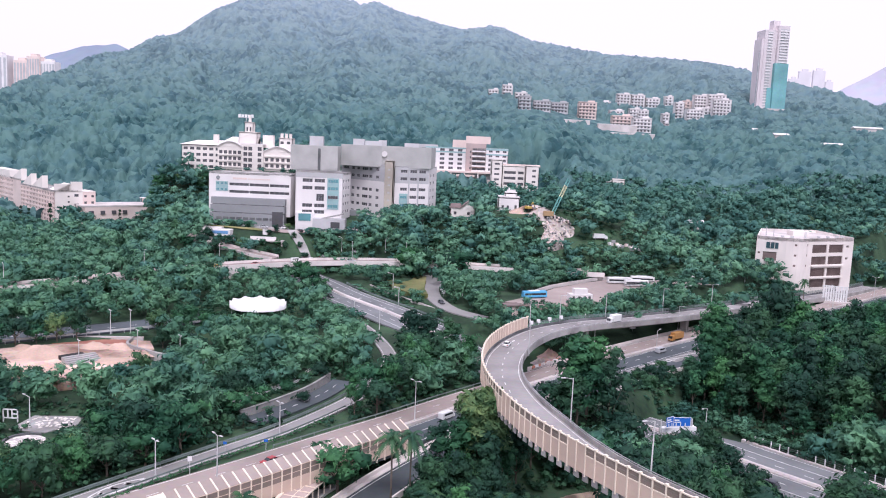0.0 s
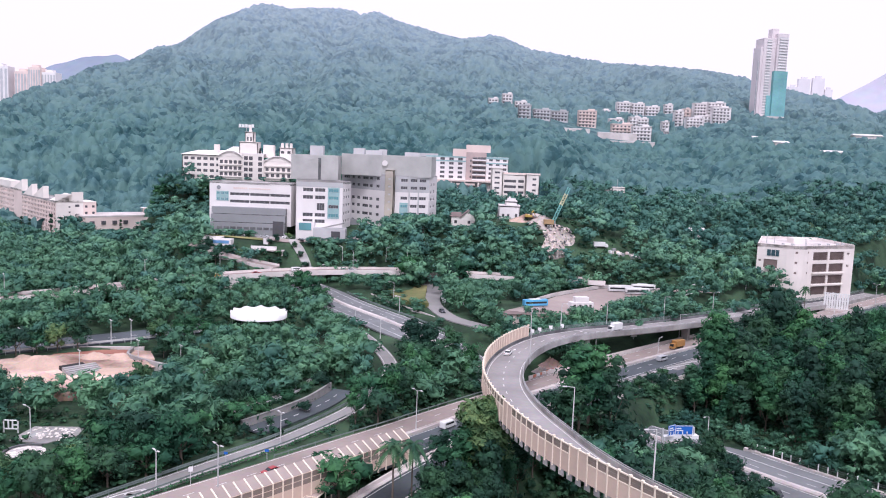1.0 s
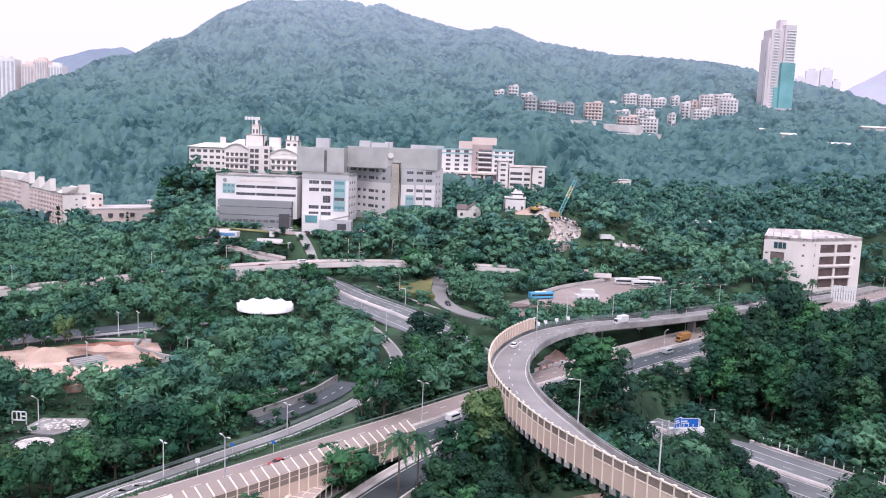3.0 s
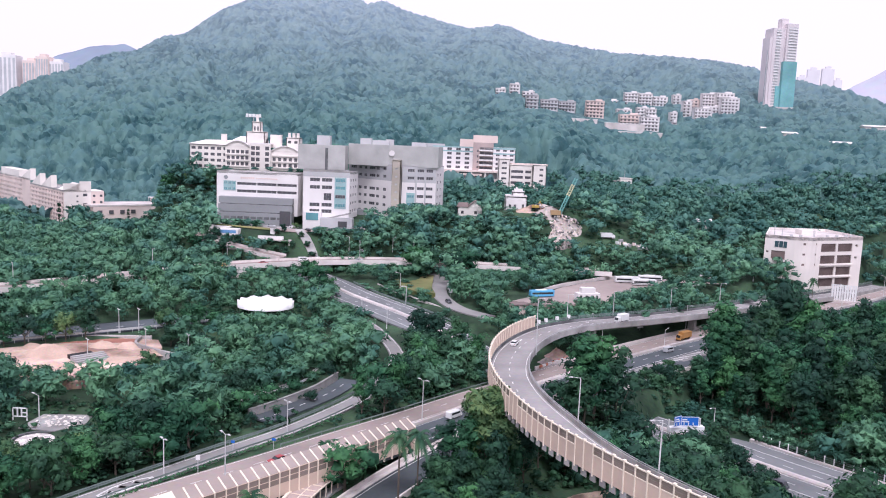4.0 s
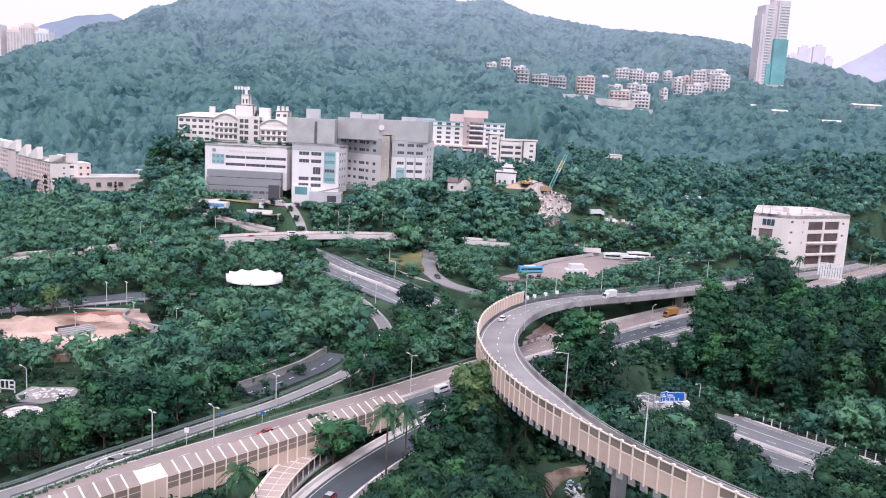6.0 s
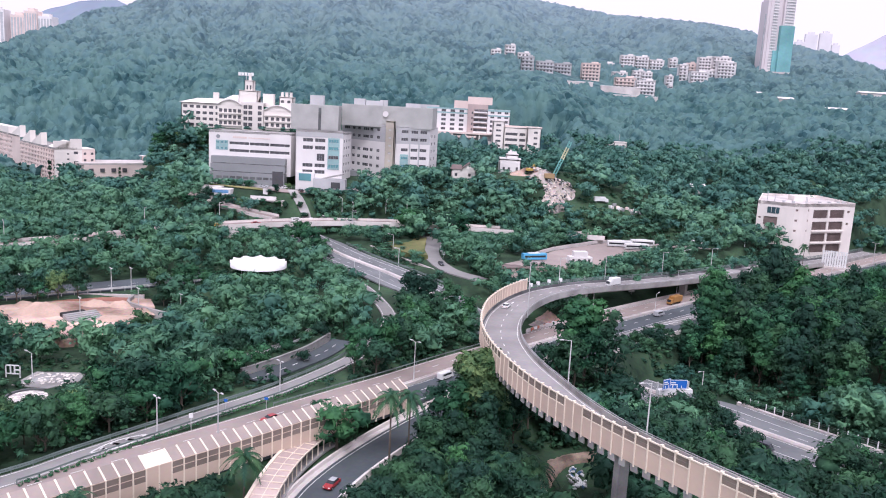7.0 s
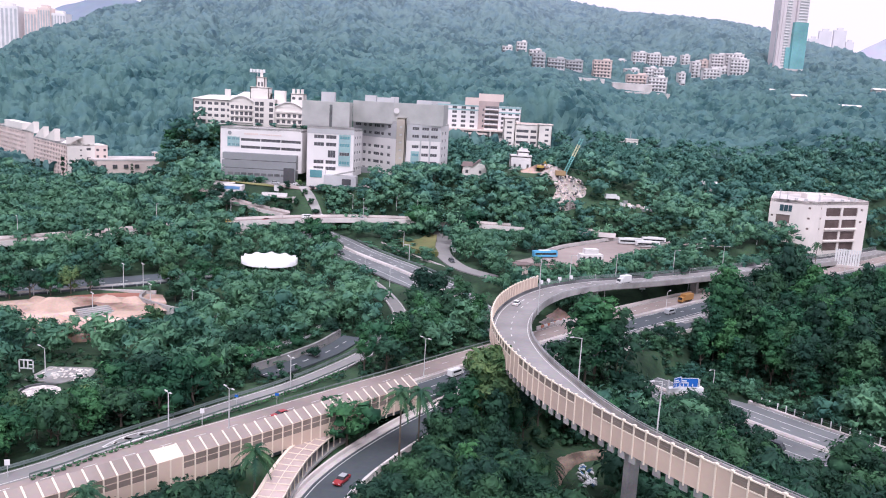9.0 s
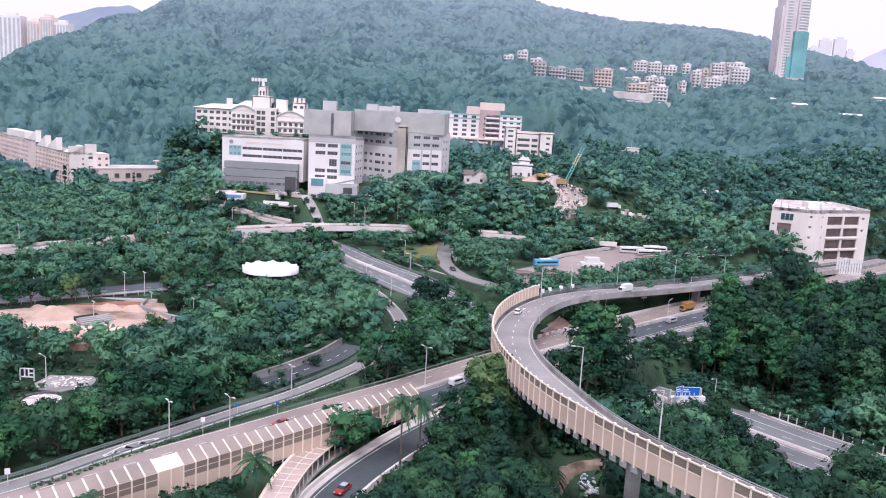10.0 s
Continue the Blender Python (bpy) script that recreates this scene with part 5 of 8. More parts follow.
# -- teal-topped ward block and its lower wings --
def teal_block():
    r = thing("ward_block", pose(0, 0, 0), "white ward block with teal top floor and dull pink bay", "building")
    y = 600
    holes = grid_holes(30, 17.5, 4, 5, 3.4, 1.9, 4.2, 2.6, 1.4, 1.0)
    w1 = wall(r, -17, y, 13, y, 52, 69.5, WHITE_WALL, holes, frame_mat=GREY_PALE)
    part("teal_band", Geo().box(0, -0.12, 13.6, 30, -0.02, 14.6), TEAL_WALL, w1)
    part("teal_band", Geo().box(0, -0.12, 16.6, 30, -0.02, 17.6), TEAL_WALL, w1)
    w2 = wall(r, 28, y, 44.5, y, 52, 70, WHITE_WALL, grid_holes(16.5, 18, 3, 5, 2.8, 1.9, 2.0, 1.4, 1.4, 1.2), frame_mat=GREY_PALE)
    part("teal_band", Geo().box(0, -0.12, 16.4, 16.5, -0.02, 17.9), TEAL_WALL, w2)
    part("teal_band", Geo().box(0, -0.12, 12.8, 16.5, -0.02, 13.8), TEAL_WALL, w2)
    # bay with balconies between pink piers
    wall(r, 13, y - 1.5, 17.5, y - 1.5, 52, 73, TERRACOTTA, [(3.0, v, 4.0, v + 1.6) for v in (2, 6, 10, 14)], bars=1)
    wall(r, 17.5, y, 28, y, 52, 73, TERRACOTTA, [(u, v, u + 3.2, v + 2.4) for u in (0.6, 4.0, 7.2) for v in (0.8, 4.4, 8.0, 11.6, 15.2)], bars=2)
    for v in (52.4, 56, 59.6, 63.2, 66.8):
        part("balcony", Geo().box(17.6, y - 1.6, v, 27.6, y, v + 0.25).box(17.6, y - 1.6, v + 0.25, 27.6, y - 1.45, v + 1.1), WHITE_WALL, r)
    part("top_house", Geo().box(3, y + 3, 69.5, 28, y + 14, 75.2), PINK_WALL, r)
    part("top_house", Geo().box(13, y + 2, 73, 31, y + 13, 78.4), PINK_WALL, r)
    roof_over(r, [(-17, y), (44.5, y), (44.5, y + 20), (-17, y + 20)], 69.3, CONCRETE, 0)
    part("plant_rail", Geo().box(-30, y + 4, 68.5, -8, y + 5, 71), GREY_PALE, r)
    wall(r, 44.5, y, 44.5, y + 20, 52, 70, WHITE_WALL)
    wall(r, -17, y + 20, -17, y, 52, 69.5, WHITE_WALL)
    # podium with long dark galleries
    for z0, z1, x1 in ((48.6, 50.0, 20), (51.2, 52.4, 44), (44, 46.6, 34)):
        part("gallery_band", Geo().box(-30, y - 6, z0, x1, y + 2, z1), PINK_WALL if z0 > 47 else CREAM_WALL, r)
    part("gallery_back", Geo().box(-29, y - 2, 44, 33, y, 52), GREY_WALL, r)
    for x in (-28, -18, -8, 2, 12, 22, 32):
        part("column", Geo().box(x, y - 5.6, 44, x + 1, y - 4.8, 51.2), CREAM_WALL, r)
    return r


def east_wing():
    r = thing("east_wing", pose(0, 0, 0), "cream terraced wing with open galleries", "building")
    y = 572
    box_block(r, 31, y + 1, 8, 12, 40, 62, CREAM_WALL, grid_holes(8, 22, 1, 5, 3.6, 1.4, 2.2, 2.2, 4, 2), frame_mat=GREY_PALE)
    gal = [(u, v, u + 8.6, v + 2.0) for u in (1.2,) for v in (4.5, 8.5, 12.5)] + [(u, v, u + 4.2, v + 2.0) for u in (11.2,) for v in (4.5, 8.5, 12.5)]
    box_block(r, 39, y + 3, 16.5, 12, 40, 58, CREAM_WALL, gal, frame_mat=CREAM_WALL, bars=1)
    box_block(r, 55.5, y, 9.5, 12, 36, 58.6, CREAM_WALL, grid_holes(9.5, 22.6, 1, 5, 2.6, 1.5, 4.6, 2.3, 3, 2.4), right=grid_holes(12, 22.6, 1, 4, 2.4, 1.4, 4, 4, 4, 3), frame_mat=GREY_PALE)
    part("roof_cap", Geo().box(40, y + 4, 58, 66, y + 12, 59.4), PINK_WALL, r)
    return r


teal_block()
east_wing()


# -- long pink slab estate with saw-tooth stair heads --
def estate():
    r = thing("estate_block", pose(0, 0, 0), "long pale pink slab block with stepped roof walls", "housing block")
    ax, ay, bx, by = -372, 640, -245, 500
    ln = math.hypot(bx - ax, by - ay)
    ux, uy = (bx - ax) / ln, (by - ay) / ln
    at = lambda s: (ax + ux * s, ay + uy * s)
    for s0, s1, top in ((0, 94, 34.2), (114, ln, 31.4)):
        n = int((s1 - s0) / 3.3)
        holes = grid_holes(s1 - s0, top - 10, n, 7, 2.3, 1.75, 0.6, 0.6, 1.6, 1.2)
        wall(r, *at(s0), *at(s1), 10, top, PINK_WALL, holes, frame_mat=PINK_WALL, bars=1, set_back=0.3)
    for s0, s1, top in ((94, 114, 37.2),):
        wall(r, *at(s0), *at(s1), 10, top - 3, PINK_WALL)
    nx_, ny_ = -uy, ux
    back = lambda s, d: (ax + ux * s - nx_ * -d, ay + uy * s - ny_ * -d)
    for s0, s1, z in ((0, 94, 34.1), (94, 114, 34.0), (114, ln, 31.3)):
        roof_over(r, [at(s0), at(s1), back(s1, 14), back(s0, 14)], z, CONCRETE, 0.8)
    part("roof_house", Geo().prism([at(36), at(86), back(86, 7), back(36, 7)], 34, 39.5), CREAM_WALL, r, "cream roof house")
    for s, z, ln_ in ((90, 34.0, 26), (118, 32.0, 21), (141, 32.0, 23)):
        p, q = at(s), back(s, 3.5)
        e = at(s + ln_)
        g = Geo()
        f = back(s + ln_, 3.5)
        g.add([(*p, z), (*e, z), (*f, z), (*q, z), (*e, z + 8), (*f, z + 8)], [(0, 1, 4), (1, 2, 5, 4), (2, 3, 5), (0, 4, 5, 3), (3, 2, 1, 0)])
        part("saw_tooth", g, CREAM_WALL, r, "slanting cream stair head")
    end = back(ln, 30)
    wall(r, bx, by, *back(ln, 10), 8, 36.2, CREAM_WALL, [(8, v, 9.2, v + 1.0) for v in (6, 9.4, 12.8, 16.2, 19.6)], bars=1)
    wall(r, *back(ln, 10), *back(ln, 17), 8, 37.5, CREAM_WALL, [(2, v, 4.6, v + 1.6) for v in (14, 20)], bars=2)
    wall(r, *back(ln, 17), *back(ln, 25), 8, 31, PINK_WALL, grid_holes(8, 23, 2, 5, 1.6, 1.5, 1, 1, 3, 2), bars=1)
    p = [at(ln), back(ln, 10), back(ln, 17), back(ln, 25), back(ln - 16, 25), at(ln - 16)]
    g = Geo().prism(p, 30.8, 31.4)
    part("end_roof", g, CREAM_WALL, r)
    a, b, c, d = at(ln), back(ln, 10), back(ln - 14, 10), at(ln - 14)
    part("end_slope", Geo().add([(*a, 31.4), (*b, 36.2), (*c, 36.2), (*d, 31.6), (*a, 31.0), (*b, 31.0), (*c, 31.0), (*d, 31.0)], [(0, 1, 2, 3), (2, 1, 5, 6), (3, 2, 6, 7), (0, 3, 7, 4), (1, 0, 4, 5)]), CREAM_WALL, r)
    return r


estate()


def low_annex():
    r = thing("car_park_deck", pose(0, 0, 0), "low pale pink car-park deck with railings beside the housing block", "car park")
    z = 14
    part("wall", Geo().prism([(-226, 500), (-168, 560), (-176, 572), (-244, 520)], z - 8, z + 8.2), PINK_WALL, r)
    part("deck", Geo().prism([(-227, 499), (-167, 560), (-176, 574), (-246, 520)], z + 8.2, z + 9.2), CONCRETE_PALE, r)
    for k in range(4):
        x, y = -223 + k * 5, 502.8 + k * 5.1
        part("opening", Geo().box(-1.4, -0.2, 0, 1.4, 0.3, 2.4, pose(x, y, z + 3.5, 0, 0, 46)), GLASS_DARK, r)
    t = thing("deck_shed", pose(-203, 545, z + 9.2), "small white shed roof on posts on the deck", "shed")
    part("roof", Geo().box(-5, -2, 3.0, 5, 2, 3.4), WHITE_WALL, t)
    for x in (-4.6, 4.6):
        part("post", Geo().box(x - 0.1, -1.8, 0, x + 0.1, -1.6, 3), STEEL, t)
    part("back_wall", Geo().box(-4.8, 1.6, 0, 4.8, 1.9, 3), PINK_WALL, t)


low_annex()


# -- telephone exchange with a bowed front --
def exchange():
    r = thing("exchange_building", Matrix.Translation((-3, 0, 70)) @ Matrix.Scale(1.06, 4) @ Matrix.Translation((0, 0, -70)), "cream-white office block with a rounded corner and brown louvre bays", "office building")
    z0, z1 = 8, 33.4
    low = -1.5
    L, R, B = (156.5, 393.5), (208.5, 402), (206, 438)
    # straight flanks joined by a bow
    pl = [L, (168.5, 387.0), (171.5, 386.0), (174.0, 385.9), (176.3, 386.3), (178.4, 387.3), (180.3, 389.0), R]
    lf = math.hypot(pl[1][0] - L[0], pl[1][1] - L[1])
    for i in range(1, 6):
        wall(r, *pl[i], *pl[i + 1], z0, z1, EXCHANGE_WALL, [(0.6, v, 1.9, v + 1.1) for v in (21.4, 16.4, 11.4)] if i in (2, 5) else (), BROWN_LOUVRE, PINK_WALL, 1)
    wl_ = wall(r, *L, *pl[1], z0, z1, EXCHANGE_WALL, [(0.8, v, 2.0, v + 1.0) for v in (16.5, 11.5)] + [(3.2, 13.6, 9.6, 17.8), (3.2, 7.8, 9.6, 11.4)], BROWN_LOUVRE, CREAM_WALL, 1, set_back=0.3)
    lr = math.hypot(R[0] - pl[6][0], R[1] - pl[6][1])
    bays = [(u, v, u + 10.0, v + 4.1) for u in (2.6, 14.0) for v in (18.0, 12.2, 6.4, 0.9)]
    wr = wall(r, *pl[6], *R, z0, z1, EXCHANGE_WALL, bays + [(26.0, v, 27.8, v + 1.1) for v in (20.4, 14.4)], BROWN_LOUVRE, CREAM_WALL, 1, set_back=0.5)
    for u, v, u1, v1 in bays:
        g = Geo()
        k = v + 0.15
        while k < v1 - 0.1:
            g.box(u + 0.1, 0.35, k, u1 - 0.1, 0.5, k + 0.18)
            k += 0.42
        part("louvres", g, BROWN_LOUVRE, wr)
    for v in (11.3, 5.5):
        part("ledge", Geo().box(2.4, -0.9, v, 24.4, 0, v + 0.6), EXCHANGE_WALL, wr)
    wall(r, *R, *B, z0, z1, EXCHANGE_WALL)
    wall(r, *B, 174, 434, z0, z1, EXCHANGE_WALL)
    wall(r, 174, 434, *L, z0, z1, EXCHANGE_WALL)
    part("plinth", Geo().prism([pl[0], pl[1], pl[3], pl[5], pl[6], R, B, (174, 434)], low, z0 + 0.02), EXCHANGE_WALL, r)
    out = pl + [B, (174, 434)]
    roof_over(r, out, z1 - 1.4, CONCRETE_PALE, 1.3)
    part("roof_house", Geo().box(182, 412, z1 - 1.4, 190, 420, z1 + 1.2), EXCHANGE_WALL, r)
    for x, y, h in ((165, 404, 4.5), (168, 402, 3.2), (181, 396, 3.6), (182, 397, 3.2)):
        part("antenna", Geo().tube((x, y, z1 - 1.4), (x, y, z1 + h - 1), 0.25, 0.2), GREY_PALE, r)
    for i, (x, y) in enumerate([(168, 392), (172, 390.5), (187, 395), (193, 398), (199, 401), (203, 404)]):
        part("roof_box", Geo().box(x, y, z1 - 1.4, x + 1.2, y + 1.0, z1 + 0.5), GREY_PALE, r)
    return r, wr, wl_


ex, ex_wall, ex_left = exchange()
# maker's sign drawn as plain dark blocks
SIGN_DARK = surface("dark_teal_sign_sheet", (0.045, 0.10, 0.12), 0.5, 0.05, 1.0, 0.0)
for u0, u1 in ((4.6, 6.3), (6.6, 8.3), (8.6, 10.1)):
    part("sign_shape", Geo().box(u0, -0.25, 19.6, u1, -0.02, 22.6), SIGN_DARK, ex_left, "dark plain sign shape")


# -- village houses and terraces on the slope --
def village_house(x, y, w, d, floors, seed, z=None, material=WHITE_WALL, yaw=0.0):
    rnd = random.Random(seed)
    z = ground_at(x + w / 2, y) - 1.0 if z is None else z
    r = thing("village_house", pose(x, y, z, 0, 0, yaw), "small unfinished grey house frame on the hillside" if material is GREY_PALE else "small white tiled village house with balconies on the hillside", "house", "village houses")
    h = floors * 3.3 + 1.5
    holes = []
    for j in range(floors):
        for k in range(max(2, int(w / 3.6))):
            holes.append((0.8 + k * (w - 1.2) / max(2, int(w / 3.6)), 1.9 + 3.3 * j, 0.8 + k * (w - 1.2) / max(2, int(w / 3.6)) + 2.1, 3.9 + 3.3 * j))
    box_block(r, 0, 0, w, d, 0, h, material, holes, frame_mat=WHITE_WALL, bars=1, rim=0.9)
    for j in range(1, floors):
        part("balcony", Geo().box(0.4, -1.3, 1.2 + 3.3 * j, w - 0.4 - rnd.random() * w * 0.3, 0, 1.4 + 3.3 * j).box(0.4, -1.3, 1.4 + 3.3 * j, w - 0.4, -1.15, 2.2 + 3.3 * j), material, r)
    part("stair_head", Geo().box(w * 0.55, d * 0.4, h, w * 0.9, d * 0.8, h + 2.4), material, r)
    return r


UPPER_HOUSES = [(40, 873, 11, 2), (54, 860, 11, 4), (68, 865, 13, 2), (68, 817, 13, 4), (84, 827, 18, 3), (105, 849, 18, 3), (133, 845, 19, 5), (167, 931, 16, 1), (191, 938, 16, 4), (208, 941, 16, 4), (225, 943, 17, 3), (249, 949, 10, 3)]
LOWER_HOUSES = [(171, 875, 16, 3), (166, 833, 21, 3), (198, 900, 13, 3), (207, 898, 12, 3), (184, 817, 19, 4), (231, 886, 8, 3), (226, 856, 5, 2), (248, 900, 10, 5), (262, 921, 10, 3), (255, 879, 19, 4), (272, 912, 18, 5), (286, 907, 20, 5), (286, 889, 20, 5), (276, 898, 13, 2)]
for k, (x, y, w, fl) in enumerate(UPPER_HOUSES + LOWER_HOUSES):
    village_house(x, y, w, 9, fl, k, material=GREY_PALE if k in (3, 4, 5) else (PINK_WALL if k % 7 == 6 else WHITE_WALL))


def terrace(x0, y0, x1, y1, h, label):
    z = min(ground_at(x0, y0), ground_at(x1, y1))
    r = thing("terrace_wall", pose(0, 0, 0), label, "retaining wall")
    m = pose(x0, y0, z - 2, 0, 0, math.degrees(math.atan2(y1 - y0, x1 - x0)))
    ln = math.hypot(x1 - x0, y1 - y0)
    part("wall", Geo().box(0, 0, 0, ln, 3, h + 2, m), CONCRETE_PALE, r)
    part("coping", Geo().box(-0.2, -0.2, h + 2, ln + 0.2, 3.2, h + 2.5, m), WHITE_WALL, r)


terrace(82, 798, 140, 812, 5, "pale stepped retaining wall below the houses")
terrace(146, 780, 200, 790, 5, "pale stepped retaining wall below the houses")
terrace(146, 799, 186, 806, 8, "pale stepped retaining wall below the houses")


def slope_shed(x, y, w, d, h, label):
    r = thing("shed", pose(x, y, ground_at(x, y) - 0.5), label, "shed")
    part("wall", Geo().box(-w / 2, -d / 2, 0, w / 2, d / 2, h), CONCRETE_PALE, r)
    part("roof", Geo().add([(-w / 2 - 1, -d / 2 - 1, h), (w / 2 + 1, -d / 2 - 1, h), (w / 2 + 1, d / 2 + 1, h), (-w / 2 - 1, d / 2 + 1, h), (-w / 2 - 1, 0, h + 1.6), (w / 2 + 1, 0, h + 1.6)], [(0, 1, 5, 4), (2, 3, 4, 5), (1, 2, 5), (3, 0, 4), (3, 2, 1, 0)]), WHITE_WALL, r, "pale metal roof")


slope_shed(428, 835, 28, 9, 5, "long shed with a pale roof among the trees")
slope_shed(302, 806, 9, 6, 4, "small shed with a pale roof among the trees")
slope_shed(316, 776, 13, 7, 5, "small shed with a pale roof among the trees")
slope_shed(354, 752, 19, 6, 3.5, "long low pale wall shed among the trees")
slope_shed(150, 480, 7, 6, 8, "tiny white hut among the trees")


def hillside_house(x, y):
    z = ground_at(x, y) - 1
    r = thing("hillside_house", pose(x, y, z), "white flat-roofed house above the trees", "house")
    box_block(r, 0, 0, 9, 8, 0, 12, CREAM_WALL, grid_holes(9, 12, 2, 2, 1.6, 1.6, 1.5, 1.5, 5, 1.6), rim=0.6)
    box_block(r, -13, 3, 13, 7, 0, 10, WHITE_WALL, rim=0.4)
    part("mast", Geo().tube((4, 4, 12), (4, 4, 18), 0.15), STEEL, r)


hillside_house(118, 576)


# -- tall tower under construction, wrapped in green net below --
TOWER_WALL = surface("pale_lilac_render", (0.66, 0.60, 0.61), 0.8, 0.05, 3.0, 0.0, stains=0.06)


def tower_block():
    x, y = 358, 925
    z = ground_at(x, y) - 3
    r = thing("tower_block", pose(x, y, z, 0, 0, 8), "tall pale tower under construction, green net round its lower half", "tower block")
    r.scale = (0.72, 0.72, 1)
    H_ = 222 - z
    part("core", Geo().box(-18, -9, 0, 16, 16, H_ - 8), TOWER_WALL, r)
    part("left_wing", Geo().box(-22, -8, 0, -14, 14, H_ - 18), TOWER_WALL, r)
    part("right_wing", Geo().box(2, -13, 0, 20, 12, H_ - 3), TOWER_WALL, r)
    part("top_house", Geo().box(-3, -4, H_ - 8, 8, 8, H_ + 3), TOWER_WALL, r)
    n = int((H_ - 8) / 3.1)
    for k in range(n):
        zz = 3 + k * 3.1
        part("balcony", Geo().box(5, -14.2, zz, 19, -13, zz + 1.1), WHITE_WALL, r)
        part("ribbon_window", Geo().box(5, -13.15, zz + 1.1, 19, -13.0, zz + 2.7), GREY_PALE, r)
        if zz < H_ - 12:
            part("balcony", Geo().box(-13, -10.2, zz, -5, -9, zz + 1.0), WHITE_WALL, r)
            part("ribbon_window", Geo().box(-13, -9.15, zz + 1.0, -5, -9.0, zz + 2.6), GREY_PALE, r)
    net = part("scaffold_net", Geo().box(-1, -15.2, -4, 21.5, 13, H_ * 0.54), NET_GREEN, r, "green scaffold net")
    part("net_band", Geo().box(-8, -11.5, -4, -1, 10, H_ * 0.26), NET_GREEN, r)
    part("hoist_mast", Geo().box(-26, -10, -6, -24.6, -8.6, H_ * 0.66), STEEL, r)
    part("podium", Geo().box(-26, -18, -8, 26, 16, 2), CONCRETE_PALE, r)


tower_block()


# -- distant estates and ridges --
# wall colour paled to stand for the haze before the farthest towers
FAR_WALL = surface("bleached_far_wall", (0.72, 0.68, 0.70), 0.8, 0.04, 4.0, 0.0, stains=0.05)


def far_towers():
    for k, (x, y, w, top, mt) in enumerate([(-1062, 1900, 52, 236, WHITE_WALL), (-1006, 1905, 36, 226, PINK_WALL), (-975, 1900, 30, 236, PINK_WALL), (-944, 1905, 34, 226, WHITE_WALL), (-906, 1960, 40, 196, PINK_WALL), (-1120, 1930, 44, 232, PINK_WALL)]):
        r = thing("far_tower", pose(x, y, 60), "distant pale housing tower", "tower block", "distant towers")
        part("body", Geo().box(-w / 2, 0, 0, w / 2, 30, top - 60), mt, r)
        for j in range(5):
            u = -w / 2 + w * (j + 0.5) / 5
            part("window_column", Geo().box(u - w * 0.05, -0.6, 3, u + w * 0.05, 0.2, top - 66), GREY_PALE, r)
        part("roof_house", Geo().box(-w / 4, 4, top - 60, w / 4, 20, top - 54), mt, r)
    for k, (x, w, top) in enumerate([(960, 26, 300), (990, 34, 322), (1030, 34, 326), (1060, 22, 296)]):
        r = thing("far_tower", pose(x, 2300, 60), "distant housing tower with haze in its wall colour", "tower block", "distant towers")
        part("body", Geo().box(-w / 2, 0, 0, w / 2, 8, top - 60), FAR_WALL, r)
        part("roof_house", Geo().box(-w / 4, 1, top - 60, w / 4, 6, top - 54), FAR_WALL, r)


far_towers()
# distance haze is put into both ridge colours
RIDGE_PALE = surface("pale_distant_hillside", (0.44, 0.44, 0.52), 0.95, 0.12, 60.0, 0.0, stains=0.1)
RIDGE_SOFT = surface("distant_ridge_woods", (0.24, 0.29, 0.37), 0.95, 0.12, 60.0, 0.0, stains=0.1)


def ridge(name, points, y, material, label):
    n = np.array(points, float)
    xs = np.arange(n[0, 0], n[-1, 0], 12.0)
    zs = np.interp(xs, n[:, 0], n[:, 1]) + np.array([3 * noise.noise((x / 40, y, 0)) for x in xs])
    g = Geo()
    m = len(xs)
    v = [(x, y, z) for x, z in zip(xs, zs)] + [(x, y - 500, 0) for x in xs] + [(x, y + 500, 0) for x in xs]
    f = [(i + m, i + m + 1, i + 1, i) for i in range(m - 1)] + [(i, i + 1, i + 1 + 2 * m, i + 2 * m) for i in range(m - 1)]
    me = raw_mesh(name, v, f)
    structure(name, me, material, label, "hill", smooth=True)


ridge("backdrop_ridge", [(-1700, 60), (-1400, 200), (-1240, 292), (-1126, 325), (-1031, 336), (-991, 322), (-900, 260), (-700, 100)], 2500, RIDGE_SOFT, "far ridge with blue-grey haze in its colour")
ridge("backdrop_hill", [(1000, 200), (1161, 280), (1260, 332), (1321, 371), (1450, 420), (1650, 430), (1900, 380), (2300, 150)], 2500, RIDGE_PALE, "far hill with pale haze in its colour")


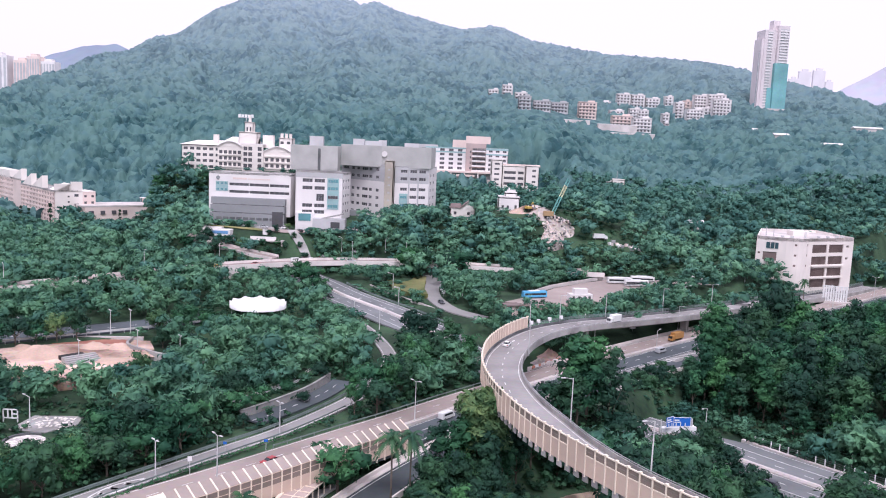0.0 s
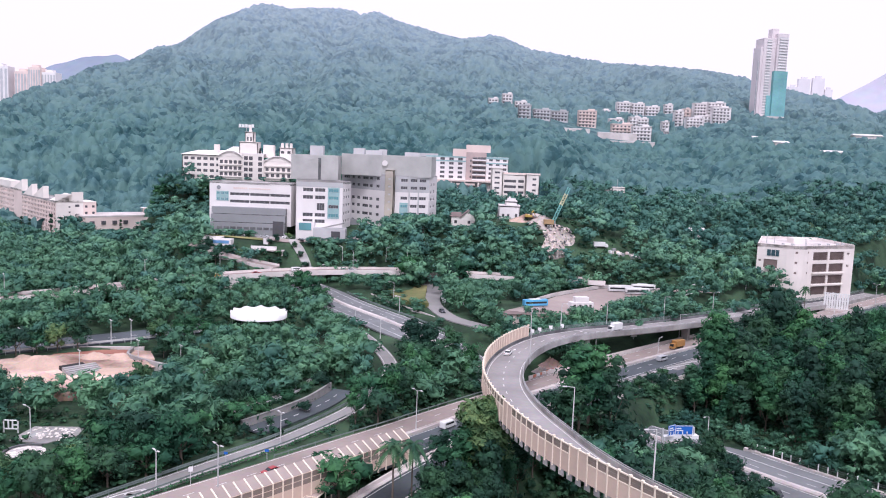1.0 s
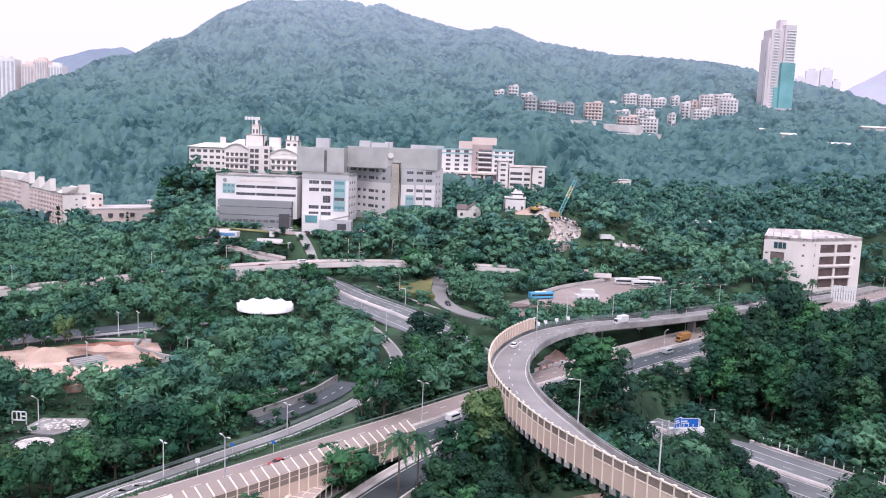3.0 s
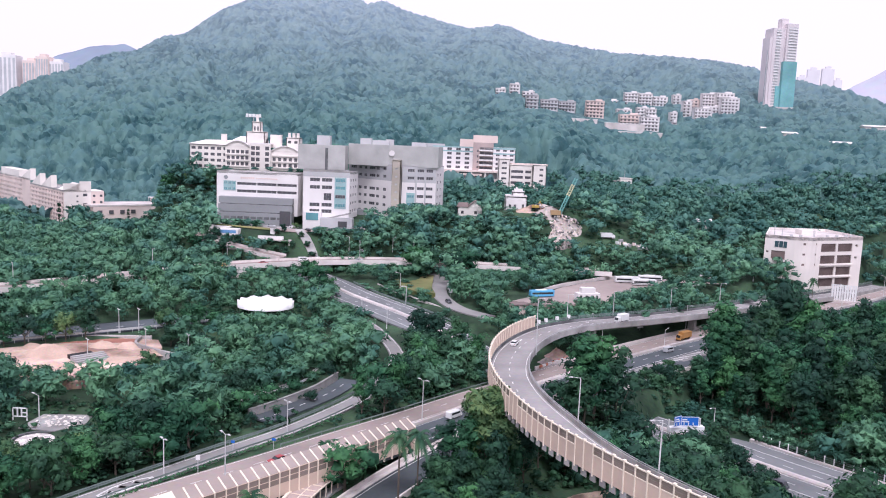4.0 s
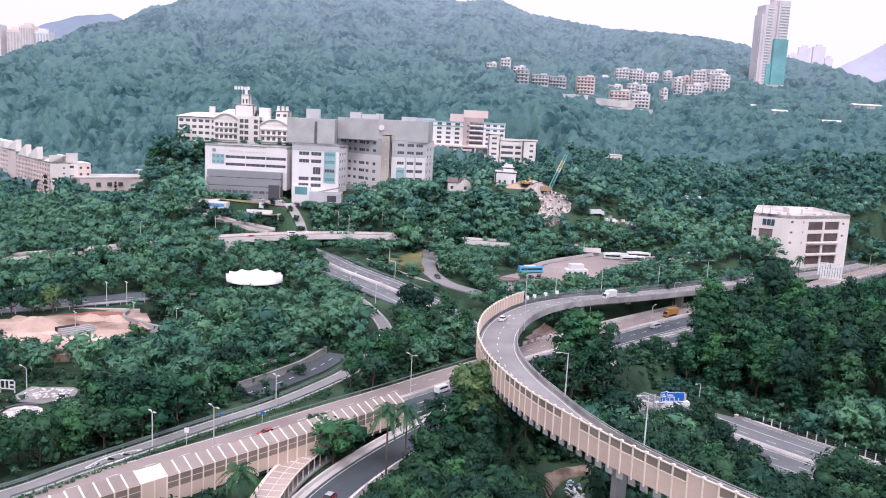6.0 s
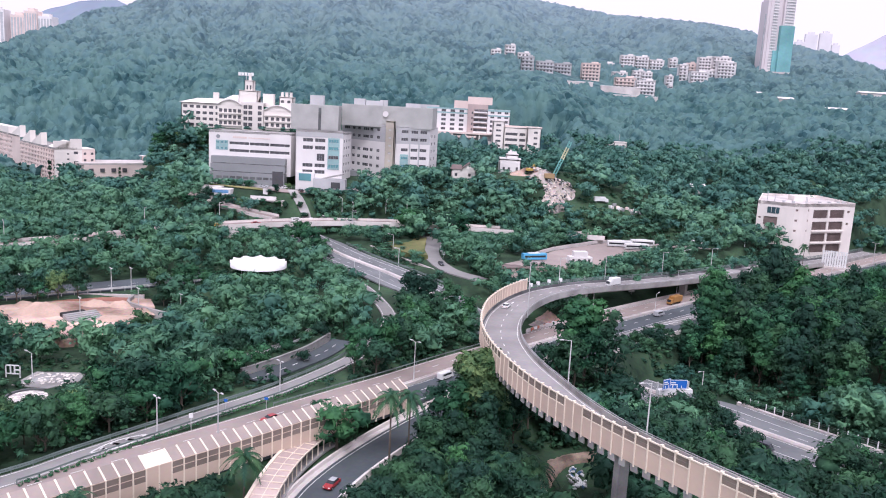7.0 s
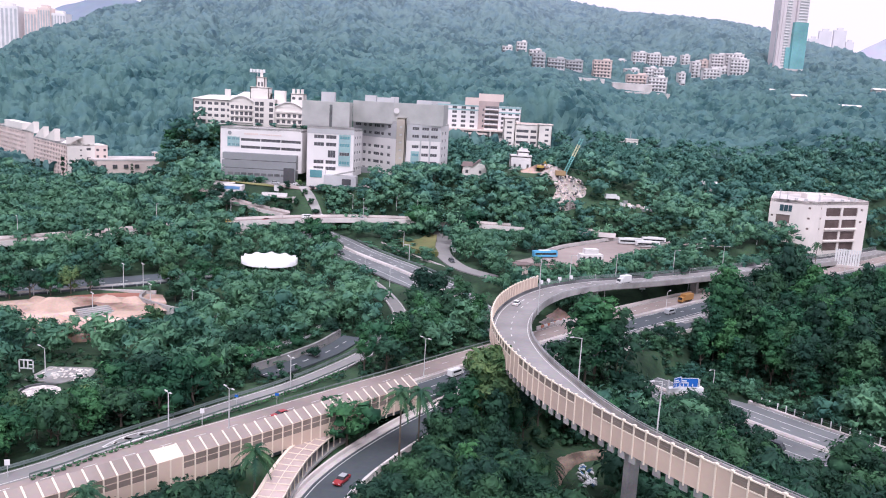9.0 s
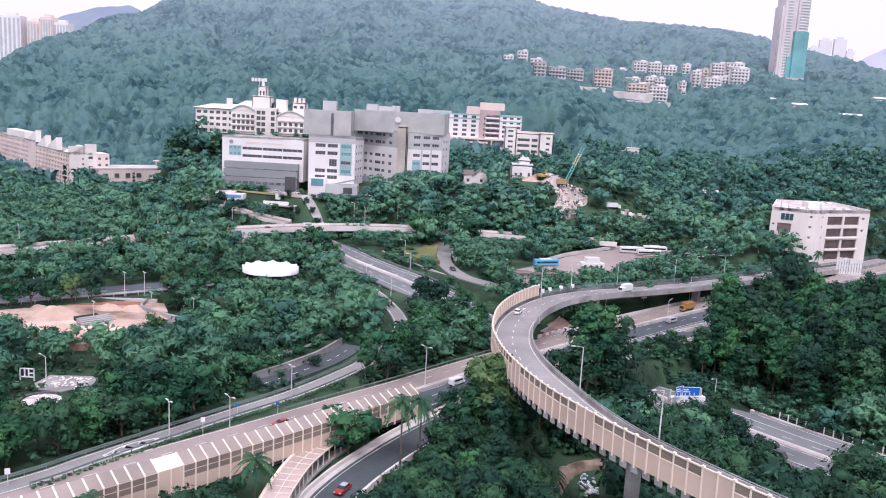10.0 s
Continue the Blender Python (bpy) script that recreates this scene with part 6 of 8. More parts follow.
# ---- tent, works site, plaza, bus yard, small houses ----
def tent():
    r = thing("event_tent", pose(-71, 305, 0.5), "large white oval tent with a scalloped rim", "tent")
    n, rings = 48, 7
    v, f = [(0, 0, 6.2)], []
    for j in range(1, rings + 1):
        s = j / rings
        for i in range(n):
            a = 2 * math.pi * i / n
            sc = 1 - 2 * abs(math.sin(5.5 * a))
            rad = s * (1 + 0.03 * sc * s)
            v.append((10.6 * rad * math.cos(a), 9.6 * rad * math.sin(a), 6.2 + 0.8 * s**2 + 0.45 * sc * s**3))
    for i in range(n):
        v.append((10.8 * math.cos(2 * math.pi * i / n), 9.8 * math.sin(2 * math.pi * i / n), 4.6))
    for i in range(n):
        f.append((0, 1 + i, 1 + (i + 1) % n))
    for j in range(rings):
        for i in range(n):
            a, b = 1 + j * n + i, 1 + j * n + (i + 1) % n
            f.append((a, a + n, b + n, b))
    part("canopy", raw_mesh("canopy", v, f), TENT_WHITE, r, smooth=True)
    for i in range(9):
        a = 2 * math.pi * i / 9
        part("pole", Geo().tube((10.3 * math.cos(a), 6.6 * math.sin(a), -1.5), (10.3 * math.cos(a), 6.6 * math.sin(a), 4.2), 0.1, 0.1, 6), STEEL, r)


tent()


def heap(name, x, y, z, rx, ry, h, material, label, seed, rough=0.25, category="heap", drape=False):
    """An uneven mound; drape: its foot follows the slope."""
    n, rings = 30, 9
    v, f = [], []
    for j in range(rings + 1):
        s = j / rings
        for i in range(n):
            a = 2 * math.pi * i / n
            k = noise.noise((math.cos(a) * 2 * s * 1.7 + seed, math.sin(a) * 2 * s * 1.7, seed * 0.7))
            k2 = noise.noise((math.cos(a) * 7 * s + seed, math.sin(a) * 7 * s, seed))
            rr = s * (1 + 0.22 * noise.noise((math.cos(a) * 1.3, math.sin(a) * 1.3, seed)))
            v.append((rx * rr * math.cos(a), ry * rr * math.sin(a), h * (1 - s * s) ** 1.5 * (1 + rough * 1.6 * k) + rough * h * 0.25 * k2 * (1 - s * s) - 0.3 * s))
    for j in range(rings):
        for i in range(n):
            a, b = j * n + i, j * n + (i + 1) % n
            f.append((a, a + n, b + n, b))
    if drape:
        g0 = ground_at(x, y)
        v = [(a, b, c + ground_at(x + a, y + b) - g0) for a, b, c in v]
    ob = part(name, raw_mesh(name, v, f), material, smooth=True, m=pose(x, y, z))
    return tagged(ob, label, category)


def works_site():
    out = [(-152, 240), (-136, 256), (-112, 262), (-97, 262), (-92, 252), (-91, 238), (-95, 216), (-104, 212), (-122, 216), (-146, 222)]
    structure("ground_works", Geo().prism(out, -2.5, 1.1).mesh("ground_works"), SOIL, "bare pinkish earth of a works site", "ground")
    strip = Geo().sweep(spline([(-160, 236, 1.15), (-138, 251, 1.15), (-120, 256.5, 1.15), (-104, 259.5, 1.15)], 3), [(-2.6, 0.05), (2.6, 0.05), (2.6, -0.3), (-2.6, -0.3)])
    structure("track_red", strip.mesh("track_red"), RED_TRACK, "red-brown earth track at the edge of the works", "track")
    kerb = Geo().sweep(spline([(-164, 241, 1.2), (-142, 254.5, 1.2), (-121, 261, 1.2), (-100, 264, 1.2)], 3), [(-0.5, 0.7), (0.5, 0.7), (0.5, -1), (-0.5, -1)])
    structure("kerb_wall", kerb.mesh("kerb_wall"), CONCRETE_PALE, "low pale wall behind the works", "wall")
    wallp = spline([(-103, 262, 1), (-101.5, 254, 1), (-96, 249, 1), (-88, 244, 1), (-80, 241, 1), (-72, 243, 1)], 2)
    structure("curved_wall", Geo().sweep(wallp, [(-0.4, 1.3), (0.4, 1.3), (0.4, -2), (-0.4, -2)]).mesh("curved_wall"), CONCRETE, "curved grey retaining wall", "wall")
    for k, (x, y, rx, ry, h) in enumerate(((-122, 239, 9, 6, 3.0), (-137, 233, 8, 5, 2.2), (-111, 251, 6, 4, 1.8), (-103, 252, 5, 4, 1.5), (-99, 236, 7, 5, 0.9), (-131, 246, 5, 3, 1.3))):
        heap("sand_mound", x, y, 1.05, rx, ry, h, SAND, "smooth heap of pale pinkish sand", k + 3)
    for k, (x, y, rx, ry, h) in enumerate(((-116, 228, 8, 4, 0.9), (-94, 246, 7, 3, 0.8), (-128, 226, 7, 4, 1.0), (-90, 232, 5, 6, 0.8), (-108, 241, 6, 3, 0.8), (-142, 238, 5, 4, 1.1))):
        heap("earth_ridge", x, y, 1.05, rx, ry, h, SOIL, "uneven ridge of bare reddish earth", k + 40, 0.7)
    st = thing("concrete_steps", pose(-105.5, 233, 1.1, 0, 0, 48), "grey concrete steps of an unfinished ramp", "steps")
    for k in range(5):
        part("step", Geo().box(-5, k * 1.1, -0.5, 5, k * 1.1 + 1.1, 0.25 + 0.3 * k), CONCRETE, st)
    part("dark_sheet", Geo().box(-4.5, 5.6, 0, 2.5, 8.8, 1.2), BLACK, st)


works_site()


def plaza():
    r = thing("round_plaza", pose(-93.4, 175.0, -0.9), "round pale stone plaza ringed by a low kerb", "plaza")
    n = 40
    part("paving", Geo().tube((0, 0, -0.4), (0, 0, 0.12), 4.2, 4.2, n), CONCRETE_PALE, r)
    arc = [(4.7 * math.cos(2 * math.pi * i / n), 4.7 * math.sin(2 * math.pi * i / n), 0.0) for i in range(8, 37)]
    part("kerb", Geo().sweep(arc, [(-0.2, -0.3), (-0.2, 0.5), (0.2, 0.5), (0.2, -0.3)]), CONCRETE_DARK, r)
    rnd = random.Random(4)
    me = Geo().box(-0.35, -0.25, 0, 0.35, 0.25, 0.14).mesh("slab")
    for k in range(90):
        a, s = rnd.random() * 6.283, 3.9 * rnd.random() ** 0.5
        part("slab", me, WHITE_WALL if k % 3 else CREAM_WALL, r, m=pose(s * math.cos(a), s * math.sin(a), 0.06, rnd.uniform(-8, 8), rnd.uniform(-8, 8), rnd.random() * 180))
    path = structure("path_stone", Geo().prism([(-101, 182), (-92, 181), (-87, 187), (-88, 193), (-100, 192)], -1.5, -0.8).mesh("path_stone"), CONCRETE, "broken stone path beside the plaza", "path")
    for k in range(70):
        x, y = rnd.uniform(-99, -88.5), rnd.uniform(183, 191)
        part("slab", me, CONCRETE_PALE if k % 3 else CONCRETE, path, m=pose(x, y, -0.8, rnd.uniform(-9, 9), rnd.uniform(-9, 9), rnd.random() * 180))
    gate = thing("cutout_screen", pose(-103.5, 187.5, -1) @ Matrix.Scale(0.62, 4), "white upright frame with cut-out shapes beside a path", "frame")
    for x0, z0, x1, z1 in ((-3, 0, -2.6, 5.2), (-3, 4.8, 3, 5.2), (2.6, 0, 3, 5.2), (-3, 1.4, 3, 1.8), (-1.2, 1.8, -0.7, 4.8), (0.4, 1.8, 0.9, 4.8), (0.9, 3.0, 2.6, 3.4)):
        part("bar", Geo().box(x0, -0.2, z0, x1, 0.2, z1), SIGN_WHITE, gate)
    stand(LAMP_S, pose(-98, 186, -1, 0, 0, 60))


plaza()


def bus_yard():
    out = [(26, 327), (40, 345), (52, 366), (68, 384), (82, 397), (104, 401), (136, 410), (138, 398), (110, 380), (84, 354), (60, 328), (40, 322)]
    structure("yard", Geo().prism(out, 5.0, 7.3).mesh("yard"), CONCRETE_ROAD, "pale concrete bus yard", "yard")
    structure("yard_wall", Geo().sweep(spline([(38, 346, 7), (51, 367, 7), (67.5, 385, 7), (81, 398, 7), (104, 402, 7)], 3), [(-0.25, 0), (-0.25, 1.6), (0.25, 1.6), (0.25, 0)]).mesh("yard_wall"), CONCRETE_PALE, "pale wall behind the bus yard", "wall")
    k = thing("kiosk", pose(28, 316, 5.2, 0, 0, 20), "small flat-roofed pink kiosk among trees", "kiosk")
    part("wall", Geo().box(-3, -2.5, -2, 3, 2.5, 3), PINK_WALL, k)
    part("roof", Geo().box(-3.5, -3, 3, 3.5, 3, 3.4), BROWN_LOUVRE, k)
    k = thing("yard_office", pose(58.5, 336, 7.3, 0, 0, 12), "small white yard office with dark openings", "office")
    part("wall", Geo().box(-5, -2, 0, 5, 2, 3.2), WHITE_WALL, k)
    part("upper_box", Geo().box(-3, -1.5, 3.2, 3, 1.8, 5.4), WHITE_WALL, k)
    for x in (-3.5, -1.0, 1.5, 3.6):
        part("opening", Geo().box(x - 0.5, -2.06, 0.4, x + 0.5, -2.0, 2.4), GLASS_DARK, k)


bus_yard()


def pitched_house():
    r = thing("gabled_house", pose(2.5, 452, 27.0), "cream house with a brown pitched roof above the trees", "house")
    wall(r, 0, 0, 14, 0, 0, 9, CREAM_WALL, [(2, 5, 3.6, 6.8), (9.5, 5, 11.1, 6.8)], frame_mat=PINK_WALL, bars=1)
    wall(r, 14, 0, 14, 9, 0, 9, CREAM_WALL)
    wall(r, 14, 9, 0, 9, 0, 9, CREAM_WALL)
    wall(r, 0, 9, 0, 0, 0, 9, CREAM_WALL)
    part("gable", Geo().add([(6, -0.1, 9), (14, -0.1, 9), (10, -0.1, 12.2), (6, 0.3, 9), (14, 0.3, 9), (10, 0.3, 12.2)], [(0, 1, 2), (5, 4, 3), (0, 2, 5, 3), (1, 4, 5, 2)]), CREAM_WALL, r)
    part("roof", Geo().add([(5.4, -0.8, 8.6), (10, -0.8, 12.4), (10, 9.5, 12.4), (5.4, 9.5, 8.6), (14.6, -0.8, 8.6), (14.6, 9.5, 8.6), (10, -0.8, 12.7), (10, 9.5, 12.7), (5.2, -0.8, 8.8), (5.2, 9.5, 8.8), (14.8, -0.8, 8.8), (14.8, 9.5, 8.8)], [(0, 1, 2, 3), (1, 4, 5, 2), (8, 9, 7, 6), (6, 7, 11, 10), (0, 8, 6, 1), (1, 6, 10, 4)]), BROWN_LOUVRE, r)
    part("side_roof", Geo().add([(-0.6, -0.6, 9), (6, -0.6, 9), (6, 9.6, 9), (-0.6, 9.6, 9), (0.5, 4.5, 11.2), (6, 4.5, 11.2)], [(0, 1, 5, 4), (2, 3, 4, 5), (3, 0, 4), (3, 2, 1, 0)]), BROWN_LOUVRE, r)


def white_villa():
    r = thing("white_villa", pose(30.5, 470, 27) @ Matrix.Diagonal((1, 1, 1.35, 1)), "white flat-roofed house with stepped roof storeys", "house")
    box_block(r, 0, 0, 12.5, 9, 0, 11, WHITE_WALL, [(2, 6, 3.4, 7.6), (5, 6, 6.4, 7.6), (9.6, 6, 11, 7.8), (9.6, 2.6, 11, 4.4)], right=[(3, 6, 5, 8)], frame_mat=GREY_PALE, bars=1)
    box_block(r, 4, 2, 7, 6, 11, 13, WHITE_WALL, rim=0.4)
    part("roof_beam", Geo().box(5, 3, 13, 10, 4, 14.4).box(6, 5, 13, 7, 6, 15), WHITE_WALL, r)


pitched_house()
white_villa()


DIGGER_YELLOW = surface("dusty_yellow_paint", (0.55, 0.38, 0.10), 0.5, 0.1)


def works_slope():
    """Rubble, machine and crane on the cut slope."""
    at = lambda x, y: ground_at(x, y) + 0.2
    heap("rubble_mound", 61, 433, at(61, 433), 8.5, 7, 2.2, RUBBLE, "pale broken rubble on a cut slope", 9, 0.6, "heap", True)
    heap("rubble_mound", 58, 425, at(58, 425), 7, 7, 2.0, RUBBLE, "pale broken rubble spilling down the slope", 17, 0.6, "heap", True)
    heap("rubble_mound", 53, 444, at(53, 444), 8, 7, 2.2, RUBBLE, "dusty rubble beside a cutting", 19, 0.6, "heap", True)
    heap("earth_mound", 44, 452, at(44, 452), 9, 7, 1.8, SOIL, "bare brown earth of a cutting", 12, 0.5, "heap", True)
    heap("earth_mound", 50, 463, at(50, 463), 9, 8, 2.2, RUBBLE, "bare brown earth of a cutting", 14, 0.5, "heap", True)
    digger = thing("excavator", pose(46, 446, at(46, 446) + 1.2, 0, 0, 40), "yellow excavator on the bare earth", "excavator")
    part("track", Geo().box(-2, -1.5, 0, 2, -0.9, 0.9), BLACK, digger)
    part("track", Geo().box(-2, 0.9, 0, 2, 1.5, 0.9), BLACK, digger)
    part("body", Geo().box(-1.9, -1.3, 0.9, 1.2, 1.3, 2.3).mesh("body", 0.1), DIGGER_YELLOW, digger)
    part("cab", Geo().box(0.1, -1.3, 2.3, 1.4, -0.1, 3.3).mesh("cab", 0.08), GLASS_DARK, digger)
    part("boom", Geo().tube((1.0, 0.4, 1.8), (3.6, 0.4, 4.4), 0.28, 0.22, 6).tube((3.6, 0.4, 4.4), (5.4, 0.4, 1.6), 0.22, 0.16, 6), DIGGER_YELLOW, digger)
    part("bucket", Geo().box(4.9, -0.1, 0.7, 5.8, 0.9, 1.6), STEEL, digger)
    hut = thing("site_cabin", pose(55, 470, ground_at(55, 470), 0, 0, 20), "white site cabin beside the cutting", "cabin")
    part("wall", Geo().box(-3, -1.3, -1, 3, 1.3, 3.0), WHITE_WALL, hut)
    part("roof", Geo().box(-3.2, -1.5, 3.0, 3.2, 1.5, 3.2), GREY_PALE, hut)
    part("window", Geo().box(-1.6, -1.36, 1.2, 1.6, -1.3, 2.2), GLASS_DARK, hut)
    rnd = random.Random(8)
    for k in range(110):
        a, s = rnd.random() * 6.283, rnd.random() ** 0.5
        low = k % 3 == 0
        x, y = (58 + 6 * s * math.cos(a), 425 + 6 * s * math.sin(a)) if low else (61 + 9 * s * math.cos(a), 434 + 7 * s * math.sin(a))
        zz = ground_at(x, y) + 0.4 + (2.0 if low else 2.6) * (1 - s * s) ** 1.5
        w_ = 0.4 + 0.9 * rnd.random()
        b = part("rubble_block", Geo().box(-w_, -0.6 * w_, -0.3, 0.9 * w_, 0.5, 0.3), (CONCRETE_PALE, BEIGE_WALL, CONCRETE, PINK_WALL, CONCRETE_DARK)[k % 5], m=pose(x, y, zz, rnd.random() * 90, rnd.random() * 90, rnd.random() * 180))
        tagged(b, "broken pale concrete block on the heap", "rubble", "rubble blocks")
    c = thing("crawler_crane", pose(57, 440, ground_at(57, 440)), "crawler crane with a teal and cream lattice boom", "crane")
    part("track", Geo().box(-3, -2.6, 0, 3, -1.6, 1.1), BLACK, c)
    part("track", Geo().box(-3, 1.6, 0, 3, 2.6, 1.1), BLACK, c)
    part("cab", Geo().box(-3.5, -1.8, 1.1, 2.0, 1.8, 3.6), surface("crane_orange", (0.38, 0.26, 0.14), 0.5, 0.1), c)
    a, b = Vector((1.5, 0, 2.0)), Vector((9.5, 0, 21.5))
    d = (b - a).normalized()
    side = Vector((0, 1, 0))
    nrm = d.cross(side)
    teal = surface("teal_boom_paint", (0.20, 0.48, 0.45), 0.5, 0.1)
    cream = surface("cream_boom_paint", (0.70, 0.68, 0.45), 0.5, 0.1)
    for s0, s1, mt in ((0.0, 0.5, teal), (0.5, 0.82, cream), (0.82, 1.0, teal)):
        g = Geo()
        for u, w in ((-0.9, -0.7), (0.9, -0.7), (0.9, 0.7), (-0.9, 0.7)):
            g.tube(a.lerp(b, s0) + side * u + nrm * w, a.lerp(b, s1) + side * u + nrm * w, 0.16, 0.16, 5)
        n = int((s1 - s0) * 16)
        for k in range(n):
            p0, p1 = a.lerp(b, s0 + (s1 - s0) * k / n), a.lerp(b, s0 + (s1 - s0) * (k + 1) / n)
            sg = 1 if k % 2 else -1
            for w in (-0.7, 0.7):
                g.tube(p0 + side * 0.9 * sg + nrm * w, p1 - side * 0.9 * sg + nrm * w, 0.09, 0.09, 4)
            for u in (-0.9, 0.9):
                g.tube(p0 + side * u + nrm * 0.7 * sg, p1 + side * u - nrm * 0.7 * sg, 0.09, 0.09, 4)
        part("boom_section", g, mt, c)


works_slope()


BLUE_SHEET = surface("pale_blue_sheet", (0.16, 0.34, 0.60), 0.6, 0.1)


def draped(name, path, half, lift, material, label, category):
    """A paved strip that follows the ground."""
    side = sides(path)
    v, f, n = [], [], 5
    for (x, y, _), (sx, sy, *_) in zip(path, side):
        for k in range(n):
            o = half * (2 * k / (n - 1) - 1)
            v.append((x + sx * o, y + sy * o, ground_at(x + sx * o, y + sy * o) + lift))
    for i in range(len(path) - 1):
        for k in range(n - 1):
            a_ = i * n + k
            f.append((a_, a_ + 1, a_ + n + 1, a_ + n))
    m = part(name, raw_mesh(name, v, f), material)
    so = m.modifiers.new("depth", "SOLIDIFY")
    so.thickness, so.offset = 0.3, -1
    return tagged(m, label, category, "", "structure")


DRIVE = spline([(-67, 392, 0), (-70, 400, 0), (-74, 406, 0), (-79, 413, 0), (-80, 421, 0), (-74, 427, 0), (-62, 426.5, 0), (-48, 436, 0), (-40, 446, 0)], 2)


def forecourt():
    """Drive, sheds, wall and little lawn below the hospital."""
    draped("road_drive", DRIVE, 2.2, 0.35, CONCRETE, "pale concrete drive winding up to the hospital", "drive")
    draped("forecourt_paving", spline([(-134, 432, 0), (-110, 432, 0), (-84, 431, 0)], 4), 5.0, 0.2, CONCRETE, "grey paved forecourt before the hospital", "paving")
    draped("apron_paving", spline([(-97, 419, 0), (-84, 416, 0), (-72, 419, 0), (-60, 421, 0)], 3), 5.5, 0.28, CONCRETE_ROAD, "pale paved apron below the hospital steps", "paving")
    draped("lawn_strip", spline([(-122, 418, 0), (-106, 416, 0), (-90, 416, 0)], 3), 5.5, 0.25, GRASS_PALE, "small dry lawn below the hospital podium", "lawn")
    s = thing("site_shed", pose(-116, 404, ground_at(-116, 404) - 0.3), "low shed with a cream roof and a blue and white front", "shed")
    part("wall", Geo().box(-7, -3, -4, 8, 3, 3), WHITE_WALL, s)
    part("blue_panel", Geo().box(-4, -3.12, 1.0, 7, -3.02, 2.5), BLUE_SHEET, s)
    part("roof", Geo().box(-7.6, 0.5, 3, 2, 7, 3.5), CREAM_WALL, s)
    part("plinth", Geo().box(-9, -4.4, -4, 10, -3.1, -0.6), CONCRETE_PALE, s)
    w = thing("forecourt_wall", pose(-92.5, 404, ground_at(-92.5, 404) - 0.6), "long low white wall with piers below the hospital", "wall")
    part("wall", Geo().box(-6, -0.4, -3, 7, 0.4, 2.6), WHITE_WALL, w)
    part("slab", Geo().box(-7, -2, 0.4, 11, 2, 0.9), CONCRETE_PALE, w)
    for x in (-6.6, 1, 10):
        part("pier", Geo().box(x, -1.9, -5, x + 0.7, -1.3, 0.4), CONCRETE_PALE, w)
    k = thing("stair_kiosk", pose(-92, 409, ground_at(-92, 409)), "small white kiosk on the lawn below the hospital", "kiosk")
    part("body", Geo().box(-1.2, -1.2, -1, 1.2, 1.2, 2.6), WHITE_WALL, k)
    part("roof", Geo().box(-1.5, -1.5, 2.6, 1.5, 1.5, 2.8), CONCRETE, k)
    structure("verge_grass", Geo().prism([(-27, 372), (-8, 386), (-8, 352), (-6, 338), (-14, 340), (-22, 352)], 2, 7.0).mesh("verge_grass"), GRASS_PALE, "dry mown grass in the bend of the loop road", "lawn")


forecourt()


PIT_SOIL = surface("dry_dug_earth", (0.24, 0.175, 0.135), 0.95, 0.4, 0.8, 0.9, stains=0.5, tint=(0.40, 0.31, 0.24))


def dug_bank():
    """A bare bank with dumped debris under the flyover."""
    arc = spline([(22.5, 153.5, -7.0), (23.4, 158, -7.0), (25.7, 163.8, -7.0), (29.5, 169.6, -7.0), (34.6, 172.4, -7.0), (39.5, 174, -7.0)], 0.8)
    me = Geo().sweep(arc, [(-2.6, -0.8), (-2.0, 0.2), (-0.9, 0.75), (0.2, 0.95), (1.3, 0.6), (2.4, -0.1), (3.0, -0.8)]).mesh("earth_bank")
    for v in me.vertices:
        v.co += 0.5 * noise.noise_vector(v.co * 0.55) + 0.2 * noise.noise_vector(v.co * 1.7)
    tagged(part("earth_bank", me, PIT_SOIL, smooth=True), "curved bank of bare brown earth below the flyover", "bank")
    rnd = random.Random(2)
    for k in range(40):
        m = pose(31.3 + rnd.uniform(-1.6, 1.6), 161 + rnd.uniform(-5, 4), -6.9 + rnd.random() * 0.7, rnd.random() * 60, rnd.random() * 60, rnd.random() * 180)
        tagged(part("debris", Geo().box(-0.5, -0.35, -0.1, 0.5, 0.3, 0.15), SIGN_WHITE if k % 3 else (BLUE_TARP if k % 2 else CONCRETE), m=m), "dumped pale sheet lying on the bank", "debris", "debris on the bank")


BLUE_TARP = surface("dull_blue_sheet", (0.10, 0.20, 0.35), 0.5, 0.1)
dug_bank()


def loop_works():
    """A small works patch inside the bend of the flyover."""
    heap("earth_mound", 38, 267, 0.2, 4.5, 3.5, 2.4, SOIL, "mound of bare earth beside the main road", 51, 0.6)
    heap("rubble_mound", 33.5, 260, 0.1, 3, 2.5, 1.4, RUBBLE, "small mound of pale rubble beside the main road", 53, 0.6)
    rnd = random.Random(15)
    for k in range(9):
        b = thing("water_barrier", pose(30.5 + k * 1.15, 252.5 + k * 1.35, 0.05, 0, 0, 49 + rnd.uniform(-8, 8)), "orange and white plastic barrier beside the works", "barrier", "works barriers")
        part("body", Geo().box(-0.8, -0.25, 0, 0.8, 0.25, 0.9), SIGN_WHITE if k % 2 else BARRIER_RED, b)
        part("foot", Geo().box(-0.7, -0.4, 0, 0.7, 0.4, 0.18), CONCRETE, b)


BARRIER_RED = surface("faded_orange_plastic", (0.55, 0.20, 0.12), 0.5, 0.1)
loop_works()


# ---- vehicles ----
TYRE = BLACK
CHROME = STEEL
GLASS_CAR = surface("car_glass", (0.03, 0.035, 0.04), 0.08, 0.1, 1.0, 0.0, spec=0.6)
LAMP_RED = surface("red_lamp_lens", (0.4, 0.02, 0.02), 0.2, 0.05)


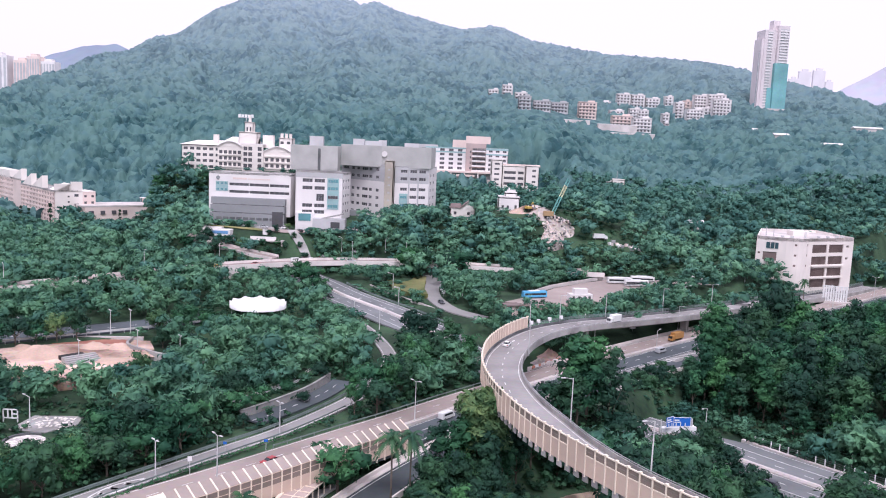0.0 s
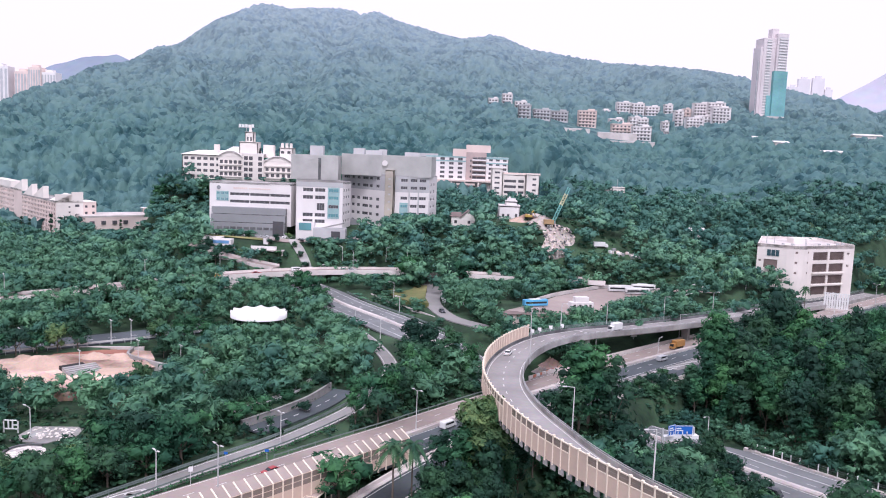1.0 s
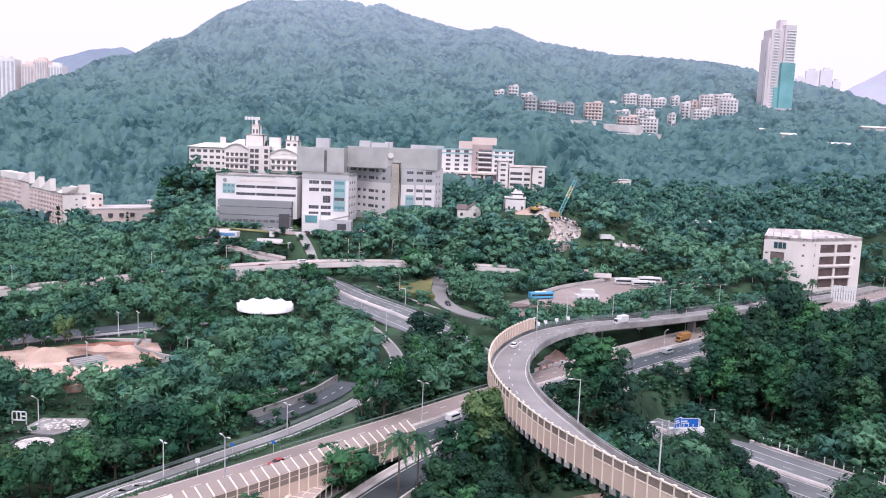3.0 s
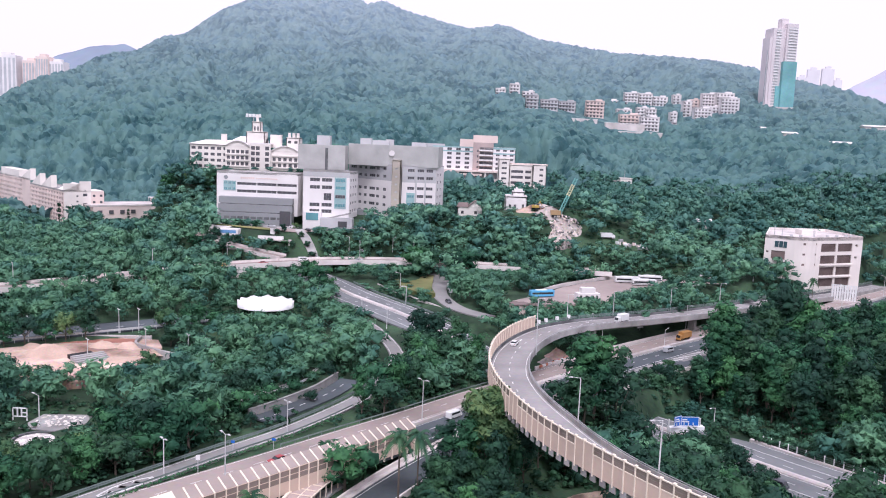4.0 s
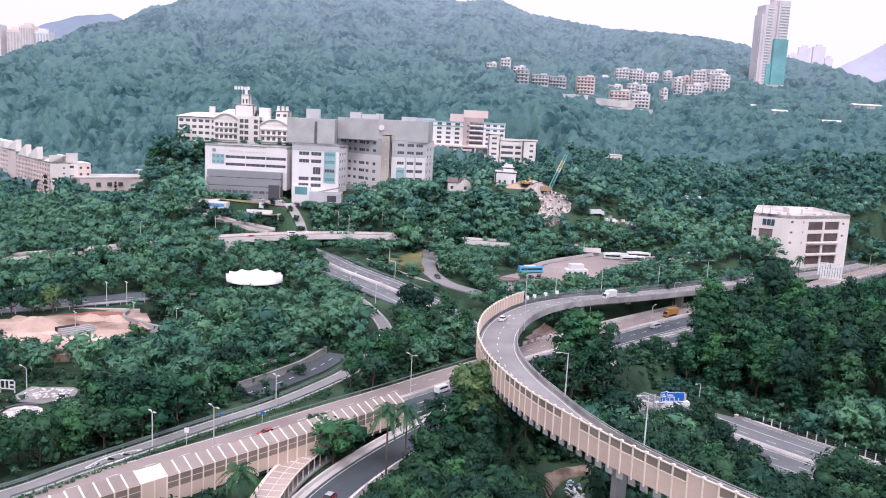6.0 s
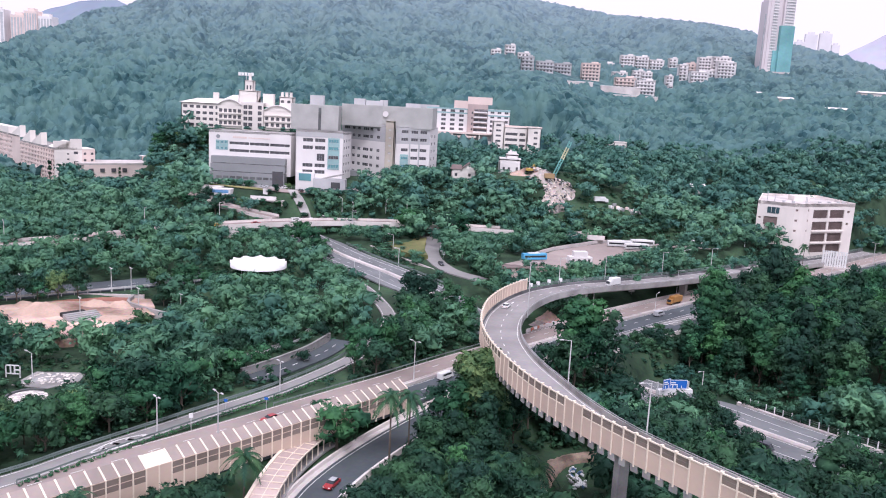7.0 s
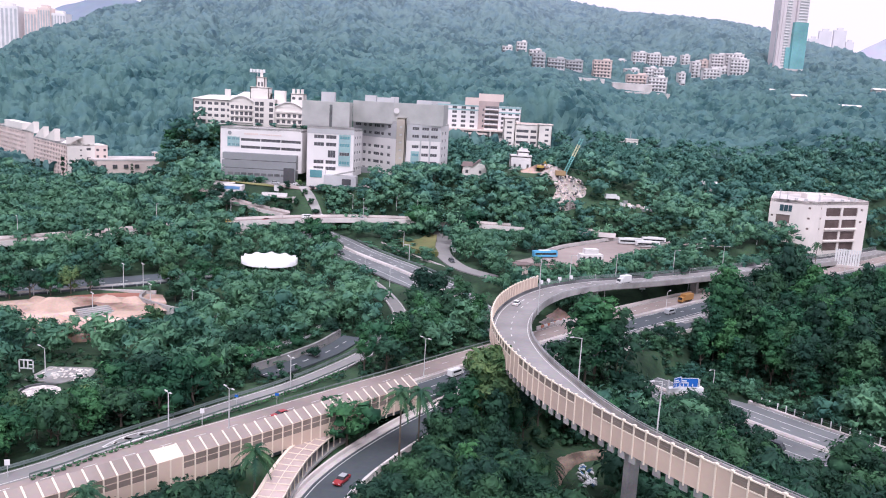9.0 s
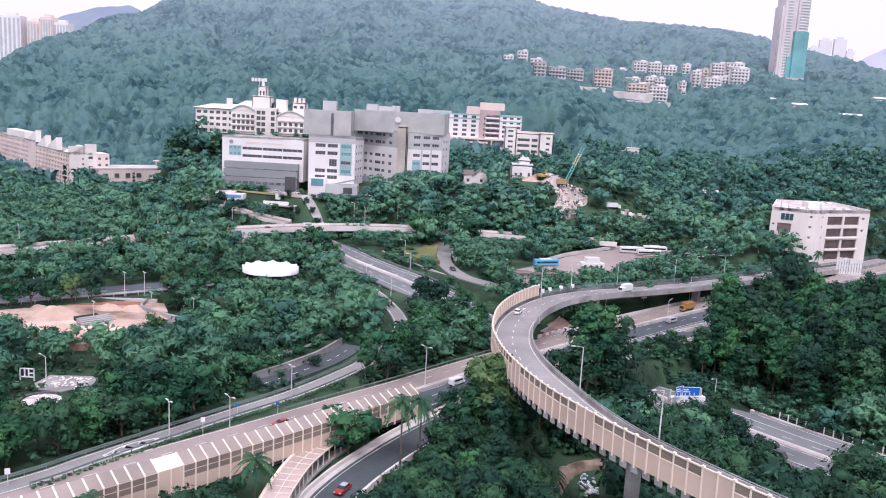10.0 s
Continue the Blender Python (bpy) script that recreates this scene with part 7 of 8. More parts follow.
def coat(name, c):
    return surface(name, c, 0.3, 0.05, 1.0, 0.0, spec=0.5, stains=0.08)


WHITE_COAT, RED_COAT, BLUE_COAT, DARK_COAT, YELLOW_COAT, ORANGE_COAT, SILVER_COAT = (coat(n, c) for n, c in (
    ("white_car_paint", (0.78, 0.78, 0.77)), ("red_car_paint", (0.36, 0.03, 0.035)), ("light_blue_coat", (0.12, 0.42, 0.68)), ("dark_car_paint", (0.04, 0.045, 0.055)),
    ("yellow_car_paint", (0.70, 0.45, 0.05)), ("orange_lorry_paint", (0.42, 0.22, 0.07)), ("silver_car_paint", (0.50, 0.51, 0.53))))


def wheels(r, xs, half, rad=0.33, wide=0.24):
    for x in xs:
        for s in (-1, 1):
            w = part("wheel", Geo().tube((x, s * half, rad), (x, s * (half - wide), rad), rad, rad, 14), TYRE, r)
            part("rim", Geo().tube((x, s * (half + 0.015), rad), (x, s * (half - 0.05), rad), rad * 0.58, rad * 0.58, 10), CHROME, w)


def hull(profile, half, top_half=None):
    """A body from a side profile of (x, z), narrowed towards its top."""
    zmin, zmax = min(p[1] for p in profile), max(p[1] for p in profile)
    th = half if top_half is None else top_half
    wd = lambda z: half + (th - half) * (z - zmin) / (zmax - zmin)
    n = len(profile)
    v = [(x, -wd(z), z) for x, z in profile] + [(x, wd(z), z) for x, z in profile]
    return Geo().add(v, [tuple(range(n))[::-1], tuple(range(n, 2 * n))] + [(i, (i + 1) % n, n + (i + 1) % n, n + i) for i in range(n)])


def car(m, paint, roof, label, category="car"):
    r = thing("car", m, label, category, "vehicles")
    me = hull([(-2.2, 0.3), (2.2, 0.3), (2.25, 0.62), (2.1, 0.82), (1.0, 0.95), (-1.7, 0.98), (-2.2, 0.9)], 0.87).mesh("body", 0.05)
    part("body", me, paint, r)
    part("cabin_glass", hull([(-1.75, 0.95), (0.95, 0.93), (0.25, 1.38), (-1.25, 1.4)], 0.8, 0.66).mesh("cabin_glass"), GLASS_CAR, r)
    part("roof", hull([(-1.3, 1.36), (0.3, 1.34), (0.2, 1.46), (-1.2, 1.48)], 0.68, 0.6).mesh("roof", 0.03), roof, r)
    wheels(r, (-1.35, 1.35), 0.88)
    for s in (-0.6, 0.6):
        part("headlight", Geo().box(2.15, s - 0.18, 0.6, 2.26, s + 0.18, 0.75), SIGN_WHITE, r)
        part("tail_light", Geo().box(-2.24, s - 0.16, 0.68, -2.17, s + 0.16, 0.84), LAMP_RED, r)
    return r


def van(m, paint, label):
    r = thing("van", m, label, "van", "vehicles")
    part("body", hull([(-2.4, 0.35), (2.4, 0.35), (2.45, 0.8), (2.2, 1.1), (1.55, 1.95), (-2.3, 2.0), (-2.4, 1.8)], 0.9, 0.82).mesh("body", 0.06), paint, r)
    part("windscreen", Geo().add([(2.19, -0.72, 1.14), (2.19, 0.72, 1.14), (1.62, 0.66, 1.88), (1.62, -0.66, 1.88), (2.22, -0.72, 1.16), (2.22, 0.72, 1.16), (1.65, 0.66, 1.9), (1.65, -0.66, 1.9)], [(4, 5, 6, 7), (3, 2, 1, 0)]), GLASS_CAR, r)
    for s in (-1, 1):
        part("side_window", Geo().box(-1.8, s * 0.86 - 0.03, 1.2, 1.4, s * 0.86 + 0.03, 1.7), GLASS_CAR, r)
    wheels(r, (-1.5, 1.5), 0.9)
    return r


def box_truck(m, cab, box, label, ln=6.0):
    r = thing("truck", m, label, "truck", "vehicles")
    part("cargo_box", Geo().box(-ln / 2, -1.1, 0.95, ln / 2 - 1.7, 1.1, 3.25).mesh("cargo_box", 0.05), box, r)
    part("cab", hull([(ln / 2 - 1.6, 0.5), (ln / 2, 0.5), (ln / 2 + 0.02, 1.25), (ln / 2 - 0.25, 2.3), (ln / 2 - 1.6, 2.35)], 1.0, 0.94).mesh("cab", 0.05), cab, r)
    part("windscreen", Geo().add([(ln / 2 + 0.03, -0.85, 1.3), (ln / 2 + 0.03, 0.85, 1.3), (ln / 2 - 0.2, 0.8, 2.2), (ln / 2 - 0.2, -0.8, 2.2)], [(0, 1, 2, 3)]), GLASS_CAR, r)
    part("chassis", Geo().box(-ln / 2, -0.5, 0.5, ln / 2 - 1.6, 0.5, 0.95), TYRE, r)
    wheels(r, (-ln / 2 + 1.2, ln / 2 - 0.9), 1.05, 0.42)
    return r


def bus(m, paint, band, label, decks=1, ln=11.0):
    r = thing("bus", m, label, "bus", "vehicles")
    h = 3.0 if decks == 1 else 4.35
    part("body", Geo().box(-ln / 2, -1.25, 0.4, ln / 2, 1.25, h).mesh("body", 0.08), paint, r)
    for d in range(decks):
        z = 1.35 + 1.75 * d
        for s in (-1, 1):
            part("window_strip", Geo().box(-ln / 2 + 0.5, s * 1.25 - 0.03, z, ln / 2 - 0.6, s * 1.25 + 0.03, z + 0.85), GLASS_CAR, r)
        part("windscreen", Geo().box(ln / 2 - 0.02, -1.1, z - 0.1, ln / 2 + 0.03, 1.1, z + 1.0), GLASS_CAR, r)
    part("band", Geo().box(-ln / 2 - 0.02, -1.28, 0.75, ln / 2 + 0.01, 1.28, 1.1), band, r)
    part("roof_unit", Geo().box(-ln / 4, -0.9, h, ln / 5, 0.9, h + 0.25), SIGN_WHITE, r)
    wheels(r, (-ln / 2 + 2.4, ln / 2 - 2.2), 1.2, 0.48, 0.3)
    return r


box_truck(beside(FLY, 61, 289, 2.3, 0, 0), WHITE_COAT, WHITE_COAT, "small white box truck on the flyover")
car(beside(FLY, 22.5, 231, -2.2, 0, 180), WHITE_COAT, WHITE_COAT, "white car on the flyover")
van(beside(MAIN, -2, 203, -3.0, 0, 0), WHITE_COAT, "white van on the dark carriageway")
van(beside(MAIN, 78, 283, -4.0, 0, 0), SILVER_COAT, "silver van on the main road")
box_truck(beside(MAIN, 93, 297, 3.0, 0, 180), ORANGE_COAT, ORANGE_COAT, "orange lorry on the far carriageway", 7.5)
car(beside(MAIN, -33, 166, 3.2, 0, 180), RED_COAT, RED_COAT, "red car beside the noise barrier")
car(beside(SLIP_B, -17.2, 148, -0.3, 0, 180), RED_COAT, SILVER_COAT, "red taxi with a silver roof on the ramp", "taxi")
van(beside(VIA, -70, 383, 1.5, 0, 0), WHITE_COAT, "white minibus on the viaduct")
car(beside(VIA, -88, 371.5, -2.4), RED_COAT, RED_COAT, "red car on the viaduct")
car(beside(VIA, -45, 392, -2.2), SILVER_COAT, SILVER_COAT, "silver car on the viaduct")
car(beside(VIA, -105, 361, -2.2), YELLOW_COAT, YELLOW_COAT, "yellow car on the viaduct")
car(beside(LOW, -41, 337, -7.0), DARK_COAT, DARK_COAT, "dark car on the low road")
van(beside(LOW, 86, 187, -9.6, 0, 0), DARK_COAT, "dark van on the low road")
car(beside(LOOP, 0, 328, 0), DARK_COAT, DARK_COAT, "dark car on the loop road")
bus(pose(39.5, 339, 7.3, 0, 0, 20), BLUE_COAT, BLUE_COAT, "light blue coach parked in the yard", 1, 11)
for k, (x, y, a) in enumerate(((86, 387, 4), (99, 394, 2), (126, 404, 4), (93, 381, 6))):
    bus(pose(x, y, 7.3, 0, 0, a), WHITE_COAT, DARK_COAT if k % 2 else SILVER_COAT, "white coach parked at the edge of the yard", 1, 11.5)
for k, (x, y, a) in enumerate(((-60, 398.5, 30), (-66, 396, 70), (-45, 404, 15), (-40, 409, 15), (-35, 415, 10))):
    car(pose(x, y, ground_at(x, y) + 0.05, 0, 0, a), WHITE_COAT if k % 2 else SILVER_COAT, WHITE_COAT, "pale car parked below the hospital")
for k, (x, y, a) in enumerate(((-126, 433, 4), (-122.5, 433.4, 94), (-98, 431, 0), (-86, 430.5, 2), (-75, 414, 120))):
    car(pose(x, y, ground_at(x, y) + 0.4, 0, 0, a), (WHITE_COAT, DARK_COAT, SILVER_COAT)[k % 3], WHITE_COAT if k % 3 == 0 else SILVER_COAT, "car parked on the hospital forecourt")


box_truck(pose(84, 432, ground_at(84, 432) + 0.2, 0, 0, 8), WHITE_COAT, WHITE_COAT, "white lorry parked on a strip among the trees", 8)
rnd = random.Random(31)
for k in range(16):
    x, y, w_ = 90 + 1.1 * k + rnd.uniform(-1, 1), 432 + rnd.uniform(-2, 2), 0.5 + rnd.random()
    tagged(part("junk", Geo().box(-w_, -0.6 * w_, -0.4, w_, 0.6 * w_, 0.7 + 0.5 * w_).mesh("junk", 0.06), (SIGN_WHITE, CONCRETE_PALE, STEEL, PINK_WALL)[k % 4], m=pose(x, y, ground_at(x, y) + 0.3, 0, 0, rnd.random() * 180)), "pale crate dumped on a strip among the trees", "crate", "dumped crates")


# ---- trees ----
ICO = bmesh.new()
bmesh.ops.create_icosphere(ICO, subdivisions=1, radius=1)
ICO_V = np.array([v.co[:] for v in ICO.verts])
ICO_F = np.array([[v.index for v in f.verts] for f in ICO.faces])
ICO.free()
T_ = (1 + 5**0.5) / 2
TINY_V = np.array([(-1, T_, 0), (1, T_, 0), (-1, -T_, 0), (1, -T_, 0), (0, -1, T_), (0, 1, T_), (0, -1, -T_), (0, 1, -T_), (T_, 0, -1), (T_, 0, 1), (-T_, 0, -1), (-T_, 0, 1)]) / math.hypot(1, T_)
TINY_F = np.array([(0, 11, 5), (0, 5, 1), (0, 1, 7), (0, 7, 10), (0, 10, 11), (1, 5, 9), (5, 11, 4), (11, 10, 2), (10, 7, 6), (7, 1, 8), (3, 9, 4), (3, 4, 2), (3, 2, 6), (3, 6, 8), (3, 8, 9), (4, 9, 5), (2, 4, 11), (6, 2, 10), (8, 6, 7), (9, 8, 1)])


def tufts(rng, centres, radii, per, size, flat=0.8):
    """Small bent leaf sprays on the skin of several lobes: arrays of places and triangles."""
    k = len(centres) * per
    d = rng.normal(size=(k, 3))
    d[:, 2] = d[:, 2] * 0.8 + 0.35
    d /= np.linalg.norm(d, axis=1)[:, None]
    c = np.repeat(centres, per, 0) + d * np.repeat(radii, per)[:, None] * (0.62 + 0.62 * rng.random((k, 1)) ** 0.8) * np.array([1, 1, flat])
    n = d * 0.7 + np.array([0, 0, 0.45]) + rng.normal(scale=0.45, size=(k, 3))
    n /= np.linalg.norm(n, axis=1)[:, None]
    a = np.cross(n, rng.normal(size=(k, 3)))
    a /= np.linalg.norm(a, axis=1)[:, None]
    b = np.cross(n, a)
    s = size * (0.5 + 1.1 * rng.random((k, 1)) ** 1.5)
    v = np.stack([c - a * s, c - b * s * 0.7 + n * s * 0.2, c + a * s - n * s * 0.2], 1).reshape(-1, 3)
    f = np.arange(3 * k).reshape(-1, 3)
    return v, f, np.repeat(d * 0.6 + n * 0.4 + rng.normal(scale=0.3, size=(k, 3)), 3, 0)


def cores(rng, centres, radii, shrink, flat=0.8, fine=False):
    """The dense leaf masses inside a crown."""
    ball, tris = (ICO_V, ICO_F) if fine else (TINY_V, TINY_F)
    v = ball[None] * (radii * shrink)[:, None, None] * np.array([1, 1, flat]) + centres[:, None]
    v = v + rng.normal(scale=0.13, size=v.shape) * radii[:, None, None]
    f = (tris[None] + len(ball) * np.arange(len(centres))[:, None, None]).reshape(-1, 3)
    return v.reshape(-1, 3), f, np.tile(ball, (len(centres), 1))


def joined(*sets):
    """Several (places, triangles, normals) as one."""
    vs, fs, ns, n = [], [], [], 0
    for v, f, nn in sets:
        vs.append(v)
        fs.append(f + n)
        ns.append(nn)
        n += len(v)
    return np.vstack(vs), np.vstack(fs), np.vstack(ns)


def leaf_mesh(name, v, f, n):
    """A leaf mesh that is shaded as the rounded masses its leaves make up."""
    me = raw_mesh(name, v, f)
    me.polygons.foreach_set("use_smooth", [True] * len(me.polygons))
    n = n / np.maximum(np.linalg.norm(n, axis=1), 1e-6)[:, None]
    me.normals_split_custom_set_from_vertices(n.tolist())
    return me


def crown_arrays(rng, radius, high, lobes, per, size, base, narrow=1.0, fine=False):
    """A crown of uneven lobes from height base to high."""
    mid, half = (base + high) / 2, (high - base) / 2
    u = rng.normal(size=(lobes, 3))
    u[:, 2] += 0.35
    u /= np.linalg.norm(u, axis=1)[:, None]
    u *= (0.3 + 0.6 * rng.random((lobes, 1)))
    centres = u * np.array([radius, radius, half]) + np.array([0, 0, mid])
    taper = 1 - (1 - narrow) * np.clip((centres[:, 2] - base) / (high - base), 0, 1)
    centres[:, :2] *= taper[:, None]
    radii = radius * (0.2 + 0.36 * rng.random(lobes)) * taper
    v, f, n = joined(cores(rng, centres, radii, 0.6, 0.66, fine), tufts(rng, centres, radii, per, size, 0.64))
    out = (v - np.array([0, 0, base + (high - base) * 0.35])) / np.array([radius, radius, half])
    return v, f, n + 0.7 * out


def trunk_geo(rng, radius, high, base, thick):
    g = Geo()
    x = y = 0.0
    pts = [(0, 0, -1.0)]
    for k in range(1, 4):
        x, y = x + rng.normal(scale=thick * 0.5), y + rng.normal(scale=thick * 0.5)
        pts.append((x, y, (base + (high - base) * 0.5) * k / 3))
    for k in range(3):
        g.tube(pts[k], pts[k + 1], thick * (1 - 0.22 * k), thick * (1 - 0.22 * (k + 1)), 7)
    for k in range(5):
        a = k * 1.256 + rng.random()
        z = base * (0.7 + 0.25 * rng.random()) + (high - base) * 0.1
        s = z / pts[3][2]
        g.tube((pts[3][0] * s, pts[3][1] * s, z), (radius * 0.6 * math.cos(a), radius * 0.6 * math.sin(a), z + (high - base) * (0.25 + 0.2 * rng.random())), thick * 0.38, thick * 0.12, 5)
    return g


def tree_kind(name, seed, radius, high, base, lobes, per, size, leaf, label, thick=0.25, narrow=1.0):
    rng = np.random.default_rng(seed)
    r = thing(name, pose(0, 0, -400), label, "tree")
    part("crown", leaf_mesh("crown", *crown_arrays(rng, radius, high, lobes, per, size, base, narrow, True)), leaf, r)
    part("trunk", trunk_geo(rng, radius, high, base, thick), BARK, r)
    return r


def palm_kind(seed, high, label):
    rng = np.random.default_rng(seed)
    r = thing("palm_tree", pose(0, 0, -400), label, "palm tree")
    part("trunk", Geo().tube((0, 0, -1), (0.15, 0, high * 0.5), 0.26, 0.2, 8).tube((0.15, 0, high * 0.5), (0.1, 0.1, high), 0.2, 0.15, 8), BARK, r)
    for k in range(20):
        a, lift = k * 2.4 + rng.random() * 0.4, 1.0 - 0.08 * (k % 20) + 0.1 * rng.random()
        g = Geo()
        ln, n = 4.1 + rng.random() * 1.0, 7
        spine = []
        for i in range(n + 1):
            s = i / n
            spine.append(Vector((ln * s * math.cos(lift) * 0.95, 0, ln * (math.sin(lift) * s - 0.75 * s * s))))
        for i in range(n):
            w0, w1 = 1.05 * math.sin(math.pi * (0.12 + 0.85 * i / n)), 1.05 * math.sin(math.pi * (0.12 + 0.85 * (i + 1) / n))
            p, q = spine[i], spine[i + 1]
            mid = (p + q) / 2
            for sgn in (-1, 1):
                for h in (0, 0.33, 0.66):
                    b = p.lerp(q, h)
                    c = p.lerp(q, h + 0.42)
                    tip = c + Vector((0.25, sgn * (w0 + w1) / 2, -0.28 - 0.25 * h))
                    g.add([tuple(b), tuple(c), tuple(tip)], [(0, 1, 2)])
            g.tube(p, q, 0.035, 0.03, 3)
        part("frond", g, LEAF_PALM, r, m=pose(0.1, 0.1, high - 0.1, 0, 0, math.degrees(a)))
    return r


BROAD = [tree_kind("broadleaf_tree", 10 + k, 4.5, 8.7, 1.6, 19, 58, 0.40, LEAF_YELLOW if k == 3 else (LEAF_DARK if k in (1, 4, 6) else LEAF_NEAR), "leafy green roadside tree with a rounded uneven crown") for k in range(7)]
TALL = [tree_kind("tall_tree", 30 + k, 5.4, 18, 2.0, 31, 54, 0.47, LEAF_DARK if k % 2 else LEAF_NEAR, "tall dark green tree with a full uneven crown", 0.3, 0.6) for k in range(4)]
YELLOW = tree_kind("yellowing_tree", 44, 4.0, 15, 2.5, 44, 150, 0.40, LEAF_YELLOW, "tall tree with yellow-green leaves beside the flyover", 0.3, 0.7)
CONE = [tree_kind("conifer", 50 + k, 1.5, 11, 1.0, 16, 30, 0.35, LEAF_DARK, "slim dark conifer among rounder trees", 0.18, 0.15) for k in range(2)]
PALM = [palm_kind(60 + k, h, "slender palm with arching fronds") for k, h in enumerate((6.0, 16.0, 12.5))]

STANDING = set()
EYE = Vector((0, 0, 70))


def spot(base, x, y, s=1.0, z=None, turn=None):
    a = (x * 37.7 + y * 91.3) % 360 if turn is None else turn
    z = ground_at(x, y) if z is None else z
    m = pose(x, y, z - 0.2, 0, 0, a)
    return copy_tree(base, m, s)


def copy_tree(base, m, s):
    # the first of each kind is the one that was built
    if base["label"] and base.name not in STANDING:
        STANDING.add(base.name)
        c = base
        c.matrix_basis = m
    else:
        c = copy_thing(base, m)
    c.scale = (s, s, s * (0.9 + 0.25 * ((m.translation.x * 7.13) % 1)))
    return c


# what must stay open: roads and yards that are seen over the tree tops
OPEN = []
for road, a, b, o in ((SLIP_A, 0.0, 0.6, 0), (SLIP_A, 0.0, 0.58, -3.5), (SLIP_A, 0.83, 0.87, 0), (MAIN, 0.02, 0.33, 8), (MAIN, 0.02, 0.33, -8), (MAIN, 0.385, 0.51, 8), (MAIN, 0.40, 0.50, -8), (MAIN, 0.685, 0.82, 0), (MAIN, 0.685, 0.82, 8), (VIA, 0.48, 0.72, -5), (VIA, 0.80, 0.87, -5), (FLY, 0.385, 0.98, 0), (FLY, 0.385, 0.98, 3),
                      (LOW, 0.21, 0.335, 4), (LOW, 0.2, 0.335, 10), (LOW, 0.25, 0.33, -5), (LOW, 0.67, 0.745, 4), (LOW, 0.66, 0.74, 12), (LOW, 0.67, 0.745, -4), (LOW, 0.685, 0.745, -10), (LOW, 0.54, 0.62, 0), (LOW, 0.53, 0.61, 5), (LOW, 0.55, 0.62, -5), (SLIP_B, 0.15, 0.45, 4), (SLIP_B, 0.74, 0.86, -4), (SLIP_B, 0.2, 0.36, 0), (WALK, 0.35, 1.0, 0), (LOOP, 0.25, 0.8, 0), (HOSP_RD, 0.45, 0.98, 0), (LEFT, 0.80, 0.84, 0), (LANE, 0.1, 0.75, 0), (LANE, 0.4, 0.8, 4.5)):
    OPEN.append(shifted(stretch(road, a, b), o)[::2])
# open plots: x, y, z
OPEN.append(np.array([(x, y, 1.5) for x in range(-140, -90, 6) for y in range(237, 258, 6)], float))
OPEN.append(np.array([(x, x + 299 + d, 8.0) for x in range(44, 98, 5) for d in (2, 10, -9)] + [(36, 337, 8.5), (42, 339, 8.5), (29, 314, 8.0), (96, 391, 9), (104, 392, 9)], float))
OPEN.append(np.array([(x, 295, 5.4) for x in range(-81, -59, 4)], float))
OPEN.append(np.array([(x, 174.5, -0.2) for x in range(-97, -88, 3)] + [(-105, 187, 1.0), (-101, 187, 1.0), (-97, 184, 0), (-92, 184, 0), (-88, 182, 0)], float))
OPEN.append(np.array([(x, y, 7.0) for x in range(-24, -6, 4) for y in (352, 362)], float))
OPEN.append(np.array([(x, 440, 25.5) for x in range(-128, -90, 6)] + [(x, 434, 23.5) for x in (-80, -75, -70, -65, -60, -55)] + [(-100, 406, 20.5), (-94, 406, 20.5), (-114, 404, 21.5), (-108, 404, 21.5), (-78, 416, 22), (-73, 408, 19), (-68, 402, 16), (-66, 398, 14)], float))
OPEN.append(np.array([(x, 404, 21.0) for x in range(164, 208, 5)], float))
OPEN.append(np.array([(x, 451, 32.0) for x in (4, 8, 12, 15)], float))
OPEN.append(np.array([(x, 469, 30.5) for x in (31, 34, 38, 42)], float))
OPEN.append(np.array([(x, 430, 24.5) for x in (50, 55, 60, 65)], float))
OPEN.append(np.array([(40, 452, 33.5), (44, 450, 33), (48, 452, 33.5), (45, 458, 36), (50, 460, 37), (54, 466, 39)], float))
OPEN.append(np.array([(x, 430, ground_at(x, 430) + 0.6) for x in (81, 85, 89, 94, 99, 104)], float))
OPEN.append(np.array([(x, 499, 53.0) for x in range(-128, -96, 5)], float))
OPEN.append(np.array([(x, 598, 48.0) for x in range(-18, 46, 5)], float))
OPEN.append(np.array([(x, 571, 48.0) for x in range(32, 70, 5)], float))
OPEN.append(np.array([(-372 + 127 * k / 14, 640 - 140 * k / 14, 12.5) for k in range(15)], float))
OPEN.append(np.array([(-220 + 4 * k, 506 + 4 * k, 15.0) for k in range(6)], float))
OPEN.append(np.array([(-30, 460, 38.0), (-23, 460, 38.0), (-43, 466, 33.0), (-52, 475, 32.0), (-37, 458, 36.0), (-97, 361, 5.0), (60, 244, -4.5), (64, 248, -3.5), (56, 238, -5.0), (68, 252, -3.0), (52, 234, -5.5), (72, 256, -2.5), (61, 199, -1.0), (66, 200, -1.0), (57, 198, 0.0)], float))
OPEN = np.vstack(OPEN)
# no trunk here: roads with half widths, and plots
ESTATE_LINE = spline([(-372, 645, 0), (-240, 506, 0)], 4)
KEEP = ((MAIN, 13), (SLIP_A, 5.8), (SLIP_B, 7.0), (LOW, 12.5), (BROADER, 8.5), (LEFT, 9), (LOOP, 5.5), (HOSP_RD, 5), (LANE, 5.2), (VIA[VIA[:, 0] < 24], 6.5), (FLY, 6.5), (WALK, 3.4), (DRIVE, 3.6), (ESTATE_LINE, 18))
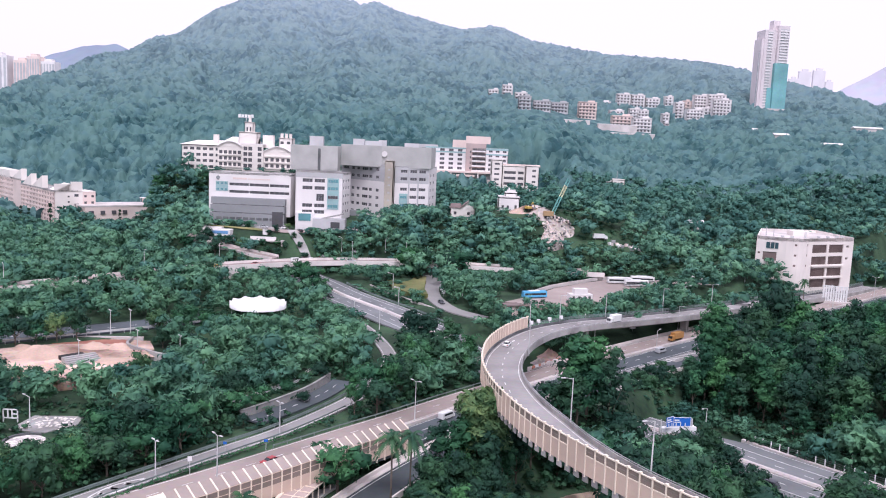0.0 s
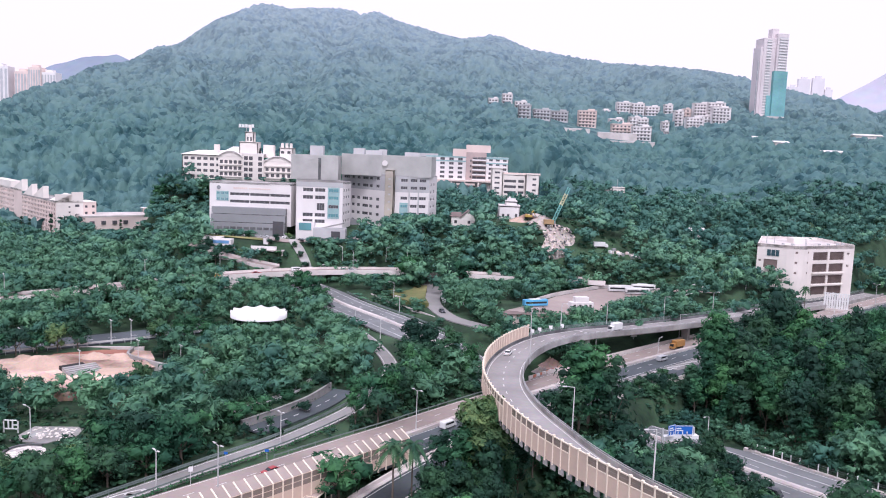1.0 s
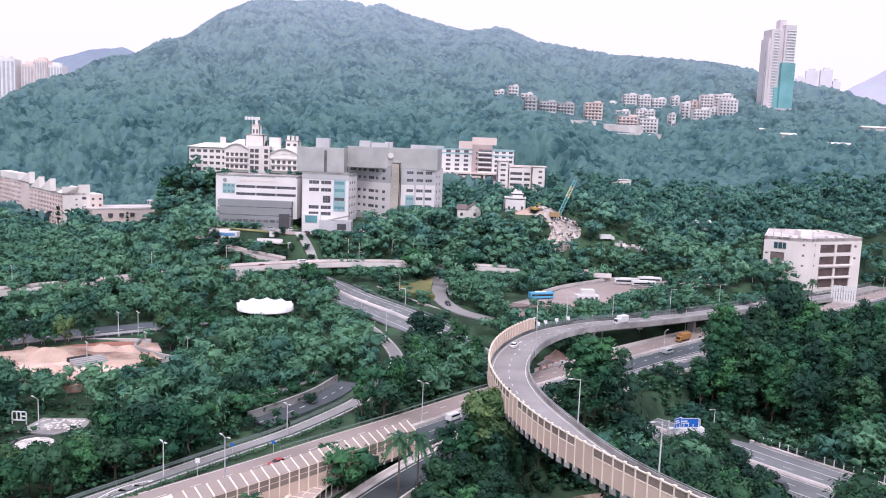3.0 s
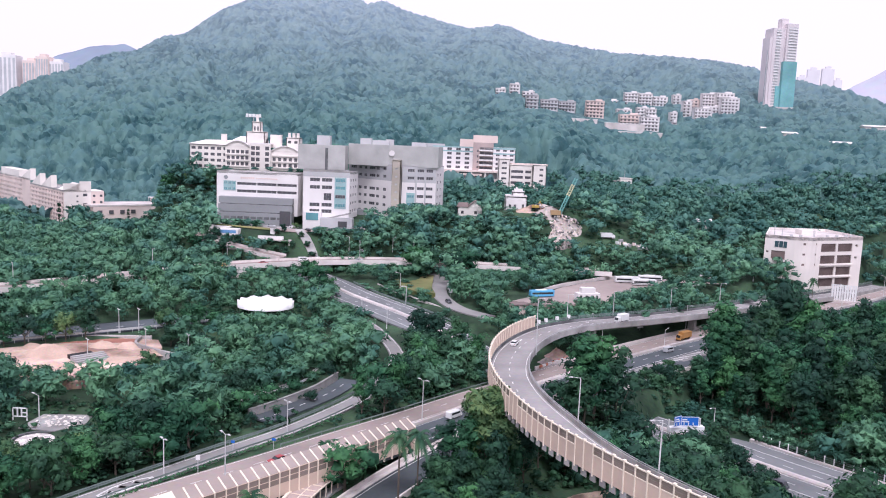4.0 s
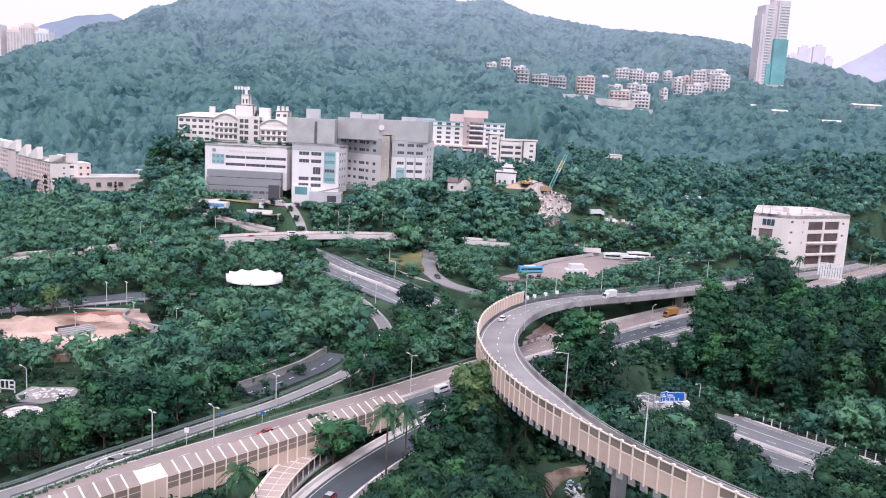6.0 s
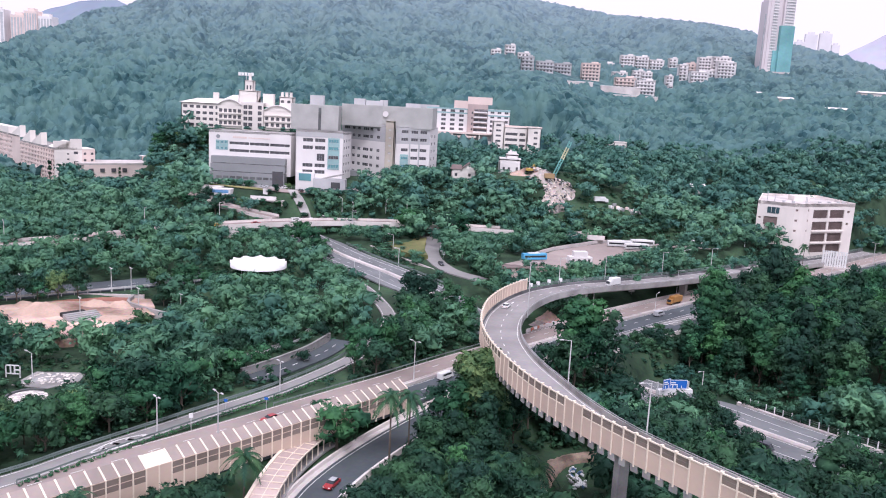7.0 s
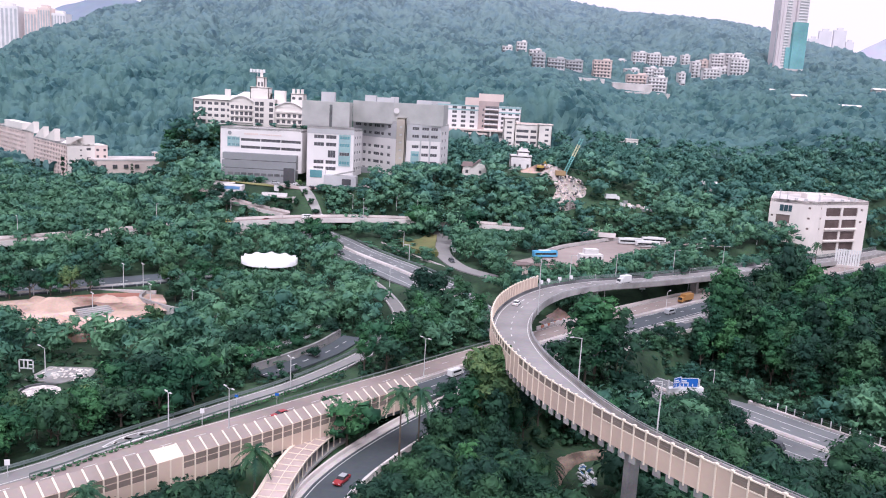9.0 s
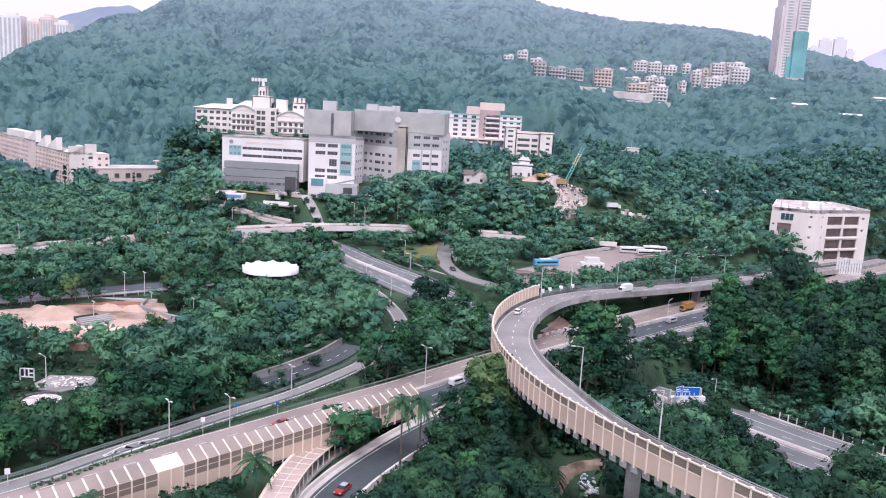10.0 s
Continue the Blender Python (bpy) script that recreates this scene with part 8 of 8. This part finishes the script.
BUILT = ((-136, -84, 438, 474), (-86, -50, 427, 474), (-66, -8, 458, 494), (-122, -90, 400, 420), (-168, -96, 500, 518), (-32, 46, 592, 622), (30, 72, 570, 592), (174, 226, 406, 462), (-146, -88, 218, 262), (24, 46, 316, 346), (40, 60, 326, 366), (54, 72, 334, 384), (66, 96, 354, 396), (80, 136, 380, 404), (-83, -59, 297, 314), (-101, -86, 168, 192), (3, 17, 451, 462), (29, 45, 468, 482), (23, 37, 154, 172), (50, 71, 424, 442), (37, 58, 444, 474), (-230, -172, 502, 570), (79, 110, 429, 436))


def sight_cap(x, y, r):
    """How high a tree may grow at each place without hiding the open plots."""
    cap = np.full(len(x), 99.0)
    g = height(x, y)
    for qx, qy, qz in OPEN:
        ln = math.hypot(qx, qy)
        s = (x * qx + y * qy) / ln
        off = np.abs(x * qy - y * qx) / ln
        hit = (off < r * 1.25) & (s < ln + 1) & (s > 40)
        cap = np.where(hit, np.minimum(cap, EYE.z + (qz - EYE.z) * s / ln - g), cap)
    return cap, g


def clear_of(x, y, extra, under=True):
    keep = np.ones(len(x), bool)
    for road, half in KEEP:
        if road is FLY and not under:
            continue
        for p in road[::2]:
            keep &= (x - p[0]) ** 2 + (y - p[1]) ** 2 > (half + extra) ** 2
    for a, b, c, d in BUILT:
        keep &= ~((x > a - 2) & (x < b + 2) & (y > c - 2) & (y < d + 2))
    return keep


def scattered(rng, x0, x1, y0, y1, step, wedge=0.66):
    gx_, gy_ = np.meshgrid(np.arange(x0, x1, step), np.arange(y0, y1, step))
    x, y = gx_.ravel() + rng.uniform(-0.48, 0.48, gx_.size) * step, gy_.ravel() + rng.uniform(-0.48, 0.48, gx_.size) * step
    k = np.abs(x) < y * wedge + 12
    return x[k], y[k]


rng = np.random.default_rng(5)
# named trees: kind, x, y, scale
# small dark trees around (64, 244) are added for the shade below the bridge
NAMED = [(BROAD[2], -124, 384, 0.85), (BROAD[1], -117, 383, 0.9), (BROAD[4], -110, 381.5, 0.85), (BROAD[6], -131, 388, 0.9), (BROAD[1], -90, 408, 0.4), (BROAD[4], -67, 410, 0.55), (BROAD[6], -61, 408, 0.6), (BROAD[1], -88, 397, 0.5), (BROAD[4], -83, 396, 0.55), (BROAD[6], -80, 401, 0.45), (BROAD[2], -92, 401, 0.5), (CONE[1], -104, 398, 0.7), (BROAD[1], -113, 397, 0.7), (BROAD[6], -119, 399, 0.8), (BROAD[4], -107, 394, 0.7), (TALL[0], 93, 263, 1.5), (TALL[3], 122, 286, 1.7), (TALL[1], 112, 277, 1.45), (TALL[2], 131, 292, 1.5), (TALL[1], 101, 270, 1.25), (TALL[0], 84, 246, 1.0), (BROAD[2], -17, 386, 1.5), (BROAD[4], -11, 389, 1.6), (BROAD[1], 1, 387, 1.7), (BROAD[5], 8, 389, 1.6), (TALL[1], -4, 262, 1.0), (TALL[3], 3, 256, 1.05), (TALL[2], 9, 250, 1.0), (BROAD[4], -9, 266, 1.5), (BROAD[6], 0, 247, 1.6), (TALL[1], 12, 158.5, 0.75), (TALL[3], 5, 160, 0.8), (BROAD[1], 2, 163, 1.25), (BROAD[3], 9, 161, 1.2), (PALM[0], 3, 151, 1.2), (PALM[0], -1, 154, 1.1), (PALM[0], 5.5, 146.5, 1.15), (PALM[0], 22, 152.5, 1.0), (PALM[0], 0, 147, 1.2), (BROAD[2], -84, 402, 0.45), (BROAD[4], -87, 410, 0.5), (BROAD[1], -62, 403, 0.5), (BROAD[5], -104, 420, 0.55), (BROAD[6], -112, 421, 0.5), (BROAD[3], -84, 425, 0.5), (CONE[0], -97, 398, 0.6), (CONE[1], -94, 396, 0.5), (BROAD[3], -102, 396, 0.6), (BROAD[1], -90, 394, 0.55), (YELLOW, 10.0, 171.5, 1.68), (BROAD[4], 62, 243, 0.6), (BROAD[1], 67, 248, 0.6), (BROAD[6], 57, 239, 0.55), (BROAD[4], 72, 253, 0.6), (BROAD[1], 64, 238, 0.6), (BROAD[6], 69, 243, 0.6), (BROAD[1], 59, 234, 0.5), (TALL[0], 4.5, 167, 1.0), (TALL[1], 11.5, 165, 0.95), (TALL[3], 1, 172, 0.8), (TALL[2], 40, 208, 1.5), (TALL[3], 45, 205.5, 1.4), (TALL[0], 36.5, 203, 1.35), (TALL[1], 33, 198, 1.05), (TALL[1], 38, 213, 1.2), (BROAD[6], 62, 192, 1.2), (BROAD[4], 66, 190, 1.1), (BROAD[1], 58, 193, 1.0), (BROAD[5], -57, 345, 1.35), (BROAD[2], -63, 354, 1.3), (BROAD[0], -53, 335, 1.15), (BROAD[1], -68, 364, 1.05), (BROAD[4], -50, 326, 0.9), (BROAD[6], -73, 371, 0.75), (BROAD[1], 48, 201, 1.5), (BROAD[4], 31, 203, 1.4),
         (BROAD[2], -20.6, 164.2, 1.5), (BROAD[6], 86, 158, 1.6), (BROAD[0], -90, 277, 1.2), (BROAD[3], -97, 270, 1.05), (BROAD[5], -83, 279, 0.9), (BROAD[2], -72, 276, 0.9), (BROAD[4], -92.5, 261, 0.85), (BROAD[1], -69.5, 396, 0.5), (BROAD[4], -73, 402, 0.45), (BROAD[6], -77, 407, 0.4), (TALL[1], 68.5, 178, 0.72), (BROAD[1], 73, 171, 0.8), (TALL[3], 64.5, 183, 0.78), (BROAD[4], 73, 175.5, 0.85), (BROAD[1], 79, 163, 0.85), (BROAD[4], 71, 190, 0.85), (BROAD[6], -47.5, 190, 0.45), (BROAD[1], -36, 209.5, 0.5), (BROAD[4], -43, 198.5, 0.3), (BROAD[1], -115, 221, 0.6), (BROAD[6], -127, 225, 0.6), (BROAD[3], -86, 224, 0.9), (BROAD[1], -83, 259, 0.85), (TALL[0], 15, 172, 0.75), (TALL[3], 19, 178, 0.8), (BROAD[4], 23, 184, 1.1), (BROAD[6], 17, 187, 1.2), (BROAD[1], 27, 190, 1.1), (BROAD[0], -47, 204.5, 0.75), (BROAD[5], -42, 214, 0.7), (BROAD[2], -52, 197, 0.95), (BROAD[6], -55, 204, 1.1), (BROAD[1], -38.5, 222, 0.75), (BROAD[4], -51, 188, 0.5), (BROAD[1], -45, 210, 0.65), (BROAD[6], -35, 228, 0.8), (BROAD[4], 93, 149, 1.7), (BROAD[2], 92, 164, 1.2), (BROAD[1], 99, 140, 1.7),
         (PALM[1], -8.8, 158.5, 1.0), (PALM[1], -4.8, 158, 0.9), (PALM[2], -34, 136.5, 0.95), (PALM[2], -56, 117, 1.0), (PALM[0], 8, 152, 1.3), (PALM[0], 11, 149, 1.2), (PALM[0], 14.5, 154, 1.25), (PALM[0], 17, 150, 1.15), (PALM[0], 12.5, 158, 1.1), (PALM[0], 20, 157, 1.0), (PALM[0], 60, 128, 0.9), (PALM[2], 64, 134, 0.8), (PALM[1], 176, 386, 0.7), (PALM[1], 166, 398, 0.7)]
for base, x, y, s in NAMED:
    spot(base, x, y, s)
# a belt that screens the slip road where it bends away
for k in range(9):
    q = shifted(SLIP_A, -7.5 - 3 * (k % 2))[near_index(SLIP_A, -29 + k * 1.7, 202 + k * 6.2)]
    spot(BROAD[k % 7] if k % 3 else TALL[k % 4], q[0], q[1], (1.15 + 0.12 * (k % 3)) if k % 3 else 0.7)
# a low row behind the works
for k in range(12):
    q = shifted(LEFT, -9.8)[min(len(LEFT) - 1, 14 + k * 2)]
    if not -119 < q[0] < -106:
        spot(BROAD[k % 7], q[0], q[1], 0.8 + 0.16 * (k % 3))
# trees on the steep bank beside the hospital
for k in range(16):
    spot(BROAD[k % 7], -184 + (k * 7) % 36, 466 + (k * 5) % 27, 0.8 + 0.12 * (k % 3))
# a belt of trees before the cream building
for k in range(12):
    x = -150 + k * 5
    spot(BROAD[k % 7], x, 488 + (k * 5) % 7, 0.75 + 0.1 * (k % 3))
# conifers by the estate and the hospital
for x, y, s in ((-262, 492, 1.2), (-254, 486, 1.1), (-240, 484, 1.5), (-232, 482, 1.3), (-226, 488, 1.0), (-204, 500, 1.1), (-188, 520, 1.0), (-12, 424, 1.3), (-11, 418, 1.0), (-100, 380, 0.9), (-93, 378, 0.7), (-108, 384, 0.7)):
    spot(CONE[int(x) % 2], x, y, s)

# individual trees nearest the window, up to about 300
x, y = scattered(rng, -150, 236, 112, 392, 5.9)
row = (x - 6.5) * 0.70 - (y - 213.6) * 0.714
keep = ((x < 160) & (y < 330)) | ((x > 70) & (row > 12))
x, y = x[keep], y[keep]
ok = clear_of(x, y, 0.5)
x, y = x[ok], y[ok]
cap, gz = sight_cap(x, y, 4.6)
order = np.argsort(np.hypot(x, y))
count, talls, late = 0, 0, []
for i in order:
    side = (x[i] - 6.5) * 0.70 - (y[i] - 213.6) * 0.714
    right_wood = x[i] > 70 and side > 12 and y[i] > 205
    reach = math.sqrt(((LOW[:, 0] - x[i]) ** 2 + (LOW[:, 1] - y[i]) ** 2).min())
    want = (3 + 19 * float(ramp(17, 44, reach))) * rng.uniform(0.85, 1.12) if right_wood else (rng.uniform(8, 15) if side > 14 and x[i] > 20 else rng.uniform(7, 11.5))
    if not right_wood and x[i] < 25 and y[i] > 165:
        # a few broad crowns take the place of many small ones
        if rng.random() < 0.45:
            continue
        want *= rng.uniform(0.95, 1.45)
    if right_wood and rng.random() < 0.42:
        continue
    h = min(want, cap[i] - 0.3)
    if h < 2.2:
        late.append((x[i], y[i], gz[i], max(1.3, min(2.2, h))))
        continue
    if (count < 186 and not right_wood) or (right_wood and h > 8 and talls < 285):
        base = TALL[int(rng.integers(4))] if (right_wood and h > 8) or (h > 9.5 and rng.random() < 0.3) else (BROAD[(1, 4, 6)[int(rng.integers(3))]] if side > 12 else BROAD[int(rng.integers(7))])
        full = 17 if base in TALL else 8.7
        spot(base, x[i], y[i], max(0.4, min(1.7, h / full)), gz[i])
        count += base in BROAD
        talls += base in TALL
    else:
        late.append((x[i], y[i], gz[i], h))

# the rest of the plain as one wood
x, y = scattered(rng, -420, 340, 318, 602, 6.8)
ok = clear_of(x, y, 0.0)
x, y = x[ok], y[ok]
cap, gz = sight_cap(x, y, 3.6)
for k in range(len(x)):
    if (x[k] < -150 or x[k] > 160 or y[k] > 330) and not (x[k] < -170 and y[k] > 524) and not (x[k] > 70 and (x[k] - 6.5) * 0.70 - (y[k] - 213.6) * 0.714 > 12 and y[k] < 392 and x[k] < 236):
        h = min(rng.uniform(9.5, 14) if x[k] < -85 and y[k] < 372 else (rng.uniform(6, 10) if rng.random() < 0.6 else rng.uniform(10, 15.5)), cap[k] - 0.3)
        late.append((x[k], y[k], gz[k], max(2.2, h)))
x, y = scattered(rng, -230, 230, 150, 330, 6.4)
ok = clear_of(x, y, 0.0) & (x < -150)
x, y = x[ok], y[ok]
cap, gz = sight_cap(x, y, 3.6)
late += [(a, b, c, max(1.3, min(rng.uniform(6.5, 12), d))) for a, b, c, d in zip(x, y, gz, cap - 0.3)]
# undergrowth on the low ground
x, y = scattered(rng, -75, 130, 104, 262, 3.7)
ok = clear_of(x, y, -0.8, False)
for p in FLY[near_index(FLY, 16.5, 178)::2]:
    ok &= (x - p[0]) ** 2 + (y - p[1]) ** 2 > 2**2
x, y = x[ok], y[ok]
gz = height(x, y)
under = [(a, b, c, rng.uniform(1.2, 3.4)) for a, b, c in zip(x, y, gz)]
# low growth round the plots, and a row of trees behind the yard
# first two areas: dark shrubs added as shade below the bridge
for x0, x1, y0, y1 in ((46, 92, 224, 262), (52, 86, 226, 256), (44, 140, 396, 448), (-100, -48, 284, 326), (-112, -80, 160, 200), (-134, -54, 394, 412), (-30, 4, 330, 384), (14, 44, 300, 332)):
    x, y = scattered(rng, x0, x1, y0, y1, 3.6)
    ok = np.ones(len(x), bool)
    for road, half in ((LOW, 13), (BROADER, 9), (MAIN, 15.5), (LOOP, 5), (DRIVE, 3.6), (HOSP_RD, 6.5), (SLIP_A, 6), (FLY, 6), (VIA[VIA[:, 0] < 24], 6)):
        for p in road[::2]:
            ok &= (x - p[0]) ** 2 + (y - p[1]) ** 2 > half**2
    for cx, cy, rx, ry in ((61, 432, 9, 10), (96, 432, 17, 2.4), (-71, 305, 8, 8), (-93.4, 175, 6, 6), (-94.5, 187, 8, 6), (-113, 404, 13, 7), (-92, 404, 12, 3.5), (-103, 187, 3, 2), (104, 392, 34, 10), (-16, 358, 8, 20), (28, 316, 5, 5), (28, 330, 12, 10), (-80, 408, 9, 4)):
        ok &= ((x - cx) / rx) ** 2 + ((y - cy) / ry) ** 2 > 1
    x, y = x[ok], y[ok]
    under += [(a, b, c, rng.uniform(0.9, 2.2)) for a, b, c in zip(x, y, height(x, y))]
for k in range(22):
    q = spline([(34, 350, 0), (48, 371, 0), (64.5, 389, 0), (79, 403, 0), (104, 408, 0), (128, 414, 0)], 5)[k % 22 if k < 21 else 20]
    late.append((q[0] + rng.uniform(-1, 1), q[1] + rng.uniform(-1, 1), ground_at(q[0], q[1]), rng.uniform(5.0, 8.0)))
BUSH = [crown_arrays(np.random.default_rng(180 + k), 1.0, 1.0, 3, 11, 0.22, 0.0) for k in range(6)]
pairs = []
for k, (a, b, c, h) in enumerate(under):
    v, f, n = BUSH[k % 6]
    pairs.append((v * np.array([1.7 + 0.3 * h, 1.7 + 0.3 * h, h]) + np.array([a, b, c]), f, n))
tagged(part("undergrowth", leaf_mesh("undergrowth", *joined(*pairs)), LEAF_DARK), "dark tangled shrubs on the low ground and round the plots", "shrubs", "", "stuff")

# low hedge in the strip between the slip road and the carriageway
hedge = []
for k, q in enumerate(even_spots(shifted(SLIP_A[near_index(SLIP_A, -75, 134):near_index(SLIP_A, -28, 204)], -3.3), 0.9)):
    v, f, n = BUSH[k % 6]
    s_ = 0.55 + 0.3 * rng.random()
    hedge.append((v * np.array([s_, s_, 0.5 + 0.4 * rng.random()]) + np.array([q[0], q[1], q[2] - 0.1]), f, n))
tagged(part("hedge_strip", leaf_mesh("hedge_strip", *joined(*hedge)), LEAF_NEAR), "low clipped shrubs in the strip beside the slip road", "shrubs", "", "stuff")

# steep ground behind the long slab
x, y = scattered(rng, -330, -165, 470, 524, 6.0)
ok = clear_of(x, y, 0.0)
x, y = x[ok], y[ok]
cap, gz = sight_cap(x, y, 3.6)
late += [(a, b, c, max(1.5, min(rng.uniform(6, 9.5), d))) for a, b, c, d in zip(x, y, gz, cap - 0.3)]
# slope below the hospital and trees in front of the exchange
x, y = scattered(rng, -150, 52, 384, 452, 5.0)
x2, y2 = rng.uniform(152, 226, 44), rng.uniform(386, 402, 44)
x, y = np.r_[x, x2], np.r_[y, y2]
ok = clear_of(x, y, 0.0)
x, y = x[ok], y[ok]
cap, gz = sight_cap(x, y, 3.6)
late += [(a, b, c, min(rng.uniform(6, 9.5), d)) for a, b, c, d in zip(x, y, gz, cap - 0.3) if d > 1.2]
# the bank at the foot of the cream building
x, y = scattered(rng, -186, -134, 428, 492, 5.0)
late += [(a, b, c, rng.uniform(4.5, 7.0)) for a, b, c in zip(x, y, height(x, y)) if c > 15]
SMALL = [crown_arrays(np.random.default_rng(80 + k), 4.3, 8.5, 8, 40, 0.58, 0.5) for k in range(8)]
SPARE = [crown_arrays(np.random.default_rng(90 + k), 4.3, 8.5, 7, 16, 0.78, 0.4) for k in range(8)]
near_pairs, far_pairs = [], []
for k, (a, b, c, h) in enumerate(late):
    v, f, n = (SMALL if b < 400 and h > 3 else SPARE)[k % 8]
    s, t = h / 8.7, rng.random() * 6.283
    rot = np.array([[math.cos(t), -math.sin(t), 0], [math.sin(t), math.cos(t), 0], [0, 0, 1]])
    wide = max(s, 0.75)
    # farther trees take the leaf colours with haze mixed in
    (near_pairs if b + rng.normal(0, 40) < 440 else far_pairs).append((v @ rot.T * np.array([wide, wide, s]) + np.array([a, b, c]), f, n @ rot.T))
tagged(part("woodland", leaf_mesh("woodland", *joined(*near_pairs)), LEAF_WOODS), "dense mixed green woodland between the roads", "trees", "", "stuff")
tagged(part("foothill_woodland", leaf_mesh("foothill_woodland", *joined(*far_pairs)), LEAF_HILL), "dense woodland at the foot of the hill, blue-green haze in its leaf colour", "trees", "", "stuff")


# hillside woods: one closed roof of rounded crowns
def hashed(i, j, k):
    q = np.sin(i * 127.1 + j * 311.7 + k * 74.7) * 43758.5453
    return q - np.floor(q)


def canopy_height(x, y, cell=7.0, size=1.0):
    """Height of the leaf roof over the ground: overlapping domes on a jittered grid."""
    ci, cj = np.floor(x / cell), np.floor(y / cell)
    top = np.zeros(x.shape)
    for di in (-1, 0, 1):
        for dj in (-1, 0, 1):
            i, j = ci + di, cj + dj
            cx, cy = (i + 0.1 + 0.8 * hashed(i, j, 1)) * cell, (j + 0.1 + 0.8 * hashed(i, j, 2)) * cell
            r = size * (2.9 + 3.0 * hashed(i, j, 3) ** 2)
            d2 = ((x - cx) ** 2 + (y - cy) ** 2) / r**2
            top = np.maximum(top, np.where(d2 < 1, size * (0.5 + 1.6 * hashed(i, j, 4)) + r * 0.95 * np.sqrt(np.clip(1 - d2, 0, 1)), 0))
    return top


# houses, walls and sheds on the slope: no trees here
CLEARED = ((40, 66, 852, 884), (68, 160, 797, 870), (144, 204, 780, 850), (166, 262, 928, 955), (170, 222, 870, 910), (226, 240, 850, 894), (247, 308, 876, 926), (411, 445, 818, 842), (296, 308, 794, 811), (308, 324, 764, 781), (343, 366, 741, 757), (335, 390, 895, 950)) + BUILT


def cleared(x, y):
    out = np.zeros(x.shape, bool)
    for a, b, c, d in CLEARED:
        out |= (x > a - 2) & (x < b + 2) & (y > c - 1) & (y < d + 1)
    return out


col = np.linspace(-0.68, 0.66, 620)
line = 520 * np.exp(np.linspace(0, 1, 340) ** 1.1 * math.log(1560 / 520))
HX, HY = col[None, :] * line[:, None] + rng.normal(0, 0.3, (340, 620)), np.repeat(line[:, None], 620, 1) + rng.normal(0, 0.4, (340, 620))
HZ = height(HX, HY)
leaf = np.where(cleared(HX, HY), 0.3, canopy_height(HX, HY) + 0.55 * canopy_height(HX + 50, HY, 3.4, 0.45) + 0.7 * hashed(np.floor(HX * 3), np.floor(HY * 3), 5))
ids = np.arange(HX.size).reshape(HX.shape)
quads_ = np.stack([ids[:-1, :-1], ids[:-1, 1:], ids[1:, 1:], ids[1:, :-1]], -1).reshape(-1, 4)
closed = (HX > -168) & (HY < 556 + 26 * hashed(np.floor(HX / 9), np.floor(HX / 9), 8))
quads_ = quads_[~closed.ravel()[quads_].any(1)]
tagged(part("hillside_woodland", raw_mesh("hillside_woodland", np.stack([HX, HY - 0.4 * leaf, HZ + 1.2 * leaf], -1).reshape(-1, 3), quads_), LEAF_SLOPE, smooth=True), "dense blue-green woodland covering the hill, haze in its leaf colour towards the ridge", "trees", "", "stuff")
